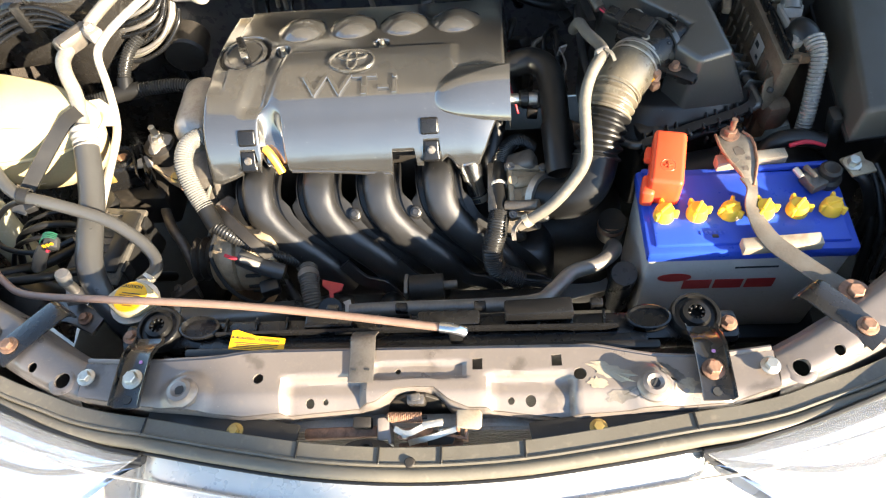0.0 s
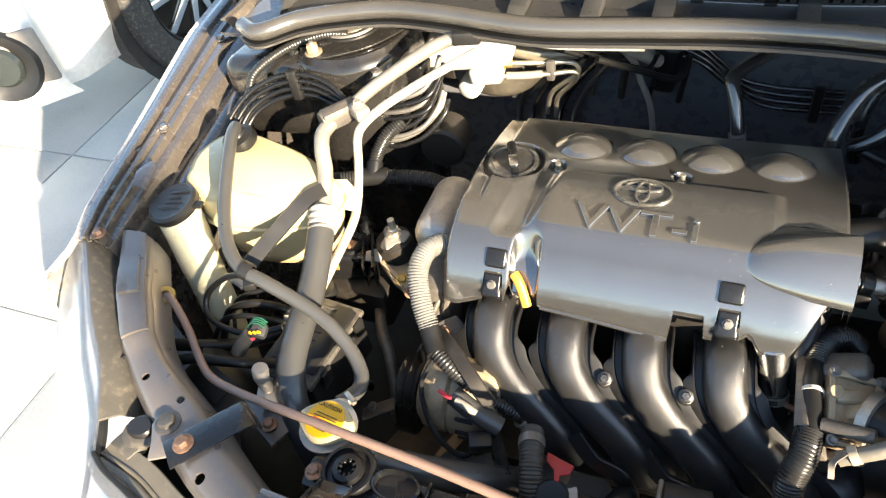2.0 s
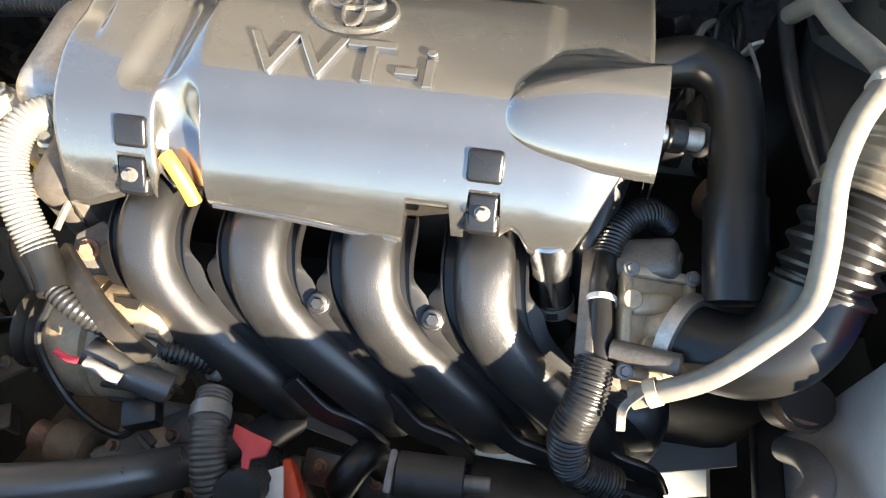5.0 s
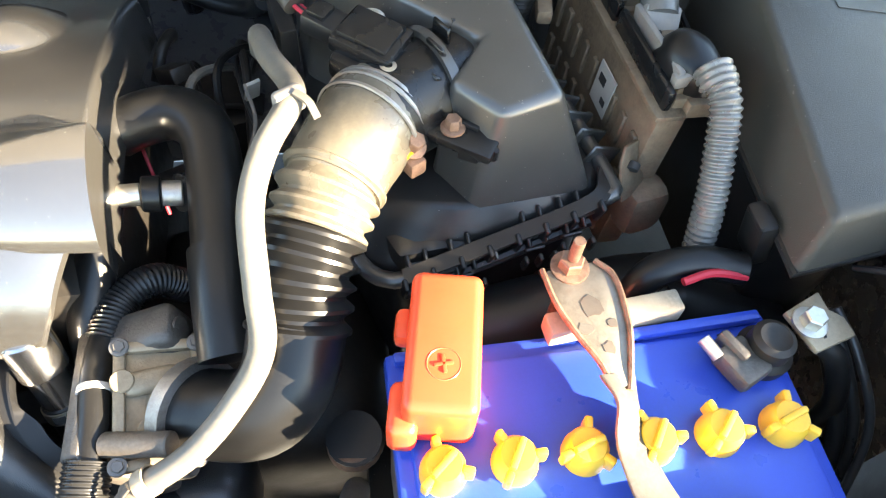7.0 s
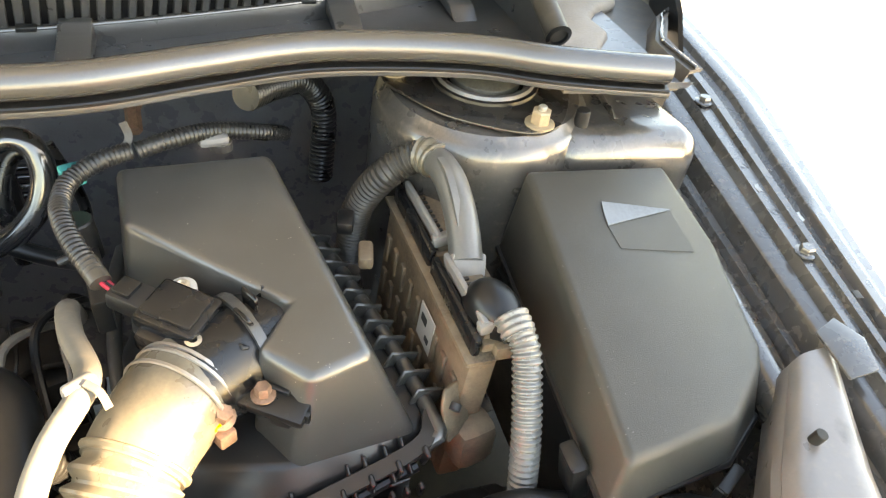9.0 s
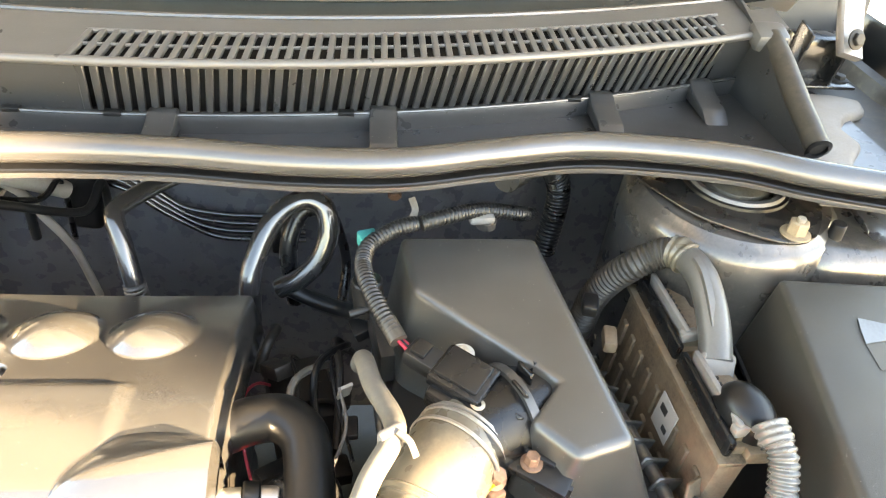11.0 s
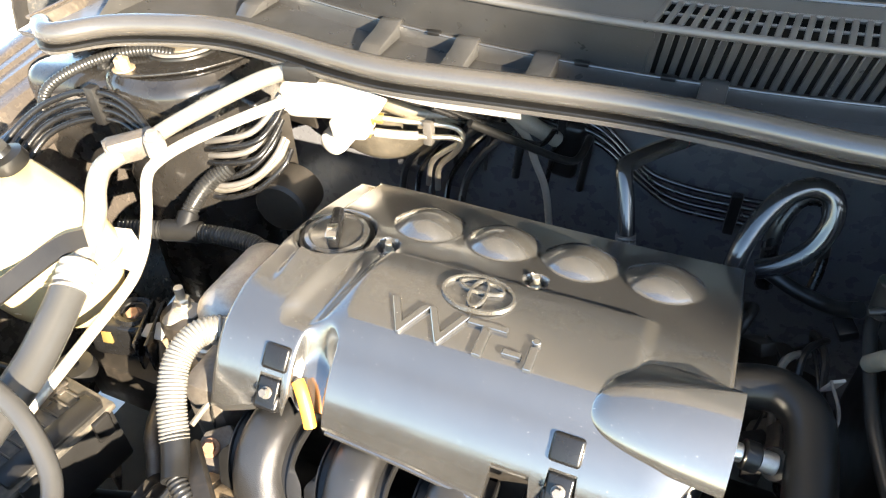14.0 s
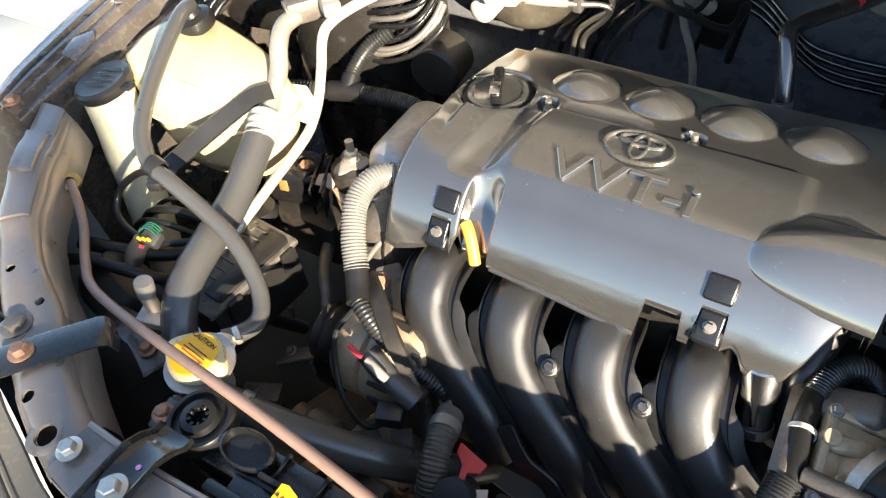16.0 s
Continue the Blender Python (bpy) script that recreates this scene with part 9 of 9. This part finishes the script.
damp = thing("shaft_damper", (-0.31, 0.187, 0.478), "dusty tan drum on a steel rod", "damper")
part("drum", lathe([(0, 0), (0.016, 0), (0.020, 0.004), (0.020, 0.034), (0.015, 0.039), (0.008, 0.040), (0.008, 0.046), (0, 0.046)], along((-0.333, 0.190, 0.498), (1, -0.1, 0)), 26), ECUMAT, damp)
part("rod", cyl((-0.292, 0.186, 0.498), (-0.205, 0.176, 0.494), 0.0062, seg=14), ALUTAN, damp)
part("rod_end", join(lathe([(0, -0.006), (0.010, -0.006), (0.010, 0.006), (0, 0.006)], along((-0.203, 0.176, 0.494), (0, 0.3, 1)), 18), hexbolt((-0.203, 0.176, 0.500), (0, 0.3, 1), 0.006, 0.005)), RUST, damp)
part("red_boot", cyl((-0.352, 0.193, 0.500), (-0.336, 0.191, 0.498), 0.013, 0.011, seg=18), RUST, damp, "rust-red boot")
solo("frame_rail", prism([(-0.05, -0.20), (0.02, -0.20), (0.035, 0.22), (-0.035, 0.22)], -0.03, 0.03, 0.008, Matrix.Translation((-0.36, 0.30, 0.34)) @ rot(4, 8, -22)), ECUMAT, "dusty steel frame rail low in the bay", "frame rail")

# ---- the white car that stands beside ----
wcar = thing("parked_car", (-2.6, 1.9, 0), "white car parked beside, with alloy wheels", "car")
rows = []
for y, top, w in ((1.19, 0.60, -1.97), (1.28, 0.72, -1.90), (1.42, 0.80, -1.87), (2.0, 0.92, -1.86), (2.8, 0.98, -1.86), (4.0, 1.0, -1.86)):
    rows.append([(w - 0.10, y, 0.2), (w - 0.02, y, 0.35), (w, y, 0.55), (w - 0.03, y, top - 0.1), (w - 0.12, y, top), (w - 0.6, y, top + 0.08), (w - 1.5, y, top + 0.06)])
part("side_body", sheet(rows), WHITECAR, wcar)
part("nose", sheet([[(-1.97 - 0.085 * i, 1.19 - 0.32 * (1 - math.exp(-0.35 * i)) + dy, z) for dy, z in ((0.03, 0.19), (0.0, 0.24), (-0.01, 0.4), (0.0, 0.52), (0.05, 0.62))] for i in range(16)]), WHITECAR, wcar)
part("arch", lathe([(0.32, 0.0), (0.365, 0.0), (0.365, 0.008), (0.32, 0.008)], along((-1.858, 1.715, 0.32), (1, 0, 0)), 40), GRIME, wcar)
wh = along((-1.835, 1.715, 0.325), (1, -0.05, 0)) @ Matrix.Scale(1.06, 4)
wheel = part("wheel", lathe([(0.19, -0.18), (0.29, -0.18), (0.31, -0.15), (0.31, -0.02), (0.29, 0.02), (0.22, 0.03), (0.205, 0.02), (0.20, -0.02), (0.19, -0.18)], wh, 48), TYRE, wcar, "black tyre")
rim = part("rim", lathe([(0.205, 0.015), (0.2, 0.022), (0.19, 0.01), (0.18, -0.06), (0.0, -0.06)], wh, 48), GRIME, wheel)
for k in range(10):
    a = 2 * math.pi * k / 10
    sp = rbox((0.115, 0, 0), (0.15, 0.03, 0.025), 0.008, (0, 6, 0))
    sp.transform(wh @ rot(0, 0, math.degrees(a)))
    part("spoke", sp, CHROME, wheel)
part("hub", lathe([(0, 0.02), (0.04, 0.018), (0.05, 0.0), (0.05, -0.05)], wh, 24), CHROME, wheel)
part("lamp_surround", rbox((-2.04, 1.075, 0.375), (0.27, 0.02, 0.17), 0.009, (0, 0, 33.5), 3), GREYPL, wcar, "grey plastic lamp surround")
part("fog_lamp", lathe([(0.0, 0.0), (0.06, 0.004), (0.085, 0.012), (0.10, 0.02), (0.11, 0.0)], along((-2.034, 1.066, 0.37), (0.55, -0.83, 0.12)), 30), PLASTIC, wcar, "round fog lamp in a grey surround")
part("fog_glass", lathe([(0, 0.028), (0.05, 0.024), (0.06, 0.012)], along((-2.036, 1.069, 0.37), (0.55, -0.83, 0.12)), 26), DARKGLASS, wcar)

# dark brackets, wires and plugs in the gap between the engine and the air cleaner
rng = random.Random(23)
for k in range(9):
    x, y, z = rng.uniform(0.13, 0.21), rng.uniform(0.47, 0.63), rng.uniform(0.58, 0.68)
    solo("linkage_bracket", rbox((x, y, z), (rng.uniform(0.015, 0.04), rng.uniform(0.012, 0.03), rng.uniform(0.006, 0.02)), 0.002, (rng.uniform(-30, 30), rng.uniform(-30, 30), rng.uniform(0, 90))), rng.choice((GRIME, PLASTIC, ALUDARK)), "oily gear linkage bracket on the gearbox", "bracket", "linkage brackets")
for k in range(6):
    x, y = 0.125 + 0.015 * k, 0.49 + rng.uniform(0, 0.1)
    solo("thin_wire", tube([(x, y - 0.05, 0.63), (x + rng.uniform(-0.02, 0.02), y, 0.67 + rng.uniform(-0.01, 0.02)), (x + rng.uniform(-0.02, 0.03), y + 0.05, 0.66), (x + 0.01, y + 0.09, 0.60)], rng.choice((0.0015, 0.0022, 0.0035)) if k else 0.0014, 8, 7), (WIRERED, RUBBER, PALEHOSE, RUBBER, GRIME, CONDUITB)[k], "thin wire beside the air cleaner", "wire", "thin wires")
# taped cables along the firewall behind the engine
for k in range(5):
    x = -0.30 + 0.045 * k
    solo("firewall_cable", tube([(x - 0.08, 0.70, 0.80 - 0.01 * k), (x - 0.03, 0.745, 0.765 - 0.012 * k), (x + 0.02, 0.79, 0.735 - 0.014 * k), (x + 0.03, 0.83, 0.69), (x + 0.02, 0.845, 0.60)], (0.004, 0.0028, 0.006, 0.0035, 0.005)[k], 10, 7), (RUBBER, HOSE, CONDUITB, GLOSSBLACK, RUBBER)[k], "black cable slanting across the firewall", "cable", "firewall cables")
solo("harness_clip", rbox((0.31, 0.642, 0.785), (0.024, 0.011, 0.009), 0.004, (0, 0, 8)), GREYPL, "pale harness clip behind the air cleaner", "clip")
solo("foil_tag", ribbon([(0.243, 0.628, 0.788), (0.25, 0.634, 0.797), (0.247, 0.642, 0.806)], 0.006, 0.001, (0, -1, 0.4)), ALUDARK, "crumpled silver foil tag on the harness", "tag")
solo("wiring_harness", tube([(0.255, 0.622, 0.793), (0.28, 0.63, 0.796), (0.31, 0.648, 0.79), (0.35, 0.665, 0.775), (0.37, 0.70, 0.75)], 0.0068, 12, 7, pitch=0.0036, wave=0.08), CONDUITB, "black ribbed harness behind the air cleaner", "wiring harness")
# wires by the washer neck and the battery
for k in range(3):
    solo("side_loom", tube([(-0.60 + 0.01 * k, 0.235 + 0.012 * k, 0.60), (-0.57, 0.245 + 0.015 * k, 0.645), (-0.535, 0.25 + 0.02 * k, 0.66), (-0.505, 0.262 + 0.02 * k, 0.645), (-0.485, 0.29 + 0.01 * k, 0.60)], (0.0035, 0.005, 0.0028)[k], 10, 7), RUBBER, "black wire loom beneath the washer neck", "wire loom")
for k in range(3):
    solo("battery_cable", tube([(0.54 + 0.008 * k, 0.30, 0.68), (0.545 + 0.01 * k, 0.27, 0.665), (0.55 + 0.012 * k, 0.235, 0.63), (0.545 + 0.01 * k, 0.20, 0.57)], (0.006, 0.004, 0.003)[k], 10, 6), (RUBBER, CONDUITB, HOSE)[k], "cable running down beside the battery", "cable", "battery cables")
